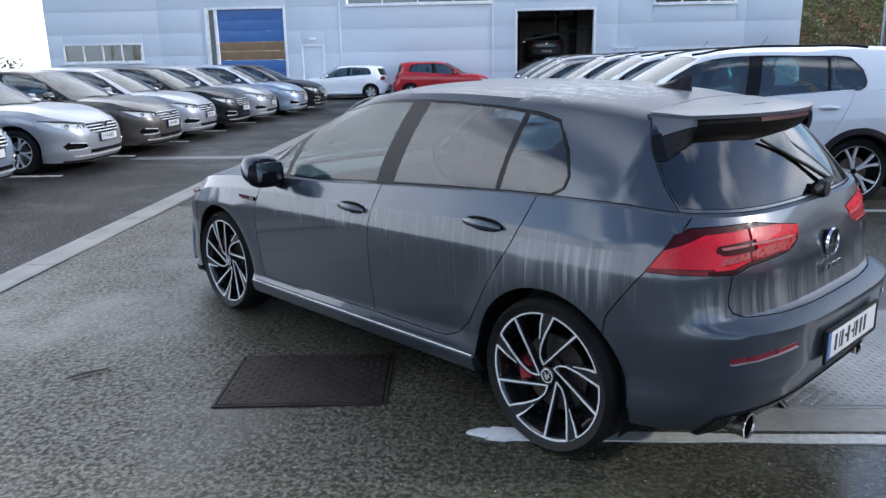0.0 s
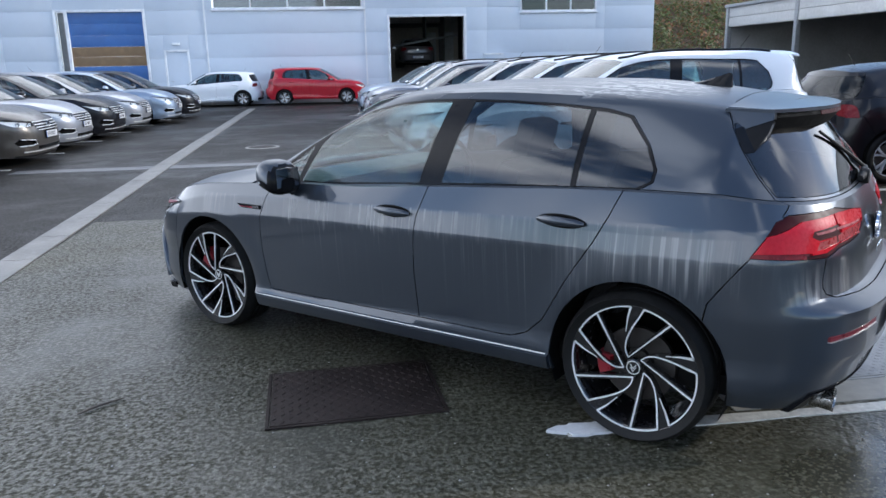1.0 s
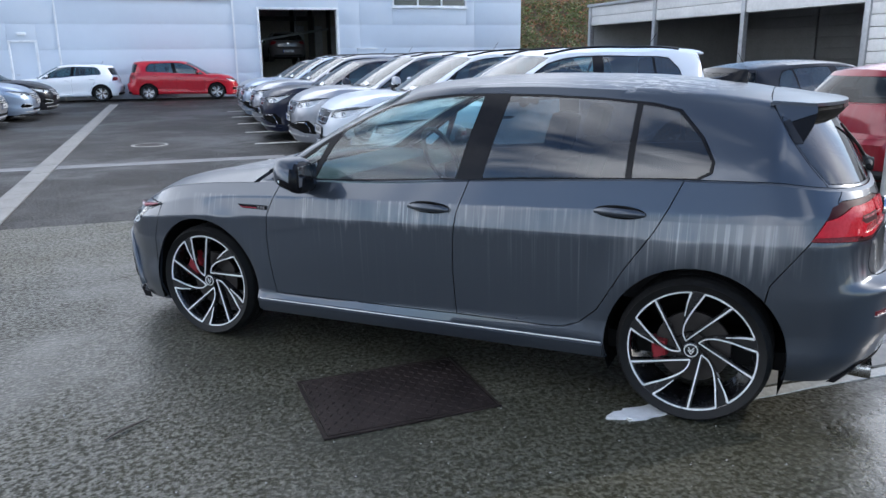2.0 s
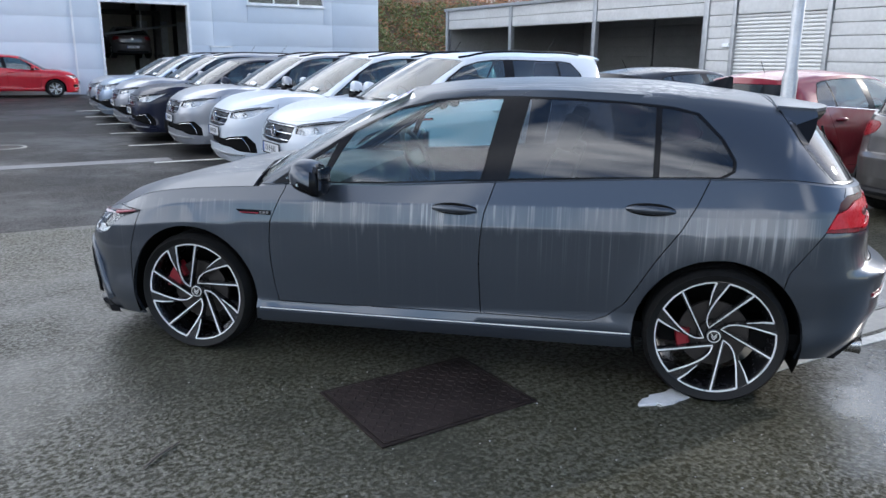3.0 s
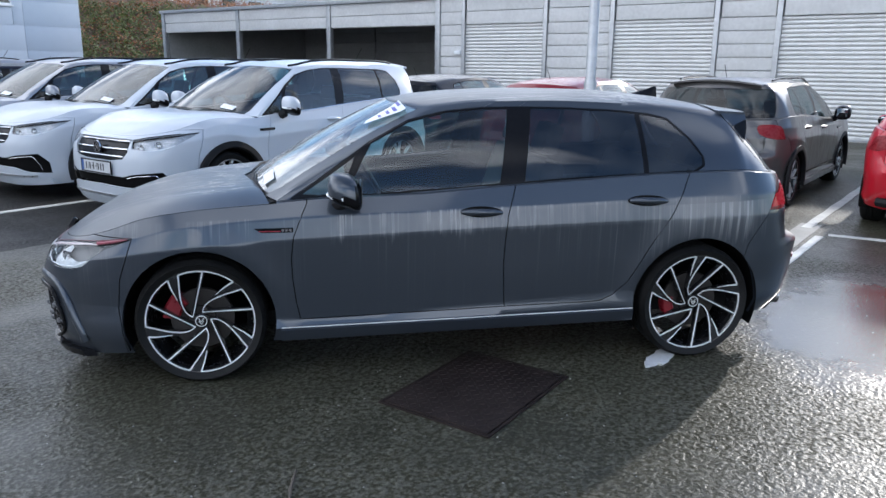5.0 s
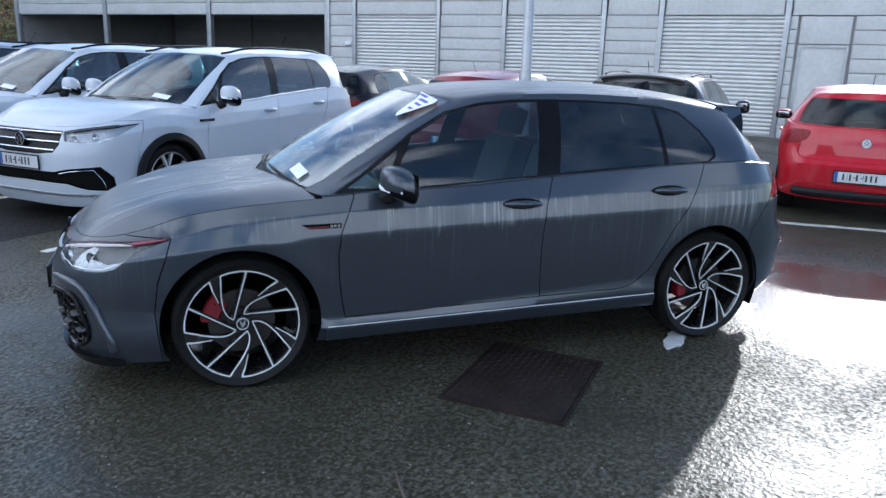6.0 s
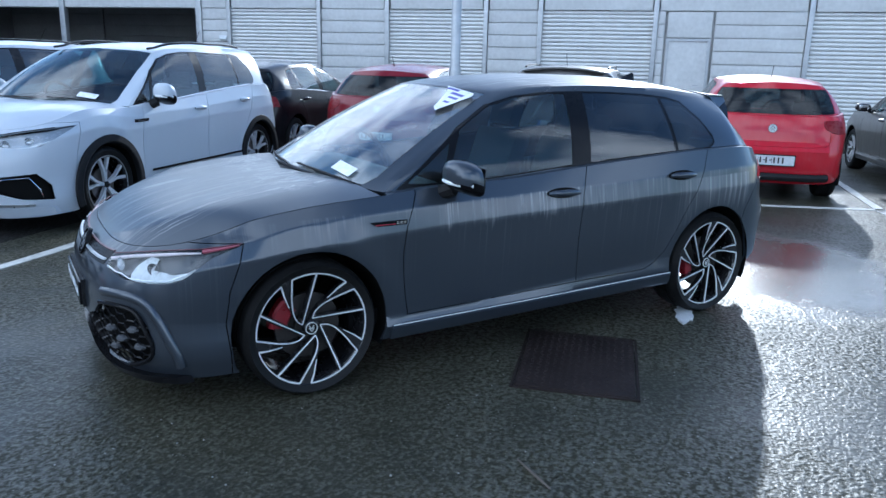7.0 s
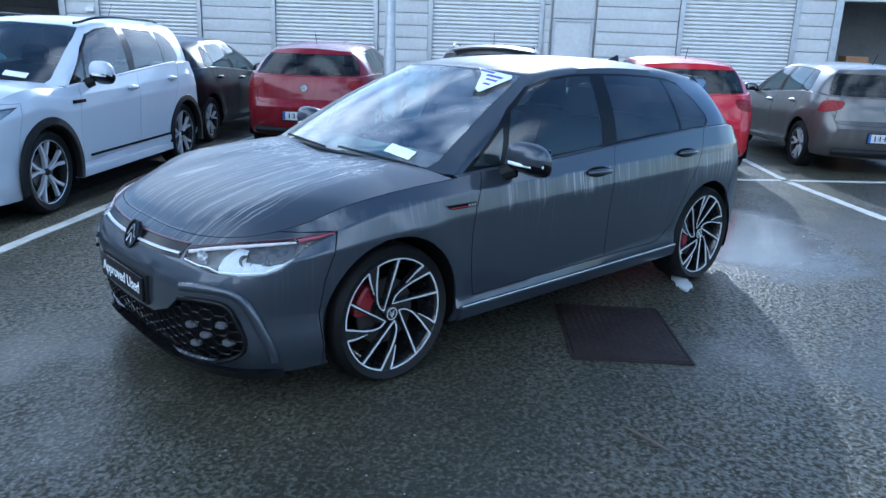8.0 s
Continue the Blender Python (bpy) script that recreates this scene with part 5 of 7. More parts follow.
def build_car(name, m, paint, label, group, S, wheel_r=0.322, rim_r=0.262, arch=0.367, hero=False, cladding=False, rails=False, wheel_style="twin", steering=(0, 0), body_glass=None, low_plate=False, category="car"):
    car = thing(name, m, label, category, group)
    k = S.k
    sx, sy, sz = k
    wx = [q * sx for q in S.wheels]
    paint_m = M[paint]

    flank = grid(S.place(S.flank))
    outward(flank, Vector((0, 1, 0)))
    ledge = grid(S.place(S.shoulder))
    outward(ledge, Vector((0, 0.2, 1)))
    join(flank, ledge)
    clean(flank)
    flank.normal_update()
    for xw in wx:
        bmesh.ops.delete(flank, geom=imprint(flank, arc(xw, wheel_r, arch), SIDE, LEFT), context="FACES")
    lamp = take(flank, imprint(flank, S.poly_corner(HEADLAMP if hero else BIG_LAMP), CORNER_F, FRONT))
    tail = take(flank, imprint(flank, S.poly_corner(TAILLAMP if hero else TALL_TAIL, False), CORNER_R, REAR))
    intake = take(flank, imprint(flank, S.poly_end(INTAKE if hero else PLAIN_INTAKE if cladding else SALOON_INTAKE), ENDS, FRONT))
    grille = None if hero else take(flank, imprint(flank, S.poly_end(BIG_GRILLE), ENDS, FRONT))
    cells = []
    if hero:
        for cut in (TAIL_SPLIT, TAIL_TOP, TAIL_MID, TAIL_SHADE, TAIL_LOW, TAIL_OUT, TAIL_LOWER):
            tail.normal_update()
            cells.append(take(tail, imprint(tail, cut, ENDS, REAR)))
            cells[-1].normal_update()
    hatch = take(flank, imprint(flank, S.poly_end(HATCH_LOW, -2.0), ENDS, REAR))
    door_f = take(flank, imprint(flank, S.poly(DOOR_F), SIDE, LEFT))
    door_r = take(flank, imprint(flank, S.poly(DOOR_R), SIDE, LEFT))
    bump_f = take(flank, imprint(flank, S.poly(BUMP_F), SIDE, FRONT))
    bump_r = take(flank, imprint(flank, S.poly(BUMP_R), SIDE, REAR))

    upper = grid(S.place(S.house))
    outward(upper, Vector((0, 1, 0)))
    roof = grid(S.place(S.roof))
    outward(roof, Vector((0, 0, 1)))
    join(upper, roof)
    clean(upper)
    upper.normal_update()
    screen = take(upper, imprint(upper, S.poly_end(SCREEN, 0.5), ENDS, FRONT_UP))
    keep_largest(screen, upper)
    upper.normal_update()
    cowl = take(upper, imprint(upper, S.poly_end(COWL, 0.5), ENDS, FRONT_UP))
    upper.normal_update()
    frame_bm = take(upper, imprint(upper, S.poly(DLO), SIDE, lambda f: f.normal.y > 0.3))
    frame_bm.normal_update()
    panes = [take(frame_bm, imprint(frame_bm, S.poly(p), SIDE, LEFT)) for p in (PANE_F, PANE_Q, PANE_R, PANE_C)]
    upper.normal_update()
    hatch_up = take(upper, imprint(upper, S.poly(HATCH_UP), SIDE, REAR))
    hatch_up.normal_update()
    if hero:
        wing_side = take(hatch_up, imprint(hatch_up, SPOILER_SIDE, SIDE, lambda f: f.normal.x < 0.2 and f.normal.y > 0.35))
        hatch_up.normal_update()
    rear_pane = take(hatch_up, imprint(hatch_up, S.poly(REAR_PANE), SIDE, REAR))
    join(hatch, hatch_up)

    join(flank, upper)
    part("body", mirrored(rim(flank), True), paint_m, car)
    part("tailgate", mirrored(rim(hatch), True), paint_m, car)
    part("front_bumper", mirrored(rim(bump_f), True), paint_m, car)
    part("rear_bumper", mirrored(rim(bump_r), True), paint_m, car)
    bonnet = grid(S.place(S.bonnet))
    outward(bonnet, Vector((0, 0, 1)))
    part("bonnet", mirrored(rim(clean(bonnet), 0.0012, 0.02), True), paint_m, car)
    part("cowl", mirrored(rim(cowl, 0.001, 0.01), True), M["trim_black"], car, "black plastic cowl")
    part("windscreen", mirrored(rim(screen, 0.001, 0.006), True), M["glass_clear" if hero else "glass_parked"], car)
    part("rear_window", mirrored(rim(rear_pane, 0.001, 0.006), True), M["glass_rear" if hero else "glass_rear_parked"], car)
    for sign in (1, -1):
        side = lambda bm: bm if sign > 0 else mirrored(bm, False)
        for nm, bm in (("front_door", door_f), ("rear_door", door_r)):
            d = part(nm, rim(side(bm.copy())), paint_m, car)
            px = (-0.098 if nm == "front_door" else -0.992) * sx
            pz = (0.854 if nm == "front_door" else 0.899) * sz
            h = new("door_handle")
            h.parent = d
            h.matrix_local = pose(px, sign * 0.884 * sy, pz, 0, -1.5, 0)
            # Flat disc; near-black on the hero, painting in the shadow of the handle recess.
            part("recess_disc", moved(lathe([(0.0, 0.002), (0.085, 0.002), (0.10, -0.006)], 28), Matrix.Diagonal((1.10, sign, 0.30, 1))), M["liner"] if hero else paint_m, h)
            grip = tube([(-0.105, 0.004 * sign, 0), (-0.07, 0.018 * sign, 0.004), (0, 0.026 * sign, 0.005), (0.07, 0.018 * sign, 0.004), (0.105, 0.004 * sign, 0)], [0.009, 0.016, 0.019, 0.016, 0.009], 10)
            part("grip", grip, paint_m, h)
        fr = part("window_frame", side(rim(frame_bm.copy(), 0.0008, 0.008)), M["gloss_black"], car, "gloss black window surround")
        for pn, nm, gl in zip(panes, ("front_window", "quarter_light", "rear_side_window", "rear_quarter_light"), ("glass_side", "glass_side", "glass_dark", "glass_dark")):
            part(nm, side(rim(pn.copy(), 0.001, 0.006)), M[gl if hero else "glass_parked"], car)
        lens = pushed(lamp.copy(), 0.001)
        hl = part("headlamp", side(rim(lens, 0.001, 0.01)), M["lens"], car, "clear headlamp lens")
        bowl = pushed(lamp.copy(), -0.035)
        if hero:
            bowl.normal_update()
            cell = take(bowl, imprint(bowl, OUTER_CELL, ENDS, FRONT))
            part("lamp_cell", side(pushed(cell, 0.012)), M["lamp_white"], hl, "bright white lamp cell")
        part("lamp_housing", side(bowl), M["lamp_dark" if hero else "lamp_inner" if cladding else "lamp_glare"], hl)
        for q, (y, z, r, mt) in enumerate(((0.545, 0.640, 0.026, "lamp_bowl"), (0.715, 0.645, 0.024, "lamp_dark")) if hero else ((0.56, 0.62, 0.032, "lamp_bowl"), (0.70, 0.64, 0.030, "lamp_bowl"))):
            spot = S.nose_at(y, z, -0.024)
            part("lamp_unit", moved(lathe([(0.0, -0.02), (r * 0.7, -0.012), (r, 0.008), (r * 1.12, 0.008)], 20), Matrix.Translation((spot[0], sign * spot[1], spot[2])) @ pose(0, 0, 0, 0, 0, -90 + sign * (25 + 25 * q))), M[mt], hl)
        if hero:
            low = tube([(skin_x(S, y, z, True, -0.006), sign * y, z) for y, z in ((0.47, 0.622), (0.56, 0.612), (0.605, 0.612), (0.65, 0.600), (0.72, 0.600), (0.785, 0.606), (0.815, 0.635))], 0.0022, 6)
            part("light_strip", low, M["led_glow_white"], hl)
            top = tube([(skin_x(S, y, z, True, -0.005), sign * y, z) for y, z in ((0.475, 0.650), (0.59, 0.679), (0.70, 0.700), (0.77, 0.712), (0.815, 0.717))], [0.0075, 0.0075, 0.007, 0.006, 0.004], 8)
            part("light_guide", top, M["drl_pale"], hl)
        else:
            part("light_strip", tube([S.nose_at(sign * y, z, -0.012) for y, z in ((0.47, 0.603), (0.60, 0.594), (0.72, 0.602), (0.80, 0.635))], 0.007 if cladding else 0.005, 6), M["paper"], hl)
            part("lamp_brow", tube([S.nose_at(sign * y, z, 0.001) for y, z in ((0.46, 0.668), (0.58, 0.688), (0.695, 0.705), (0.80, 0.722))], 0.0042, 6), M["gloss_black"], hl)
        tl = part("tail_lamp", side(rim(pushed(tail.copy(), 0.003), 0.001, 0.012)), M["tail_red" if hero else "tail_parked"], car, "red tail lamp")
        if hero:
            for bit, mt in zip(cells, ("tail_dark", "tail_dark", "tail_pale", "tail_dark", "tail_dark", "tail_parked", "tail_deep")):
                part("lamp_divider", side(pushed(bit.copy(), -0.004)), M[mt], tl)
            part("spoiler_side", side(pushed(wing_side.copy(), 0.003)), M["gloss_black"], car, "gloss black spoiler side panel")
        # door mirror
        mi = new("door_mirror")
        mi.parent = car
        mi.matrix_local = Matrix.Translation((0.585 * sx, sign * 0.965 * sy, 0.995 * sz))
        sh = bmesh.new()
        bmesh.ops.create_uvsphere(sh, u_segments=24, v_segments=14, radius=1)
        for v in sh.verts:
            x, y, z = (math.copysign(abs(c) ** 0.72, c) for c in v.co)
            f = 1.0 if x > 0 else 0.55
            v.co = Vector((x * 0.095 * f, y * 0.108, z * (0.066 if z > 0 else 0.045) + 0.02 * x))
        top_f = [f for f in sh.faces if f.calc_center_median().z > 0.002 and f.calc_center_median().x > -0.02]
        cap = take(sh, top_f)
        part("cap", cap, paint_m if not hero else M["paint_grey"], mi)
        part("shell", sh, M["gloss_black"], mi)
        part("arm", tube([(0.02, -sign * 0.07, -0.03), (0.06, -sign * 0.14, -0.055)], 0.028, 8), M["trim_black"], mi)
        part("indicator", tube([(0.086, sign * 0.055 * -1, 0.002), (0.095, sign * 0.0, 0.0), (0.075, sign * 0.065, -0.003), (0.03, sign * 0.103, -0.004)], 0.0065, 6), M["paper"], mi)
        part("mirror_glass", box(-0.050, -0.07, -0.025, -0.047, 0.07, 0.045, 0.001), M["mirror_face"], mi)
        if hero:
            mi.scale = (1.12, 1.06, 1.40)
            mi.location = (0.572, sign * 0.972, 0.972)
        if cladding:
            mi.scale = (1.1, 1.0, 1.7)
        # arch liner
        for xw in wx:
            well = wheel_well(xw, arch + 0.004, 0.50 * sy, 0.868 * sy)
            part("wheel_arch_liner", side(well), M["liner"], car)
            if cladding:
                rows = []
                for dr, dy in ((-0.012, -0.03), (-0.012, 0.012), (0.0, 0.020), (0.052, 0.014), (0.058, 0.008), (0.058, -0.012)):
                    rows.append([(xw + (arch + dr) * math.cos(a), sign * (0.890 * sy + dy), wheel_r + (arch + dr) * math.sin(a)) for a in [math.pi * (-0.09 + 1.18 * i / 30) for i in range(31)]])
                lip = grid(rows)
                bmesh.ops.recalc_face_normals(lip, faces=lip.faces[:])
                part("arch_cladding", outward(lip, Vector((0, sign, 0))), M["trim_black"], car, "black plastic arch cladding")
        if cladding:
            part("sill_cladding", box(wx[1] + arch, sign * 0.86 * sy if sign > 0 else -0.90 * sy, 0.205 * sz, wx[0] - arch, 0.90 * sy if sign > 0 else -0.86 * sy, 0.27 * sz, 0.012), paint_m, car)
            part("side_trim", box(wx[1] + arch, 0.884 * sy if sign > 0 else -0.896 * sy, 0.355 * sz, wx[0] - arch - 0.2, 0.896 * sy if sign > 0 else -0.884 * sy, 0.375 * sz, 0.004), M["gloss_black"], car)
        if rails:
            pts = [S.at(x, sign * (S.yr(x) - 0.035), S.zr(x) + 0.018 + 0.034 * (1 - ((x + 0.55) / 0.85) ** 4)) for x in [0.25 - 1.6 * i / 14 for i in range(15)]]
            part("roof_rail", tube(pts, 0.013, 8), M["alloy_dull"] if rails == "silver" else M["gloss_black"], car)
        if rails and sign > 0:
            wing = []
            for q in (0.0, 0.5, 1.0):
                x0 = -1.50 - 0.25 * q
                wing.append([S.at(x0 + 0.06 * (u * u) * q, 0.50 * u, S.zr(-1.5) + (S.zc(-1.5) - S.zr(-1.5)) * (1 - u * u) + 0.004 - 0.012 * q) for u in [-1 + i / 6 for i in range(13)]])
            wb2 = outward(grid(wing), Vector((0, 0, 1)))
            low = bmesh.ops.extrude_face_region(wb2, geom=wb2.faces[:])
            for g in low["geom"]:
                if isinstance(g, bmesh.types.BMVert):
                    g.co.z -= 0.022
            bmesh.ops.recalc_face_normals(wb2, faces=wb2.faces[:])
            part("roof_spoiler", wb2, paint_m, car)
        if not hero:
            sill = [S.at(x, sign * 0.815, S.top(x) + 0.012) for x in [0.72 - 1.95 * i / 20 for i in range(21)]]
            part("window_trim", tube(sill, 0.0055, 6), M["chrome"], car, "thin chrome line under the windows")
    for b in (door_f, door_r, frame_bm, lamp, tail, *panes):
        b.free()
    part("intake_backing", mirrored(pushed(intake, -0.05), True), M["liner"], car)

    # dark inner shell seen through the gaps
    inner = grid(S.place([[(x * 0.97, y * 0.965, z) for x, y, z in row] for row in S.flank[::4] + [S.flank[-1]]]))
    part("inner_shell", mirrored(cut_wells(inner, wx, arch + 0.03, wheel_r), True), M["liner"], car)
    part("underbody", box(-1.82 * sx, -0.70 * sy, 0.235, 1.9 * sx, 0.72 * sy, 0.26 * sz, 0.02), M["liner"], car)
    cabin(car, k)

    for i, xw in enumerate(wx):
        for sign in (1, -1):
            turn = steering[0] if i == 0 else 0
            y = 0.755 * sy if not hero else 0.768
            mm = pose(xw, sign * y, wheel_r, 0, 0, (0 if sign > 0 else 180) + turn)
            spin = (5, 41, 12, 66)[i * 2 + (sign < 0)]
            if hero:
                turbine_wheel(car, mm, (-31, -1)[i])
                c = caliper(car, xw, y if sign > 0 else -y, i == 0)
                if sign < 0:
                    c.scale = (1, -1, 1)
            else:
                plain_wheel(car, mm, spin, wheel_r, rim_r, wheel_style)

    # nose and tail furniture shared by all
    if not hero:
        part("grille_backing", mirrored(pushed(grille, -0.02), True), M["gloss_black"], car)
        for z in (0.552, 0.605, 0.660) if cladding else (0.543, 0.582, 0.622, 0.662):
            half = 0.40 if z < 0.56 else 0.445
            part("grille_slat", tube([S.nose_at(y, z, 0.004) for y in [half * (-1 + i / 5) for i in range(11)]], 0.0075 if cladding else 0.0095, 6), M["chrome" if cladding else "lit_chrome_trim"], car)
        for sign in (1, -1):
            path = ((0.45, 0.398), (0.56, 0.416), (0.715, 0.426), (0.760, 0.35), (0.768, 0.298)) if cladding else ((0.755, 0.326), (0.60, 0.327), (0.505, 0.347), (0.535, 0.402), (0.735, 0.422))
            part("intake_trim", tube([S.nose_at(sign * y, z, 0.002) for y, z in path], 0.0035 if cladding else 0.008, 6), M["chrome" if cladding else "lit_chrome_trim"], car)
            if cladding:
                wb = new("wing_badge")
                wb.parent = car
                wb.location = (0.86 * sx, sign * 0.889 * sy, 0.80 * sz)
                part("plinth", box(-0.10, -0.006, -0.014, 0.10, 0.006, 0.014, 0.004), M["gloss_black"], wb)
                part("bar", box(-0.085, 0.004 if sign > 0 else -0.008, -0.006, 0.06, 0.008 if sign > 0 else -0.004, 0.004), M["chrome"], wb)
        level = lambda half, z, n=14: [(half * (-1 + 2 * i / n), z) for i in range(n + 1)]
        if cladding:
            band(S, "bumper_base", level(0.80, 0.192), 0.030, 0.006, 0.05, paint_m, car)
            band(S, "lower_slat", level(0.72, 0.242), 0.009, 0.012, 0.03, M["alloy_dull"], car)
        else:
            band(S, "lower_grille", level(0.46, 0.285), 0.026, 0.003, 0.02, M["gloss_black"], car)
            band(S, "lower_slat", level(0.70, 0.232), 0.009, 0.008, 0.02, M["lit_chrome_trim"], car)
            band(S, "bumper_base", level(0.76, 0.165), 0.016, 0.004, 0.05, M["trim_black"], car)
        round_badge(car, pose(*S.nose_at(0, 0.607, 0.016), 90, 0, 90), 0.062, "front_badge")
        bars_plate(car, pose(*S.nose_at(0, 0.465, 0.02), 90, 0, 90), name="front_plate")
        round_badge(car, pose(*S.nose_at(0, 0.86, 0.006, False), 90, 0, -90), 0.05, "rear_badge", "alloy_dull")
        low = low_plate
        pz = 0.50 if low else 0.74
        bars_plate(car, pose(*S.nose_at(0, pz, 0.014, False), 90, 0, -90), name="rear_plate")
        part("rear_valance", tube([S.nose_at(y, 0.30, 0.004, False) for y in [0.66 * (-1 + i / 7) for i in range(15)]], 0.05, 8), M["trim_black"], car)
        tag = part("price_tag", box(-0.10, -0.035, 0, 0.10, 0.035, 0.002), M["paper"], car)
        tag.matrix_local = S.on_screen(0.55, 0.11)
        part("aerial", tube([S.at(-1.30, 0, S.zc(-1.3) - 0.005), S.at(-1.40, 0, S.zc(-1.4) + 0.15)], 0.004, 6), M["trim_black"], car)
    blade_at = lambda u, v: (lambda p: (p.x, p.y if u >= 0 else -p.y, p.z))(S.on_screen(abs(u), v, 0.014).translation)
    for track in ((0.80, 0.01), (0.45, 0.028), (0.10, 0.035)), ((-0.02, 0.012), (-0.35, 0.03), (-0.72, 0.04)):
        part("wiper", tube([blade_at(u, v) for u, v in track], [0.005, 0.008, 0.005], 6), M["trim_black"], car)
    tray = []
    for dx, z in ((0.055, 0.900), (0.05, 0.924), (-0.006, 0.936)):
        tray.append([S.at(1.108 - 0.178 * abs(y / 0.76) ** 2.4 + dx, y, z - 0.030 * abs(y / 0.76) ** 2 + 0.002) for y in [0.76 * (-1 + i / 10) for i in range(21)]])
    part("cowl_tray", outward(grid(tray), Vector((0, 0, 1))), M["trim_black"], car, "black plastic tray below the windscreen")
    return car


def cut_wells(bm, wx, r, zc):
    bad = [f for f in bm.faces if any(math.hypot(v.co.x - xw, v.co.z - zc) < r for xw in wx for v in f.verts)]
    bmesh.ops.delete(bm, geom=bad, context="FACES")
    return bm


# ---- setting ----
def ground_sheet():
    bm = bmesh.new()
    vs = [bm.verts.new(p) for p in ((-400, -400, 0), (400, -400, 0), (400, 400, 0), (-400, 400, 0))]
    bm.faces.new(vs)
    solid("ground", bm, M["asphalt"], "damp dark asphalt yard with shallow puddles", "ground", kind="structure")
    solid("pavement", box(-3.02, -30, -0.1, 40, 8.32, 0.004), M["apron"], "wet worn concrete apron with exposed aggregate", "pavement", kind="structure")


ground_sheet()


def stripe(x0, y0, x1, y1, w=0.1, label="worn white parking bay line on asphalt"):
    d = Vector((x1 - x0, y1 - y0, 0))
    ln = d.length
    bm = bmesh.new()
    n = max(2, int(ln / 0.25))
    rnd = random.Random(int(x0 * 31 + y0 * 17))
    a, b = [], []
    for i in range(n + 1):
        a.append((ln * i / n, -w / 2 + rnd.uniform(-0.008, 0.008), 0.010))
        b.append((ln * i / n, w / 2 + rnd.uniform(-0.008, 0.008), 0.010))
    grid([a, b], bm)
    top = bmesh.ops.extrude_face_region(bm, geom=bm.faces[:])
    bmesh.ops.translate(bm, vec=(0, 0, -0.008), verts=[v for v in top["geom"] if isinstance(v, bmesh.types.BMVert)])
    bmesh.ops.recalc_face_normals(bm, faces=bm.faces[:])
    ob = solid("bay_line", bm, M["line_paint"], label, "road marking", "bay lines", "structure")
    ob.matrix_world = Matrix.Translation((x0, y0, 0)) @ Matrix.Rotation(math.atan2(d.y, d.x), 4, "Z")
    return ob


for y in (7.75, 10.11, 12.5, 14.95, 17.35, 19.75, 22.15, 24.55):
    stripe(-0.1, y, 4.9, y)
for y in (8.4, 10.8, 13.2, 15.7, 18.15, 20.6, 23.0, 25.4, 27.8):
    stripe(-5.78, y, -10.6, y)
for y in (0.8, 3.2, 5.65, 8.1, 10.5, -1.6, -4.0):
    stripe(4.95, y, 9.9, y)
stripe(3.0, 0.56, 5.0, 0.8, 0.11)
stripe(4.72, 2.95, 5.35, -0.6, 0.09)

# building
BY = 34.8


def wall_with_holes(name, x0, x1, z1, holes, y, thick, material, label):
    """A wall along x with rectangular openings that go through it."""
    xs = sorted({x0, x1, *[h[0] for h in holes], *[h[1] for h in holes]})
    bm = bmesh.new()
    for a, b in zip(xs, xs[1:]):
        mid = (a + b) / 2
        cuts = sorted([(h[2], h[3]) for h in holes if h[0] < mid < h[1]])
        z = 0.0
        for c0, c1 in cuts:
            if c0 > z:
                box(a, y, z, b, y + thick, c0, bm=bm)
            z = c1
        if z < z1:
            box(a, y, z, b, y + thick, z1, bm=bm)
    return solid(name, bm, material, label, "wall", kind="structure")


B_HOLES = [(-12.05, -8.37, 0, 4.06), (-7.74, -6.69, 0, 2.38), (1.9, 5.45, 0, 3.72), (-5.63, 0.84, 4.02, 5.2), (7.92, 11.48, 3.78, 5.0), (-18.8, -15.05, 1.75, 2.6)]
main_wall = wall_with_holes("wall_north", -19.5, 14.27, 8.5, B_HOLES, BY, 0.3, M["cladding"], "pale blue metal-clad workshop wall")
wall_end = solid("wall_east", box(14.0, BY + 0.3, 0, 14.27, BY + 30, 8.5), M["cladding"], "pale blue metal-clad end wall", "wall", kind="structure")
solid("roof", box(-19.6, BY - 0.1, 8.5, 14.4, BY + 30, 8.8), M["galv"], "grey metal workshop roof", "roof", kind="structure")

def clad(parent, name, x0, x1, z0, z1, holes, y, thick, material, step, joints=()):
    """Cladding panels in courses, cut back at the openings."""
    z = z0
    while z < z1 - 0.05:
        zt = min(z + step, z1)
        xs = sorted({x0, x1, *joints, *[h[0] for h in holes if h[2] < zt and h[3] > z], *[h[1] for h in holes if h[2] < zt and h[3] > z]})
        for a, b in zip(xs, xs[1:]):
            if b - a < 0.06:
                continue
            mid = (a + b) / 2
            spans = [(z, zt)]
            for h in holes:
                if h[0] < mid < h[1]:
                    nxt = []
                    for p, q in spans:
                        if h[3] <= p or h[2] >= q:
                            nxt.append((p, q))
                        else:
                            if h[2] - p > 0.05:
                                nxt.append((p, h[2]))
                            if q - h[3] > 0.05:
                                nxt.append((h[3], q))
                    spans = nxt
            for p, q in spans:
                part(name, box(a + 0.004, y - thick, p + 0.004, b - 0.004, y, q - 0.004, 0.002), material, parent)
        z = zt


clad(main_wall, "panel", -19.5, 14.27, 0.0, 8.4, B_HOLES, BY - 0.001, 0.022, M["cladding"], 1.0, (-14.2, -5.95, 0.9, 6.4, 11.9))
for x in (-5.92, 0.92):
    part("joint_strip", box(x - 0.035, BY - 0.05, 0, x + 0.035, BY - 0.024, 8.4, 0.004), M["cladding_trim"], main_wall)


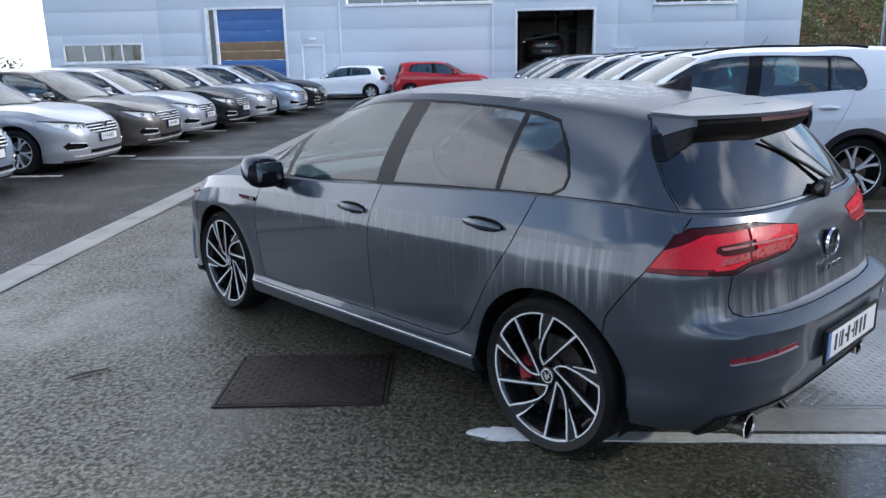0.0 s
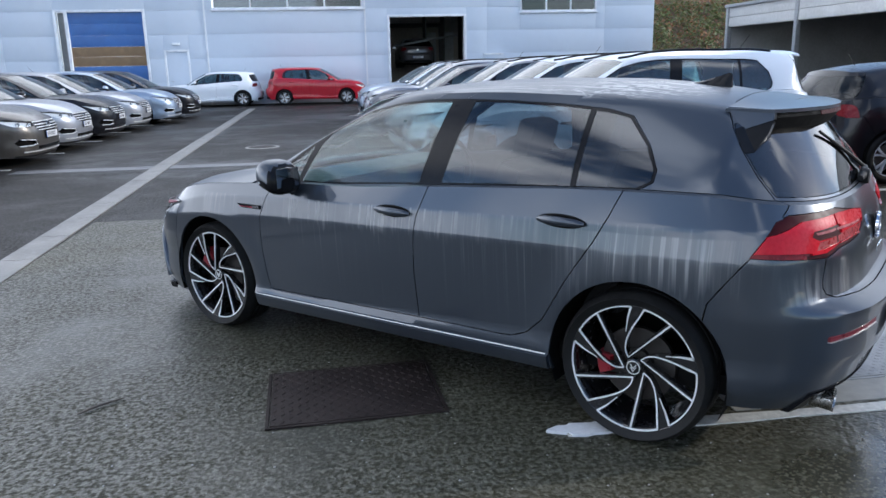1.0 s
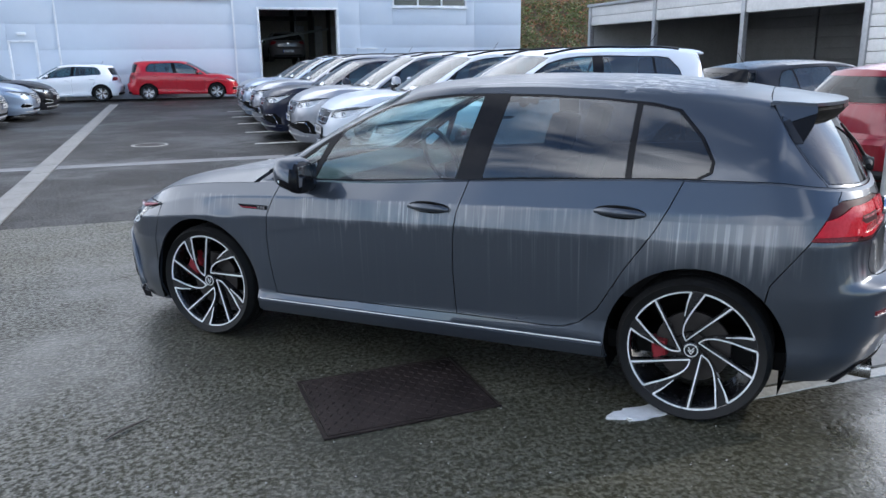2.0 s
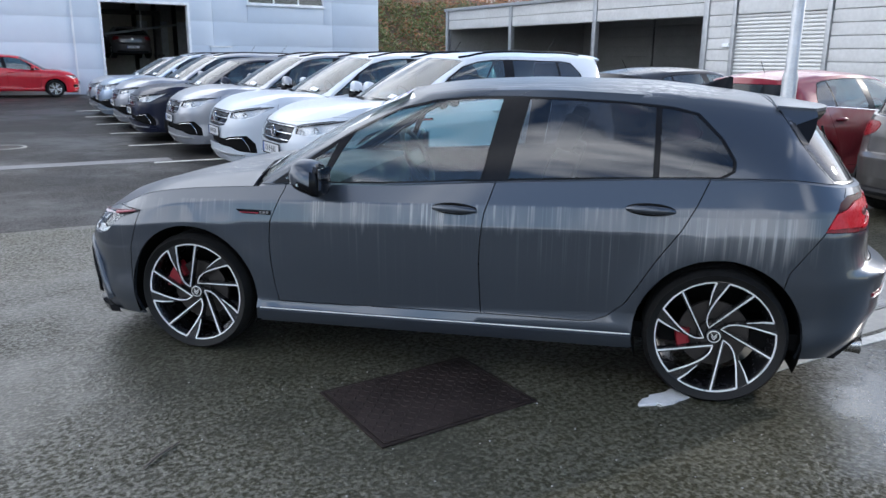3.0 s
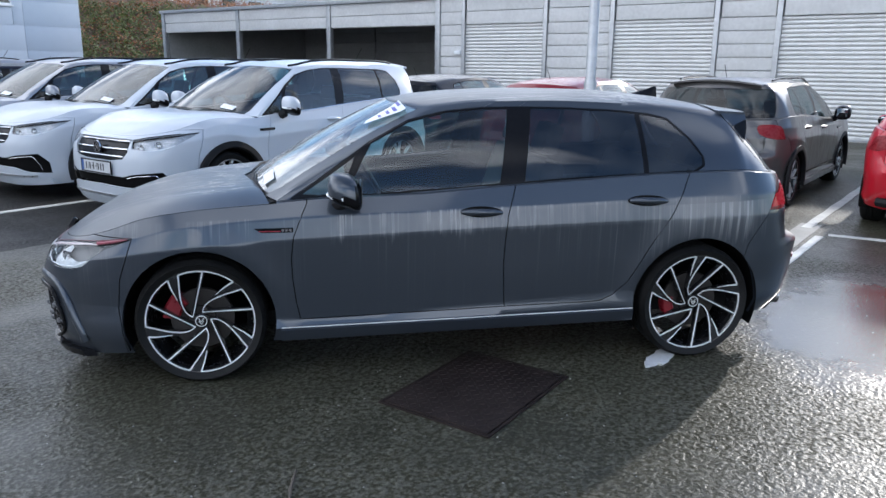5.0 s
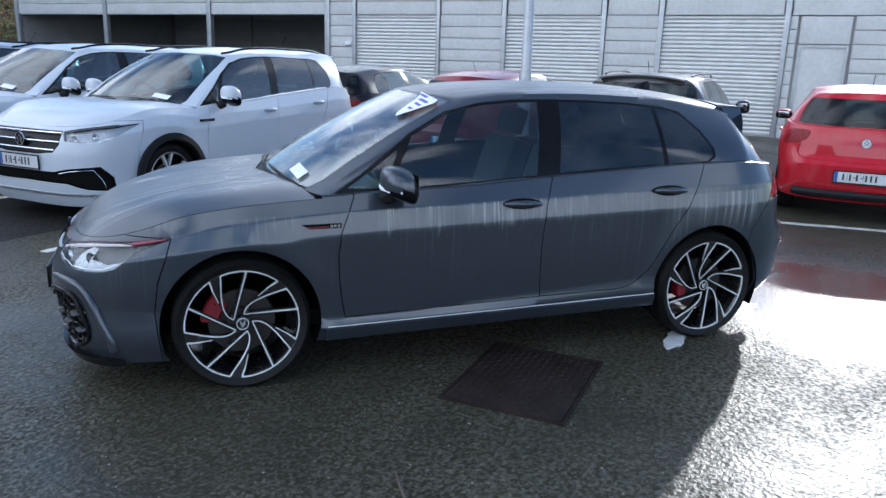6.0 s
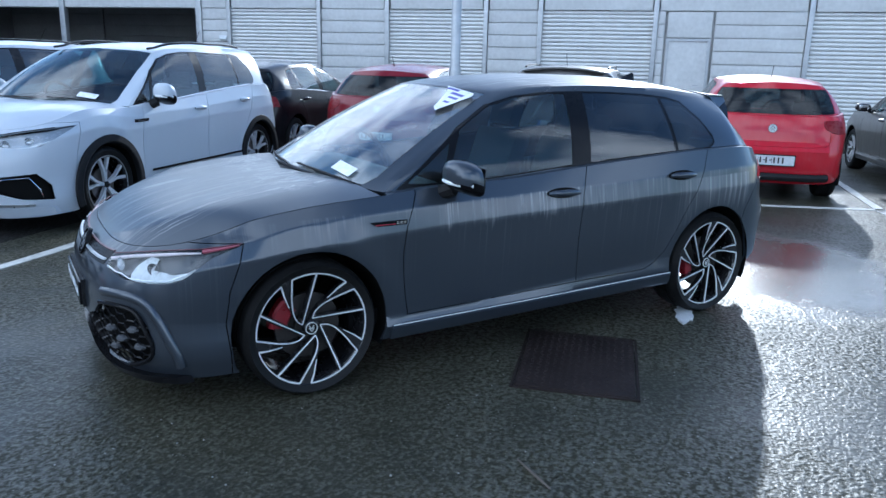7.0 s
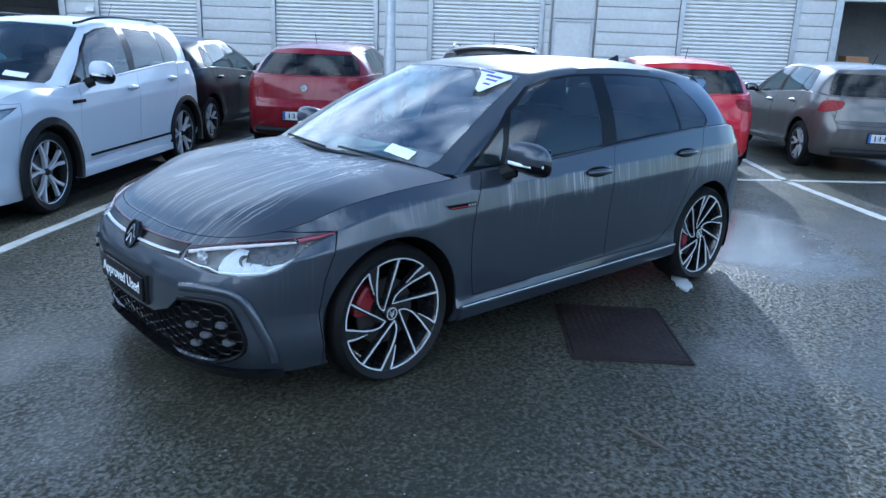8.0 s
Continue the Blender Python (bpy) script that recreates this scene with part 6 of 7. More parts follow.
def framed_window(name, x0, x1, z0, z1, n, label, rail=None):
    w = thing(name, Matrix.Translation((0, BY, 0)), label, "window", "", "structure")
    fw = 0.07
    f = box(x0, -0.06, z0, x1, 0.06, z0 + fw, 0.006)
    for b in (box(x0, -0.06, z1 - fw, x1, 0.06, z1, 0.006), box(x0, -0.058, z0 + fw, x0 + fw, 0.058, z1 - fw, 0.006), box(x1 - fw, -0.058, z0 + fw, x1, 0.058, z1 - fw, 0.006)):
        join(f, b)
    part("window_frame", f, M["cladding_trim"], w)
    part("window_sill", box(x0 - 0.05, -0.11, z0 - 0.06, x1 + 0.05, 0.0, z0 - 0.005, 0.006), M["cladding_trim"], w)
    for i in range(n):
        a = x0 + fw + (x1 - x0 - 2 * fw) * i / n
        b = x0 + fw + (x1 - x0 - 2 * fw) * (i + 1) / n
        if i:
            part("mullion", box(a - 0.035, -0.05, z0 + fw, a + 0.035, 0.05, z1 - fw, 0.004), M["cladding_trim"], w)
        part("pane", box(a + 0.035, -0.012, z0 + fw, b - 0.035, -0.004, z1 - fw), M["glass_pane"], w)
    return w


M["glass_pane"] = glass("building_glass", (0.18, 0.21, 0.23), 0.09, 0.02)
framed_window("window_1", -5.63, 0.84, 4.02, 5.2, 4, "long white-framed upper window in the workshop wall")
framed_window("window_2", 7.92, 11.48, 3.78, 5.0, 3, "white-framed upper window in the workshop wall")
framed_window("window_3", -18.8, -15.05, 1.75, 2.6, 4, "low white-framed window strip in the workshop wall")

# big blue sectional door
door = thing("door_1", Matrix.Translation((0, BY, 0)), "closed blue sectional workshop door with an ochre band", "door", "", "structure")
for x0, x1, nm in ((-12.05, -11.93, "post"), (-11.62, -11.50, "post"), (-8.47, -8.37, "post")):
    part(nm, box(x0, -0.06, 0, x1, 0.12, 4.06, 0.006), M["cladding_trim"], door)
part("lintel", box(-11.93, -0.055, 3.96, -8.47, 0.12, 4.06, 0.006), M["cladding_trim"], door)
part("side_reveal", box(-11.93, 0.14, 0, -11.62, 0.2, 3.96), M["shed_dim"], door)
for z0, z1, mt in ((0.0, 0.58, "door_blue"), (0.58, 1.17, "door_blue"), (1.17, 1.75, "door_blue"), (1.75, 2.15, "door_ochre"), (2.15, 2.55, "door_ochre"), (2.55, 3.02, "door_blue"), (3.02, 3.49, "door_blue"), (3.49, 3.96, "door_blue")):
    part("door_panel", box(-11.5, 0.06, z0 + 0.0012, -8.47, 0.10, z1 - 0.0012, 0.001), M[mt], door)

ped = thing("door_2", Matrix.Translation((0, BY, 0)), "closed pale grey pedestrian door with a white frame", "door", "", "structure")
part("door_frame", join_all([box(-7.74, -0.05, 0, -7.66, 0.1, 2.38, 0.005), box(-6.77, -0.05, 0, -6.69, 0.1, 2.38, 0.005), box(-7.66, -0.048, 2.30, -6.77, 0.1, 2.38, 0.005)]), M["cladding_trim"], ped)
part("door_leaf", box(-7.66, 0.0, 0.01, -6.77, 0.05, 2.30, 0.005), M["cladding"], ped)
part("door_handle", tube([(-7.56, -0.06, 1.05), (-7.44, -0.06, 1.05)], 0.012, 8), M["galv"], ped)
lamp_w = thing("wall_light", Matrix.Translation((-7.2, BY - 0.024, 2.62)), "small white bulkhead light above the pedestrian door", "lamp")
part("body", box(-0.16, -0.09, -0.05, 0.16, 0.0, 0.05, 0.02), M["cladding_trim"], lamp_w)
part("diffuser", box(-0.14, -0.10, -0.045, 0.14, -0.088, 0.035, 0.005), M["paper"], lamp_w)
# Box stands in for the top of a door mostly hidden by cars.
door_top = thing("hidden_door_top", Matrix.Translation((6.67, BY - 0.024, 0)), "pale blue box standing in for the top of a hidden door", "cabinet")
part("body", box(-0.44, -0.12, 0.9, 0.44, 0.0, 1.97, 0.01), M["cladding"], door_top)
part("lid", box(-0.47, -0.15, 1.93, 0.47, 0.0, 1.99, 0.008), M["cladding_trim"], door_top)

# open workshop
gate = thing("door_3", Matrix.Translation((0, BY, 0)), "open workshop doorway with a white steel frame", "door", "", "structure")
for b in (box(1.9, -0.06, 0, 2.0, 0.32, 3.72, 0.006), box(5.35, -0.06, 0, 5.45, 0.32, 3.72, 0.006), box(2.0, -0.055, 3.62, 5.35, 0.32, 3.72, 0.006)):
    part("door_frame", b, M["cladding_trim"], gate)
solid("wall_inside", join_all([box(-1.0, BY + 9.0, 0, 13.5, BY + 9.2, 5.2), box(-1.2, BY + 0.32, 0, -1.0, BY + 9.2, 5.2), box(13.5, BY + 0.32, 0, 13.7, BY + 9.2, 5.2)]), M["inside_wall"], "workshop inner walls with lamplight put in their pale colour", "wall", kind="structure")
solid("ceiling", box(-1.2, BY + 0.3, 5.2, 13.7, BY + 9.2, 5.3), M["dark_inside"], "workshop ceiling coloured dark for the inner shade", "ceiling", kind="structure")
for x in (4.6, 5.6, 6.6):
    pl = thing("wall_panel", Matrix.Translation((x, BY + 8.9, 0)), "pale wall panel between dark steel posts in the workshop", "panel", "workshop panels")
    part("sheet", box(0.1, 0, 0.6, 0.62, 0.06, 3.3, 0.01), M["cladding_trim"], pl)
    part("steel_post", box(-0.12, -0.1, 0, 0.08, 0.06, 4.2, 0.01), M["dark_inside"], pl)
lift = thing("car_lift", Matrix.Translation((3.1, BY + 5.0, 0)), "two-post car lift coloured dark for the workshop shade", "car lift")
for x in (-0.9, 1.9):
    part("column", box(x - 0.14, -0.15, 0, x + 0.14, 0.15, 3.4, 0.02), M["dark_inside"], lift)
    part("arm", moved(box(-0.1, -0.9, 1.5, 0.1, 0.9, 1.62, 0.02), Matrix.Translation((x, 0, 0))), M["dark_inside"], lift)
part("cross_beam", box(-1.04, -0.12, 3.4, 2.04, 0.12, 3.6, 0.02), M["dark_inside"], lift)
rail_t = thing("overhead_rail", Matrix.Translation((0, BY + 3.0, 0)), "steel rail across the workshop doorway", "rail")
part("beam", tube([(2.4, 0, 2.45), (5.6, 0.6, 2.95)], 0.05, 8), M["galv"], rail_t)
part("hanger", tube([(4.0, 0.3, 2.7), (4.0, 0.3, 5.19)], 0.02, 6), M["galv"], rail_t)

# ---- shed row ----
SX, STOP = 16.0, 2.82
shed = thing("wall_shed", Matrix.Translation((SX, 0, 0)), "pale grey plank-clad garage row with open bays", "shed", "", "structure")
part("core", join_all([box(0.14, a, 0, 0.30, b, 2.82) for a, b in ((15.47, 16.45), (10.6, 12.63), (6.39, 7.84), (3.15, 3.51), (-0.04, 2.22), (-3.85, -2.86))] + [box(0.14, -14, 2.82, 0.30, 31.2, 3.6), box(0.14, 2.22, 2.11, 0.30, 3.15, 2.82)]), M["shed_panel"], shed)
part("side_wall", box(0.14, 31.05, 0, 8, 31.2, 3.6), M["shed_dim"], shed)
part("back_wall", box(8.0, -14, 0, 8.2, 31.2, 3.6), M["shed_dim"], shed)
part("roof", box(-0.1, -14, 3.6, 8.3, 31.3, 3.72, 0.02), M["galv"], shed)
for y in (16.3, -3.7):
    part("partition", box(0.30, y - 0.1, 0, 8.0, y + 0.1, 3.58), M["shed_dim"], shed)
part("floor_slab", box(0.0, -14, -0.05, 8.0, 31.05, 0.012), M["concrete"], shed)
POSTS = (31.15, 26.22, 21.25, 16.45, 15.47, 12.63, 10.6, 7.84, 6.39, 3.51, -0.04, -2.86, -3.85, -9.0)
for y in POSTS:
    wd = 0.06 if y in (15.47, 12.63, 10.6, 7.84, 6.39, 3.51, -0.04, -2.86) else 0.09
    part("post", box(-0.05, y - wd, 0, 0.12, y + wd, 3.6, 0.008), M["galv"], shed)
edges_y = sorted(POSTS)
for a, b in zip(edges_y, edges_y[1:]):
    for i, (z0, z1) in enumerate(((2.82, 3.20), (3.20, 3.6))):
        part("plank", box(0.0, a + 0.095, z0 + 0.008, 0.10, b - 0.095, z1 - 0.008, 0.012), M["shed_panel"], shed)
for a, b in ((15.47, 16.45), (10.6, 12.63), (6.39, 7.84), (3.21, 3.51), (-0.04, 2.16), (-3.85, -2.86)):
    for i in range(9):
        z0, z1 = 2.82 * i / 9, 2.82 * (i + 1) / 9
        part("plank", box(0.01, a + 0.07, z0 + 0.008, 0.10, b - 0.07, z1 - 0.008, 0.012), M["shed_panel"], shed)
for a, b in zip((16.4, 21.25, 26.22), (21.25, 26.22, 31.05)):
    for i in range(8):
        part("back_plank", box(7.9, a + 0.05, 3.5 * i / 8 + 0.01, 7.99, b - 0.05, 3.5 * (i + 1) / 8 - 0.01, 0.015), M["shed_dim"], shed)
for y0, y1 in ((12.69, 15.41), (7.90, 10.54), (3.57, 6.33), (-2.80, -0.10)):
    sh = thing("roller_shutter", Matrix.Translation((SX + 0.05, (y0 + y1) / 2, 0)), "closed pale grey roller shutter in the garage row", "shutter", "roller shutters")
    half = (y1 - y0) / 2
    me = mesh_of("slat", outward(grid([[(x, y, z) for y in (-half, half)] for x, z in ((0.03, 0.0), (0.002, 0.010), (-0.016, 0.05), (0.0, 0.088), (0.03, 0.10))]), Vector((-1, 0, 0))), M["shutter"], 60)
    for i in range(28):
        ob = new("slat", me)
        ob.parent = sh
        ob.location = (0, 0, 0.04 + 0.0992 * i)
    part("bottom_rail", box(-0.02, -half, 0.015, 0.03, half, 0.06, 0.006), M["galv"], sh)
pd = thing("door_4", Matrix.Translation((SX, 0, 0)), "closed pale grey pedestrian door in the garage row", "door", "", "structure")
part("door_frame", join_all([box(0.0, 2.16, 0, 0.12, 2.22, 2.11), box(0.0, 3.15, 0, 0.12, 3.21, 2.11), box(0.003, 2.16, 2.11, 0.12, 3.21, 2.17)]), M["galv"], pd)
part("door_leaf", box(0.03, 2.22, 0.01, 0.08, 3.15, 2.11, 0.004), M["shed_panel"], pd)
part("door_handle", tube([(-0.01, 2.36, 1.05), (-0.01, 2.48, 1.05)], 0.011, 8), M["galv"], pd)
part("planks_over", box(0.01, 2.16, 2.19, 0.10, 3.21, 2.80, 0.012), M["shed_panel"], pd)
crate = thing("cardboard_box", Matrix.Translation((SX + 1.2, -4.9, 0)), "brown cardboard boxes stacked in the open garage", "box")
M["card"] = mat("cardboard", (0.30, 0.16, 0.08), 0.8, scale=3)
part("carton", box(-0.3, -0.35, 0.01, 0.3, 0.35, 0.8, 0.01), M["card"], crate)
part("carton", box(-0.25, -0.3, 0.8, 0.25, 0.28, 1.5, 0.01), M["card"], crate)

sign_s = thing("wall_light", Matrix.Translation((SX, 15.66, 2.0)), "small white bulkhead light on the plank-clad garage wall", "lamp")
part("body", box(-0.07, -0.12, -0.055, 0.01, 0.12, 0.055, 0.015), M["cladding_trim"], sign_s)
part("diffuser", box(-0.08, -0.10, -0.045, -0.068, 0.10, 0.035, 0.004), M["paper"], sign_s)

# lamp post in the yard
post = thing("street_lamp", Matrix.Translation((4.99, 5.74, 0)), "tall galvanised lamp post standing between parked cars", "lamp post")
part("base_plate", box(-0.16, -0.16, 0.004, 0.16, 0.16, 0.03, 0.006), M["galv"], post)
part("pole", tube([(0, 0, 0.02), (0, 0, 1.4), (0, 0, 1.45), (0, 0, 8.0)], [0.075, 0.075, 0.062, 0.045], 20), M["galv"], post)
part("head", box(-0.7, -0.14, 7.95, 0.05, 0.14, 8.07, 0.03), M["galv"], post)

# ---- bank and distance ----
def bank_mesh():
    P = []
    for j in range(26):
        v = j / 25
        row = []
        for i in range(60):
            x = 12 + 70 * i / 59
            y = 37.0 + 20 * v
            h = 5.6 * (1 - math.cos(min(1, v * 1.7) * math.pi)) / 2 + noise.noise(Vector((x * 0.35, y * 0.35, 0))) * 0.35 * min(1, v * 5)
            row.append((x, y, h - 0.02))
        P.append(row)
    return outward(grid(P), Vector((0, 0, 1)))


bank = solid("bank", bank_mesh(), M["bank"], "brown planted earth bank behind the yard", "bank", kind="structure")


def leaf_scatter(name, count, x0, x1, v0, v1, material, label, size, seed):
    rnd = random.Random(seed)
    verts, faces = [], []
    for _ in range(count):
        x, v = rnd.uniform(x0, x1), rnd.uniform(v0, v1)
        y = 37.0 + 20 * v
        h = 5.6 * (1 - math.cos(min(1, v * 1.7) * math.pi)) / 2
        clump = noise.noise(Vector((x * 0.8, y * 0.8, seed))) * 0.5 + 0.5
        if rnd.random() > clump * 1.5:
            continue
        z = h + rnd.uniform(0, 0.9) * clump
        a, b = rnd.uniform(0, 6.28), rnd.uniform(-0.9, 0.9)
        d1 = Vector((math.cos(a), math.sin(a), b)).normalized() * size * rnd.uniform(0.6, 1.4)
        d2 = d1.cross(Vector((rnd.uniform(-1, 1), rnd.uniform(-1, 1), 0.6))).normalized() * size * 0.45
        c = Vector((x, y, z))
        n = len(verts)
        verts += [c - d1, c + d2 - d1 * 0.1, c + d1, c - d2 - d1 * 0.1]
        faces.append((n, n + 1, n + 2, n + 3))
    me = bpy.data.meshes.new(name)
    me.from_pydata(verts, [], faces)
    me.materials.append(material)
    return tagged(new(name, me), label, "shrub", "", "stuff")


leaf_scatter("shrub_leaves", 34000, 13.0, 30, 0.0, 0.45, M["leaf_green"], "olive green shrubs covering the earth bank", 0.085, 3)
leaf_scatter("heather_leaves", 26000, 13.0, 60, 0.22, 0.66, M["leaf_rust"], "rust brown winter shrubs along the bank top", 0.085, 4)


def bare_tree(x, y, z, h, seed):
    rnd = random.Random(seed)
    t = thing("tree", Matrix.Translation((x, y, z)), "bare winter tree on the bank", "tree", "bare trees")
    part("trunk", tube([(0, 0, -0.3), (rnd.uniform(-0.1, 0.1), 0, h * 0.4), (rnd.uniform(-0.3, 0.3), rnd.uniform(-0.2, 0.2), h * 0.8), (rnd.uniform(-0.4, 0.4), 0, h)], [0.14, 0.11, 0.05, 0.015], 8), M["bark"], t)
    crown = bmesh.new()
    for _ in range(16):
        z0 = rnd.uniform(0.3, 0.85) * h
        a, ln = rnd.uniform(0, 6.28), rnd.uniform(0.25, 0.5) * h * (1.15 - z0 / h)
        p0 = Vector((0, 0, z0))
        p1 = p0 + Vector((math.cos(a) * ln * 0.6, math.sin(a) * ln * 0.6, ln * 0.5))
        p2 = p1 + Vector((math.cos(a + 0.3) * ln * 0.4, math.sin(a + 0.3) * ln * 0.4, ln * 0.5))
        tube([p0, p1, p2], [0.045, 0.028, 0.008], 5, crown)
        for _ in range(4):
            q = p0.lerp(p2, rnd.uniform(0.35, 0.95))
            b = rnd.uniform(0, 6.28)
            tube([q, q + Vector((math.cos(b), math.sin(b), rnd.uniform(0.4, 1.4))) * ln * 0.32], [0.014, 0.004], 4, crown)
    part("crown", crown, M["bark"], t)


for i, (x, y, h) in enumerate(((15.5, 50, 6), (18.2, 52, 7), (21.5, 50, 6.5), (26, 53, 7), (31, 52, 6), (-21, 47, 6), (-24, 50, 7))):
    bare_tree(x, y, 5.3 if x > 0 else 0, h, 40 + i)


def far_block(x0, y0, x1, y1, z0, z1, label, wins):
    b = thing("house", Matrix.Translation((x0, y0, z0)), label, "building")
    w, d, h = x1 - x0, y1 - y0, z1 - z0
    part("wall", box(0, 0, -z0, w, d, h), M["render_white"], b)
    part("roof", box(-0.3, -0.3, h, w + 0.3, d + 0.3, h + 0.35, 0.03), M["galv"], b)
    for i in range(wins):
        x = w * (i + 0.5) / wins
        win = new("window")
        win.parent = b
        part("frame", box(x - 0.85, -0.06, 0.9, x + 0.85, 0.02, 2.5, 0.02), M["cladding_trim"], win)
        part("pane", box(x - 0.75, -0.075, 1.0, x + 0.75, -0.062, 2.4), M["glass_pane"], win)


far_block(17, 62, 34, 70, 5.2, 9.5, "white rendered building beyond the bank", 6)
far_block(40, 64, 62, 72, 5.2, 9.0, "white rendered long building beyond the bank", 7)


def bush(x, y, r, seed):
    rnd = random.Random(seed)
    verts, faces = [], []
    for _ in range(900):
        d = Vector((rnd.gauss(0, 1), rnd.gauss(0, 1), abs(rnd.gauss(0, 1)))).normalized() * r * rnd.uniform(0.6, 1.05)
        c = d + Vector((0, 0, 0.2))
        s_ = 0.11 * rnd.uniform(0.6, 1.4)
        a = Vector((rnd.uniform(-1, 1), rnd.uniform(-1, 1), rnd.uniform(-1, 1))).normalized() * s_
        b = a.cross(Vector((rnd.uniform(-1, 1), rnd.uniform(-1, 1), 0.7))).normalized() * s_ * 0.5
        n = len(verts)
        verts += [c - a, c + b, c + a, c - b]
        faces.append((n, n + 1, n + 2, n + 3))
    e = thing("bush", Matrix.Translation((x, y, 0)), "round green bush beside the workshop corner", "bush")
    me = bpy.data.meshes.new("leaves")
    me.from_pydata(verts, [], faces)
    me.materials.append(M["leaf_green"])
    ob = new("leaves", me)
    ob.parent = e
    stems = bmesh.new()
    for i in range(7):
        a = i * 0.9
        tube([(0, 0, 0), (math.cos(a) * r * 0.4, math.sin(a) * r * 0.4, r * 0.7)], [0.03, 0.01], 5, stems)
    part("stems", stems, M["bark"], e)


bush(-22.5, 36, 1.9, 8)

# ---- yard details ----
chan = thing("kerb", Matrix.Translation((0, 0, 0)), "pale concrete drainage channel blocks across the yard", "kerb", "", "structure")
ch_dir = Vector((-0.58, 22.2, 0)).normalized()
ch_rot = Matrix.Rotation(math.atan2(ch_dir.y, ch_dir.x), 4, "Z")
ch_mesh = None
for i in range(40):
    p = Vector((-3.13, 5.3, 0)) + ch_dir * (-11 + 0.92 * i)
    if ch_mesh is None:
        prof = ((-0.14, 0.0), (-0.14, 0.014), (-0.125, 0.018), (-0.05, 0.016), (0.0, 0.009), (0.05, 0.016), (0.125, 0.018), (0.14, 0.014), (0.14, 0.0))
        bm = grid([[(x, y, z) for y, z in prof] for x in (-0.455, 0.455)])
        bm.faces.new([v for v in bm.verts if v.co.x < 0])
        bm.faces.new([v for v in bm.verts if v.co.x > 0][::-1])
        ch_mesh = mesh_of("channel_block", outward(bm, Vector((0, 0, 1))), M["channel"], 50)
    ob = new("channel_block", ch_mesh)
    ob.parent = chan
    ob.matrix_local = Matrix.Translation((p.x, p.y, 0.0)) @ ch_rot

solid("road", box(-5.6, 12.65, -0.05, 0.2, 13.05, 0.005), mat("patched_asphalt", (0.10, 0.10, 0.105), 0.5, var=0.3, scale=2, bump=0.3, bscale=80, world_space=True), "paler patched trench strip in the asphalt", "road", kind="structure")
mh = thing("manhole_cover", Matrix.Translation((-1.98, 15.6, 0)), "small round iron manhole cover in the asphalt", "manhole")
part("cover", moved(lathe([(0, 0.008), (0.26, 0.008), (0.27, 0.0)], 28), pose(0, 0, 0, 90, 0, 0)), M["cover_iron"], mh)
part("frame", moved(lathe([(0.275, 0.0), (0.28, 0.007), (0.33, 0.007), (0.335, 0.0)], 28), pose(0, 0, 0, 90, 0, 0)), M["concrete"], mh)


def tread_plate(name, m, w, d, material, label, step):
    e = thing(name, m, label, "cover plate")
    part("plate", box(-w / 2, -d / 2, 0.0, w / 2, d / 2, 0.010, 0.002), material, e)
    part("frame", join_all([box(-w / 2 - 0.02, -d / 2 - 0.02, 0, w / 2 + 0.02, -d / 2 - 0.006, 0.008), box(-w / 2 - 0.02, d / 2 + 0.006, 0, w / 2 + 0.02, d / 2 + 0.02, 0.008), box(-w / 2 - 0.02, -d / 2 - 0.006, 0, -w / 2 - 0.006, d / 2 + 0.006, 0.008), box(w / 2 + 0.006, -d / 2 - 0.006, 0, w / 2 + 0.02, d / 2 + 0.006, 0.008)]), material, e)
    bm = bmesh.new()
    nx, ny = int(w / step), int(d / step)
    for i in range(nx):
        for j in range(ny):
            x, y = -w / 2 + (i + 0.5) * w / nx, -d / 2 + (j + 0.5) * d / ny
            a = 0.8 if (i + j) % 2 else -0.8
            c, q = math.cos(a), math.sin(a)
            L2, W2 = step * 0.42, step * 0.13
            base = [(-L2, 0), (0, -W2), (L2, 0), (0, W2)]
            vs = [bm.verts.new((x + c * u - q * v, y + q * u + c * v, 0.0095)) for u, v in base]
            tp = [bm.verts.new((x + (c * u - q * v) * 0.7, y + (q * u + c * v) * 0.7, 0.0122)) for u, v in base]
            bm.faces.new(tp)
            for k2 in range(4):
                bm.faces.new([vs[k2], vs[(k2 + 1) % 4], tp[(k2 + 1) % 4], tp[k2]])
    o = part("tread", bm, material, e, "", 20)
    o["kind"] = "stuff"
    return e


tread_plate("cover_plate", pose(-0.432, 3.600, 0.004, 0, 0, 2.9), 0.775, 0.575, M["cover_iron"], "rusty brown steel tread plate set in the wet concrete", 0.036)
tread_plate("cover_plate", pose(2.75, 3.98, 0.004, 0, 0, 1.0), 1.9, 1.3, M["cover_galv"], "grey galvanised steel tread plate behind the car", 0.032)
solid("trim", box(1.25, 3.09, -0.05, 5.2, 3.30, 0.008), M["concrete"], "smooth concrete strip across the apron", "trim", kind="structure")
stripe(0.45, 3.03, 4.6, 3.0, 0.075, "worn white line on the wet concrete")
chip = bmesh.new()
rnd = random.Random(5)
ring = [(0.55 + 0.17 * math.cos(a) * rnd.uniform(0.75, 1.15), 3.045 + 0.055 * math.sin(a) * rnd.uniform(0.6, 1.2)) for a in [2 * math.pi * i / 22 for i in range(22)]]
prism(ring, lambda a, b, d: (a, b, d), 0.003, 0.016, chip)
solid("paint_patch", chip, M["plate_white"], "thick worn white paint patch on the concrete", "paint patch")
twig = thing("twig", Matrix.Translation((-1.605, 3.65, 0.012)), "dark broken twig lying on the wet concrete", "twig")
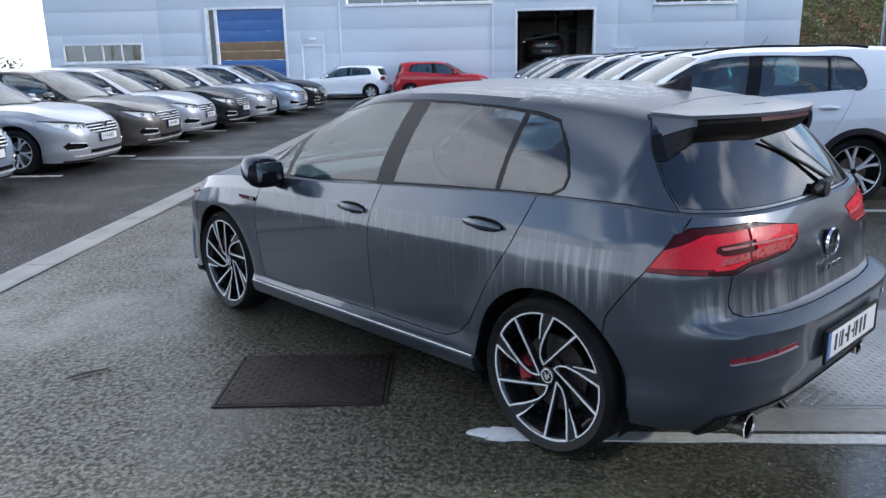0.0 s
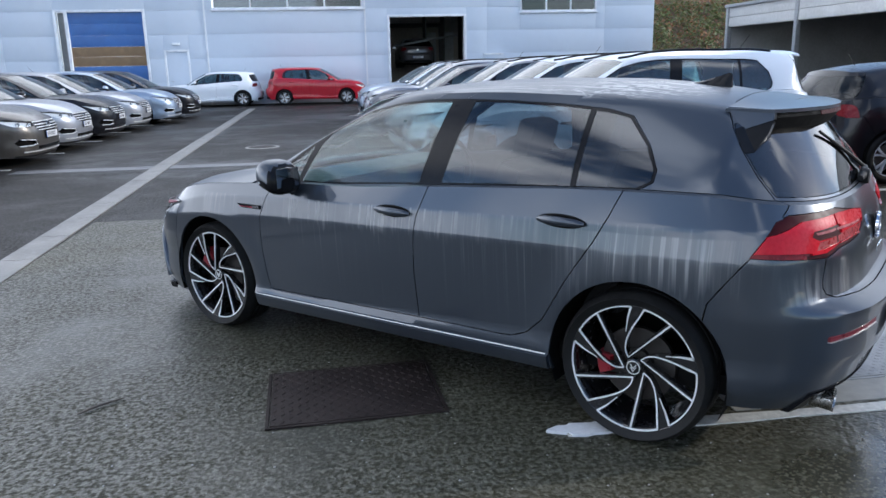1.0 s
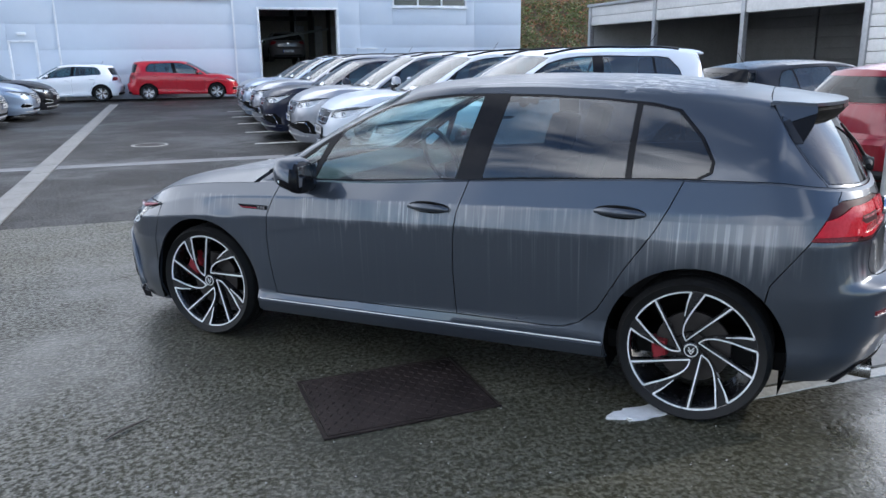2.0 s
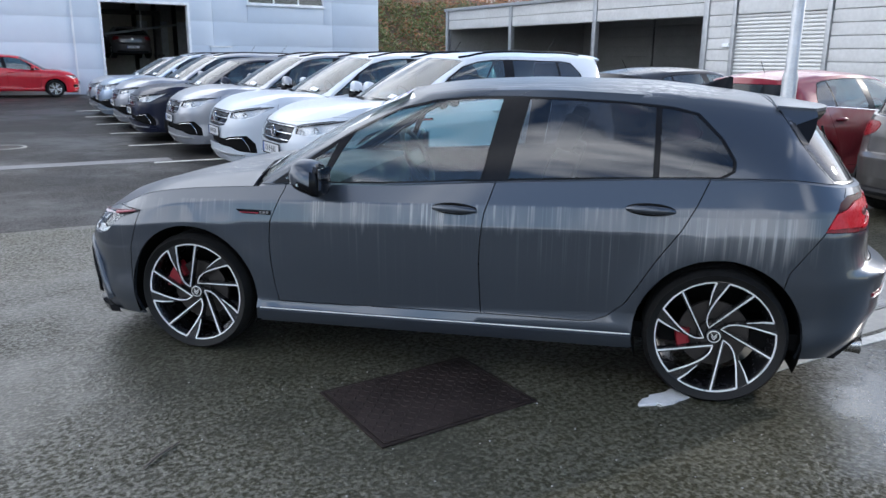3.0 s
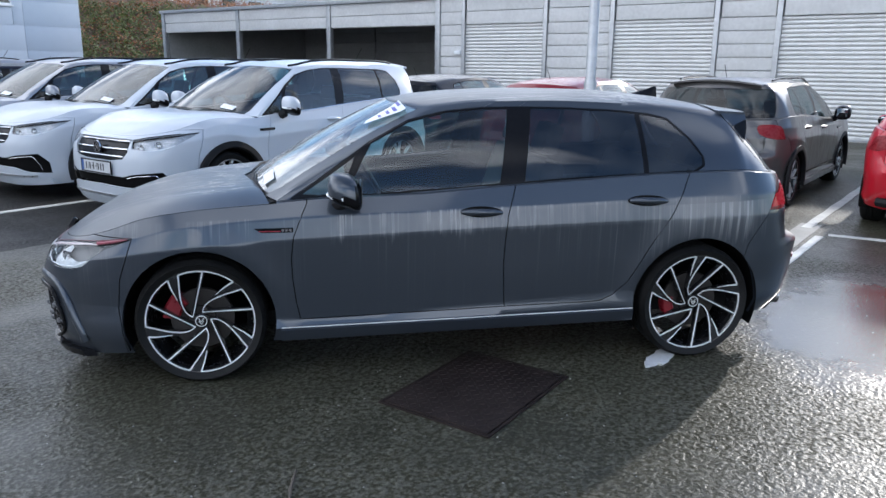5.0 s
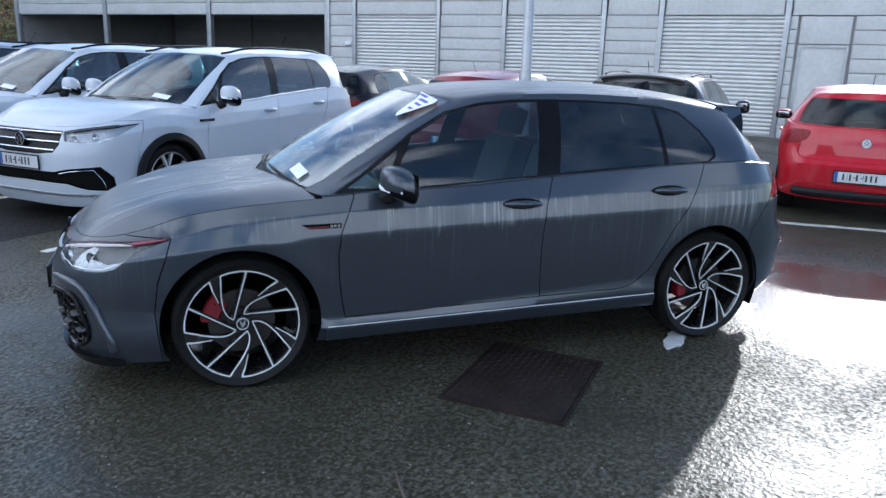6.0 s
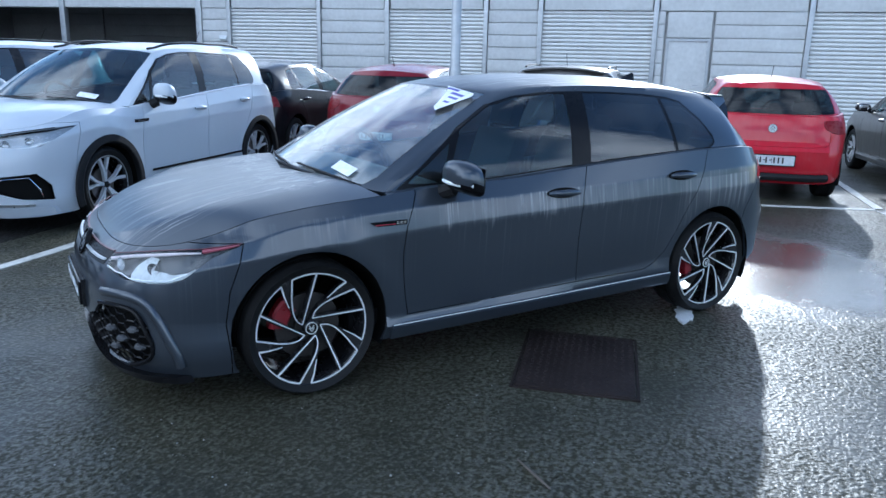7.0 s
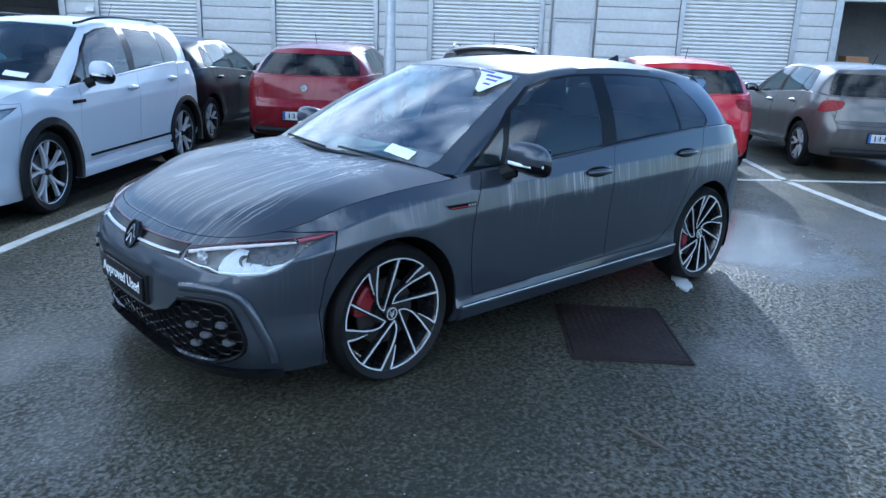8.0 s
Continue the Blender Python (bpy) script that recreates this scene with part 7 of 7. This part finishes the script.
part("stem", tube([(-0.085, -0.075, 0), (-0.03, -0.02, 0.004), (0.03, 0.03, 0.002), (0.085, 0.075, 0)], [0.004, 0.007, 0.006, 0.003], 6), M["bark"], twig)
rnd = random.Random(77)
verts, faces = [], []
for _ in range(2600):
    x, y = rnd.uniform(-3.0, 3.0), rnd.uniform(0.6, 7.5)
    r = rnd.choice((0.002, 0.003, 0.003, 0.004, 0.006))
    n = len(verts)
    a = rnd.uniform(0, 6)
    pts = [(x + r * math.cos(a + q * 1.57) * rnd.uniform(0.7, 1.3), y + r * math.sin(a + q * 1.57) * rnd.uniform(0.7, 1.3)) for q in range(4)]
    verts += [(*p, 0.003) for p in pts] + [(x, y, 0.004 + r * 0.7)]
    faces += [(n, n + 1, n + 4), (n + 1, n + 2, n + 4), (n + 2, n + 3, n + 4), (n + 3, n, n + 4)]
gm = bpy.data.meshes.new("grit")
gm.from_pydata(verts, [], faces)
gm.materials.append(M["shed_dim"])
tagged(new("grit", gm), "loose pale grit scattered on wet concrete", "grit", "", "stuff")

# ---- hero ----
HERO = pose(0.3353, 4.4586, 0, 0, 0, 136.29)
hs = Skin()
hero = build_car("hatchback_car", HERO, "paint_grey", "dark grey metallic hatchback with dried rain streaks on wet concrete", "", hs, hero=True)


def skin_band(name, pts, half, out, thick, material, parent, front=True, label=""):
    """A strip that follows nose or tail through (y, z) points."""
    rows = []
    for dz, do in ((-half, -thick), (-half, 0), (half, 0), (half, -thick)):
        rows.append([(skin_x(hs, y, z + dz, front, out + do), y, z + dz) for y, z in pts])
    bm = grid(rows)
    bm.faces.new([v for v in bm.verts if abs(v.co.y - pts[0][0]) < 1e-5])
    bm.faces.new([v for v in bm.verts if abs(v.co.y - pts[-1][0]) < 1e-5])
    bmesh.ops.recalc_face_normals(bm, faces=bm.faces[:])
    return part(name, bm, material, parent, label)


def arch_pts(y0, y1, n, f):
    return [(y0 + (y1 - y0) * i / n, f(y0 + (y1 - y0) * i / n)) for i in range(n + 1)]


line_z = lambda y: 0.632 + 0.055 * abs(y) ** 1.6
skin_band("grille_band", arch_pts(-0.45, 0.45, 24, line_z), 0.026, 0.004, 0.02, M["gloss_black"], hero, True, "slim black upper grille")
skin_band("chrome_line", arch_pts(-0.44, 0.44, 24, lambda y: line_z(y) - 0.006), 0.0034, 0.010, 0.01, M["alloy_dull"], hero)
skin_band("red_line", arch_pts(-0.45, 0.45, 24, lambda y: line_z(y) + 0.030), 0.0014, 0.006, 0.01, M["dark_red_line"], hero)
for sign in (1, -1):
    part("red_lamp_line", tube([(x + 0.004, sign * (y + 0.004), z + 0.006) for x, y, z in ((2.065, 0.46, 0.664), (2.01, 0.59, 0.692), (1.927, 0.70, 0.714), (1.787, 0.815, 0.731), (1.70, 0.853, 0.742), (1.62, 0.873, 0.752))], 0.0022, 6), M["dark_red_line"], hero)
    part("red_lamp_tip", tube([(1.775, sign * 0.827, 0.726), (1.70, sign * 0.853, 0.738), (1.632, sign * 0.870, 0.749)], [0.009, 0.008, 0.003], 8), M["lamp_tip"], hero, "dull pink lamp tip")
round_badge(hero, pose(2.142, 0, 0.632, 0, -24, 0) @ pose(0, 0, 0, 90, 0, 90), 0.068, "front_badge", "gloss_black", "gloss_black")
fp = new("front_plate")
fp.parent = hero
fp.matrix_local = pose(2.212, 0, 0.445, 90, 0, 90)
part("plate", box(-0.26, -0.055, -0.014, 0.26, 0.055, 0.0, 0.003), M["gloss_black"], fp)
part("backing", box(-0.27, -0.066, -0.030, 0.27, 0.066, -0.012, 0.004), M["trim_black"], fp)
txt = bpy.data.curves.new("plate_text", "FONT")
txt.body = "Approved Used"
txt.size = 0.072
txt.align_x, txt.align_y = "CENTER", "CENTER"
txt.extrude = 0.001
tob = new("plate_text", txt)
tob.data.materials.append(M["paper"])
tob.parent = fp
tob.location = (0, 0, 0.002)

# honeycomb and lamps of the lower intake
hexr = 0.034
for i in range(-24, 25):
    for j in range(0, 9):
        cy, cz = i * hexr * 1.5, 0.16 + (j + (0.5 if i % 2 else 0)) * hexr * 1.25
        ok = contains(INTAKE, abs(cy), cz)
        if not ok:
            continue
        pts = [(cy + hexr * 0.98 * math.cos(math.pi / 3 * q), cz + hexr * 0.72 * math.sin(math.pi / 3 * q)) for q in range(7)]
        part("grille_cell", tube([(skin_x(hs, y, z, True, -0.022), y, z) for y, z in pts], 0.0045, 4, None, False), M["gloss_black"], hero, "", 60)
for sign in (1, -1):
    for y, z in ((0.541, 0.355), (0.674, 0.376), (0.606, 0.322), (0.546, 0.272), (0.690, 0.300)):
        part("fog_light", moved(lathe([(0, 0.006), (0.7, 0.004), (1.0, -0.012)], 18), Matrix.Translation((skin_x(hs, y, z, True, -0.012), sign * y, z)) @ pose(0, 0, 0, 0, 0, -90 + sign * 38) @ Matrix.Diagonal((0.030, 1, 0.016, 1))), M["lamp_dark"], hero, "small clear fog light")
    edge_pts = [(y, z) for y, z in (tuple(p) for p in spline(INTAKE[3:10], 4))]
    part("intake_trim", tube([(skin_x(hs, y, z, True, 0.002), sign * y, z) for y, z in edge_pts], 0.010, 8), M["gloss_black"], hero)
    blade = [(0.50, 0.515), (0.62, 0.528), (0.72, 0.515), (0.762, 0.45), (0.785, 0.36), (0.80, 0.27), (0.80, 0.225)]
    part("intake_blade", tube([(skin_x(hs, y, z, True, -0.013), sign * y, z) for y, z in (tuple(p) for p in spline(blade, 4))], 0.022, 10), M["paint_grey"], hero)
    # flank badge
    fb = new("wing_badge")
    fb.parent = hero
    fb.location = (0.94, sign * 0.888, 0.786)
    prism([(0.095, 0.008), (0.06, -0.012), (-0.092, -0.012), (-0.092, 0.010)], lambda a, b, d: (a, sign * d, b), -0.004, 0.006, fbm := bmesh.new())
    part("plinth", fbm, M["gloss_black"], fb)
    part("red_bar", box(-0.03, 0.006 if sign > 0 else -0.008, -0.0075, 0.072, 0.008 if sign > 0 else -0.006, -0.0025), M["red_stripe"], fb)
    for q in range(3):
        part("bar", box(-0.085 + q * 0.018, 0.006 if sign > 0 else -0.0085, -0.007, -0.072 + q * 0.018, 0.0085 if sign > 0 else -0.006, 0.006), M["chrome"], fb)
    # skirt
    sk = bmesh.new()
    rows = []
    for y, z in ((0.84, 0.0), (0.886, 0.002), (0.897, 0.020), (0.908, 0.064), (0.884, 0.076)):
        rows.append([(x, sign * y, z + 0.208 + (0.92 - x) * 0.017) for x in (0.925, 0.5, 0.0, -0.5, -0.945)])
    grid(rows, sk)
    sk.faces.new([v for v in sk.verts if v.co.x > 0.9])
    sk.faces.new([v for v in sk.verts if v.co.x < -0.9])
    bmesh.ops.recalc_face_normals(sk, faces=sk.faces[:])
    part("side_skirt", sk, M["paint_grey"], hero)
    # Pale bar for the skirt's dust and its bright edge highlight, painted in.
    part("skirt_edge", tube([(0.92, sign * 0.906, 0.285), (0.0, sign * 0.906, 0.300), (-0.94, sign * 0.906, 0.317)], 0.003, 6), M["shutter"], hero, "pale skirt edge, dust and highlight in its colour")
    # exhaust and reflector
    ex = new("exhaust_tip")
    ex.parent = hero
    ex.matrix_local = pose(-1.905, sign * 0.555, 0.243, 0, 0, 90)
    part("pipe", moved(lathe([(0.034, -0.16), (0.038, -0.02), (0.045, 0.10), (0.048, 0.105), (0.043, 0.106), (0.041, 0.098)], 32), Matrix.Identity(4)), M["exhaust_steel"], ex)
    part("bore", lathe([(0.0405, 0.099), (0.036, 0.02), (0.033, -0.06), (0.0, -0.06)], 32), M["liner"], ex, "near-black exhaust bore")
    refl = [(0.44, 0.556), (0.53, 0.548), (0.62, 0.538), (0.70, 0.530)]
    skin_band("rear_reflector", [(sign * y, z) for y, z in refl], 0.009, 0.003, 0.01, M["reflector"], hero, False, "dark red rear reflector")
    skin_band("reflector_edge", [(sign * y, z - 0.011) for y, z in refl], 0.0022, 0.007, 0.012, M["alloy_dull"], hero, False)

skin_band("splitter", arch_pts(-0.80, 0.80, 30, lambda y: 0.160), 0.017, 0.032, 0.06, M["gloss_black"], hero, True, "gloss black front splitter")
skin_band("diffuser", arch_pts(-0.68, 0.68, 24, lambda y: 0.282 - 0.07 * y * y), 0.046, 0.006, 0.03, M["gloss_black"], hero, False, "black rear diffuser")
bars_plate(hero, pose(-2.142, 0, 0.498, 90, 0, -90), name="rear_plate")
round_badge(hero, pose(-2.030, 0, 0.835, 90, 0, -90), 0.058, "rear_badge")
gb = new("model_badge")
gb.parent = hero
gb.matrix_local = pose(-2.046, 0, 0.748, 90, 0, -90)
for q in range(3):
    part("bar", box(-0.075 + 0.055 * q, -0.014, -0.002, -0.038 + 0.055 * q, 0.014, 0.004, 0.002), M["chrome"], gb)

# roof spoiler
sp = new("roof_spoiler")
sp.parent = hero
rows = []
for i in range(7):
    q = i / 6
    row = []
    for j in range(17):
        u = -1 + j / 8
        f = abs(u)
        x = (-1.545 - 0.290 * q) * (1 - f ** 2) + (-1.525 - 0.173 * q) * f ** 2
        zc = hs.zc(-1.545) * (1 - q) + 1.335 * q + 0.003
        ze = (hs.zr(-1.525) + 0.004) * (1 - q) + 1.338 * q + 0.003
        row.append((x, u * (0.548 - 0.018 * q), zc + (ze - zc) * f ** 2.4))
    rows.append(row)
bm = outward(grid(rows), Vector((0, 0, 1)))
res = bmesh.ops.extrude_face_region(bm, geom=bm.faces[:])
vs = [g for g in res["geom"] if isinstance(g, bmesh.types.BMVert)]
for v in vs:
    v.co.z -= 0.014
bmesh.ops.recalc_face_normals(bm, faces=bm.faces[:])
part("blade", bm, M["paint_grey"], sp)
rows = []
for i in range(17):
    y = 0.515 * (-1 + i / 8)
    dx = 0.138 * (y / 0.515) ** 2
    rows.append([(x + dx, y, z) for x, z in ((-1.60, 1.338), (-1.830, 1.325), (-1.835, 1.308), (-1.822, 1.288), (-1.80, 1.262), (-1.776, 1.238), (-1.68, 1.245), (-1.60, 1.338))])
bm = grid(rows)
bmesh.ops.remove_doubles(bm, verts=bm.verts[:], dist=1e-5)
for e in (0, 16):
    ye = rows[e][0][1]
    bm.faces.new([v for v in bm.verts if abs(v.co.y - ye) < 1e-5])
bmesh.ops.recalc_face_normals(bm, faces=bm.faces[:])
part("underside", bm, M["liner"], sp, "black underside")
rows = []
for z in (1.306, 1.322):
    rows.append([(-1.8375 + 0.138 * (y / 0.515) ** 2 + (0.003 if z > 1.31 else 0), y, z) for y in [0.22 * (-1 + i / 6) for i in range(13)]])
bm = outward(grid(rows), Vector((-1, 0, 0)))
res = bmesh.ops.extrude_face_region(bm, geom=bm.faces[:])
for g in res["geom"]:
    if isinstance(g, bmesh.types.BMVert):
        g.co.x += 0.012
bmesh.ops.recalc_face_normals(bm, faces=bm.faces[:])
part("brake_light", bm, M["tail_dark"], sp, "dark red brake light")


for sign in (1, -1):
    lean = lambda a, b, d: (a, sign * (0.548 + 0.65 * (1.352 - b) - 0.14 * (-1.45 - a) - d), b)
    part("side_fin", prism([(-1.530, 1.350), (-1.700, 1.340), (-1.704, 1.303), (-1.592, 1.262), (-1.572, 1.290)], lean, 0.0, 0.045), M["paint_grey"], sp)
    part("end_plate", prism([(-1.594, 1.260), (-1.704, 1.300), (-1.694, 1.252), (-1.660, 1.186), (-1.640, 1.186)], lean, 0.002, 0.047), M["gloss_black"], sp, "gloss black spoiler end plate")


def pane_x(z, out=0.0):
    v = max(0, min(1, (z - 1.008) / 0.337))
    return -1.945 + 0.245 * v - 0.064 * v * (1 - v) - out


rw = new("rear_wiper")
rw.parent = hero
part("pivot", moved(lathe([(0, 0.034), (0.030, 0.030), (0.040, 0.0)], 16), pose(-1.945, -0.06, 1.030, 0, 0, 90)), M["trim_black"], rw)
part("cover", tube([(pane_x(1.030, 0.018), 0.02, 1.030), (pane_x(1.040, 0.026), -0.06, 1.040), (pane_x(1.055, 0.022), -0.17, 1.055)], [0.012, 0.022, 0.013], 10), M["trim_black"], rw)
part("arm", tube([(pane_x(1.056, 0.022), -0.16, 1.056), (pane_x(1.12, 0.022), -0.03, 1.12), (pane_x(1.235, 0.014), 0.20, 1.235)], [0.010, 0.008, 0.006], 8), M["trim_black"], rw)

# roof fin, stickers
fin = []
for x, h, w in ((-1.20, 0.0, 0.03), (-1.27, 0.024, 0.032), (-1.34, 0.052, 0.024), (-1.378, 0.070, 0.012), (-1.395, 0.066, 0.009), (-1.395, 0.0, 0.026)):
    zb = hs.zc(x) - 0.006
    fin.append([(x, -w, zb), (x, -w * 0.5, zb + h * 0.7), (x, 0, zb + h), (x, w * 0.5, zb + h * 0.7), (x, w, zb)])
fin_ob = part("roof_fin", outward(grid(fin), Vector((0, 0, 1))), M["gloss_black"], hero)
st = new("screen_sticker")
st.parent = hero
st.matrix_local = hs.on_screen(0.66, 0.93) @ Matrix.Scale(0.8, 4)
part("sheet", prism([(-0.15, 0.05), (0.16, 0.05), (0.19, 0.01), (0.13, -0.25), (0.07, -0.22), (-0.06, -0.02)], lambda a, b, d: (a, b, d), 0.0, 0.002), M["paper"], st)
for x0, y0, x1, y1 in ((-0.11, 0.015, 0.02, 0.038), (-0.01, -0.03, 0.13, -0.005), (0.03, -0.08, 0.13, -0.058), (0.06, -0.14, 0.12, -0.12)):
    part("bar", box(x0, y0, 0.002, x1, y1, 0.0035), M["ink_blue"], st)
tg = new("price_tag")
tg.parent = hero
tg.matrix_local = hs.on_screen(0.60, 0.10)
part("card", box(-0.09, -0.032, 0, 0.09, 0.032, 0.002), M["paper"], tg)

# ---- parked cars ----
SUV = Skin(1.06, 1.03, 1.125, 0.75, nose=0.01, lift=0.62, boxy=1.0)
ESTATE = Skin(1.12, 1.03, 1.075, 0.55, lift=0.15, boxy=0.9)
SMALL = Skin(0.955, 0.975, 0.985, 0.55, lift=0.35, boxy=0.4)
PLUS = Skin(0.985, 0.98, 1.06, 0.55, lift=0.4, boxy=0.8)
CROSS = Skin(1.0, 1.015, 1.06, 0.55, lift=0.75, boxy=0.4)
GOLF = Skin(1.0, 1.0, 1.0, 0.55)
PAINTS = {M[k].name for k in M if k.startswith("paint_")}


def heading(x, y, deg):
    return pose(x, y, 0, 0, 0, deg)


def again(src, m, paint, label):
    """The same model in another colour."""
    ob = copy_thing(src, m)
    ob["label"] = label
    for o in ob.children_recursive:
        for slot in o.material_slots:
            if slot.material and slot.material.name in PAINTS:
                slot.link = "OBJECT"
                slot.material = M[paint]
    return ob


suv = build_car("suv_car", heading(2.90, 8.95, 181), "paint_white", "white compact suv with black arch cladding parked in a bay", "suvs in the row", SUV, 0.35, 0.268, 0.40, cladding=True, rails="black")
again(suv, heading(2.86, 11.30, 180), "paint_white", "white compact suv with roof rails parked beside another")
again(suv, heading(2.76, 13.85, 180), "paint_silver", "silver grey compact suv with roof rails parked in a bay")
cross = build_car("crossover_car", heading(2.35, 16.25, 180), "paint_navy", "dark navy crossover with bright lamps parked in a bay", "suvs in the row", CROSS, 0.335, 0.235, 0.385, cladding=True)
again(suv, heading(2.50, 18.65, 180), "paint_silver", "silver compact suv parked in a bay")
again(suv, heading(2.45, 21.05, 180), "paint_blue_silver", "blue silver compact suv parked in a bay")
again(cross, heading(2.35, 23.4, 180), "paint_silver", "silver crossover at the end of the parked row")

est = build_car("saloon_car", heading(-8.17, 9.22, 0), "paint_blue_silver", "blue silver saloon with a chrome grille parked nose out", "saloons in the row", ESTATE, 0.345, 0.24, 0.395)
for y, paint, label, dx in ((12.0, "paint_silver", "silver saloon with a chrome slatted grille, sunlit nose", 0.0), (14.45, "paint_brown", "brown grey saloon with sunlit headlamps parked nose out", 0.05), (16.9, "paint_silver", "silver saloon with dark lamps parked nose out", -0.1), (19.3, "paint_black", "black saloon parked nose out in a bay", -0.05), (21.7, "paint_silver", "silver saloon parked between dark cars", 0.0), (24.1, "paint_blue_silver", "pale blue silver saloon parked nose out", 0.35), (26.5, "paint_black", "black saloon at the end of the row", 0.5)):
    again(est, heading(-7.95 + dx, y - 0.2, 0), paint, label)

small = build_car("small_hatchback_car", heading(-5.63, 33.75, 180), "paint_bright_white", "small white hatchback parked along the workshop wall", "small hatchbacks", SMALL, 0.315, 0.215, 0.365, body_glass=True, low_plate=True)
plus = build_car("tall_hatchback_car", heading(-1.35, 33.6, 0), "paint_red", "red tall hatchback parked along the workshop wall", "", PLUS, 0.315, 0.215, 0.365)
again(small, heading(7.85, -0.6, 2), "paint_tan_grey", "grey brown small hatchback parked nose in")
golf = build_car("family_hatchback_car", heading(7.5, 9.35, 0), "paint_black", "black hatchback parked nose to the garages", "hatchbacks by the garages", GOLF, 0.318, 0.225, 0.37, body_glass=True, low_plate=True)
again(golf, heading(7.5, 6.95, 0), "paint_dark_red", "dark red hatchback parked nose to the garages")
again(small, heading(7.20, 2.0, 0), "paint_red", "bright red small hatchback parked nose to the garages")
again(suv, heading(7.6, 4.5, 0) @ Matrix.Diagonal((1, 0.97, 0.91, 1)), "paint_dark_grey", "dark grey suv with roof rails parked nose to the garages")
again(small, pose(3.55, BY + 5.0, 1.42, 0, 0, 90), "paint_dark_grey", "dark grey hatchback raised on the workshop lift")
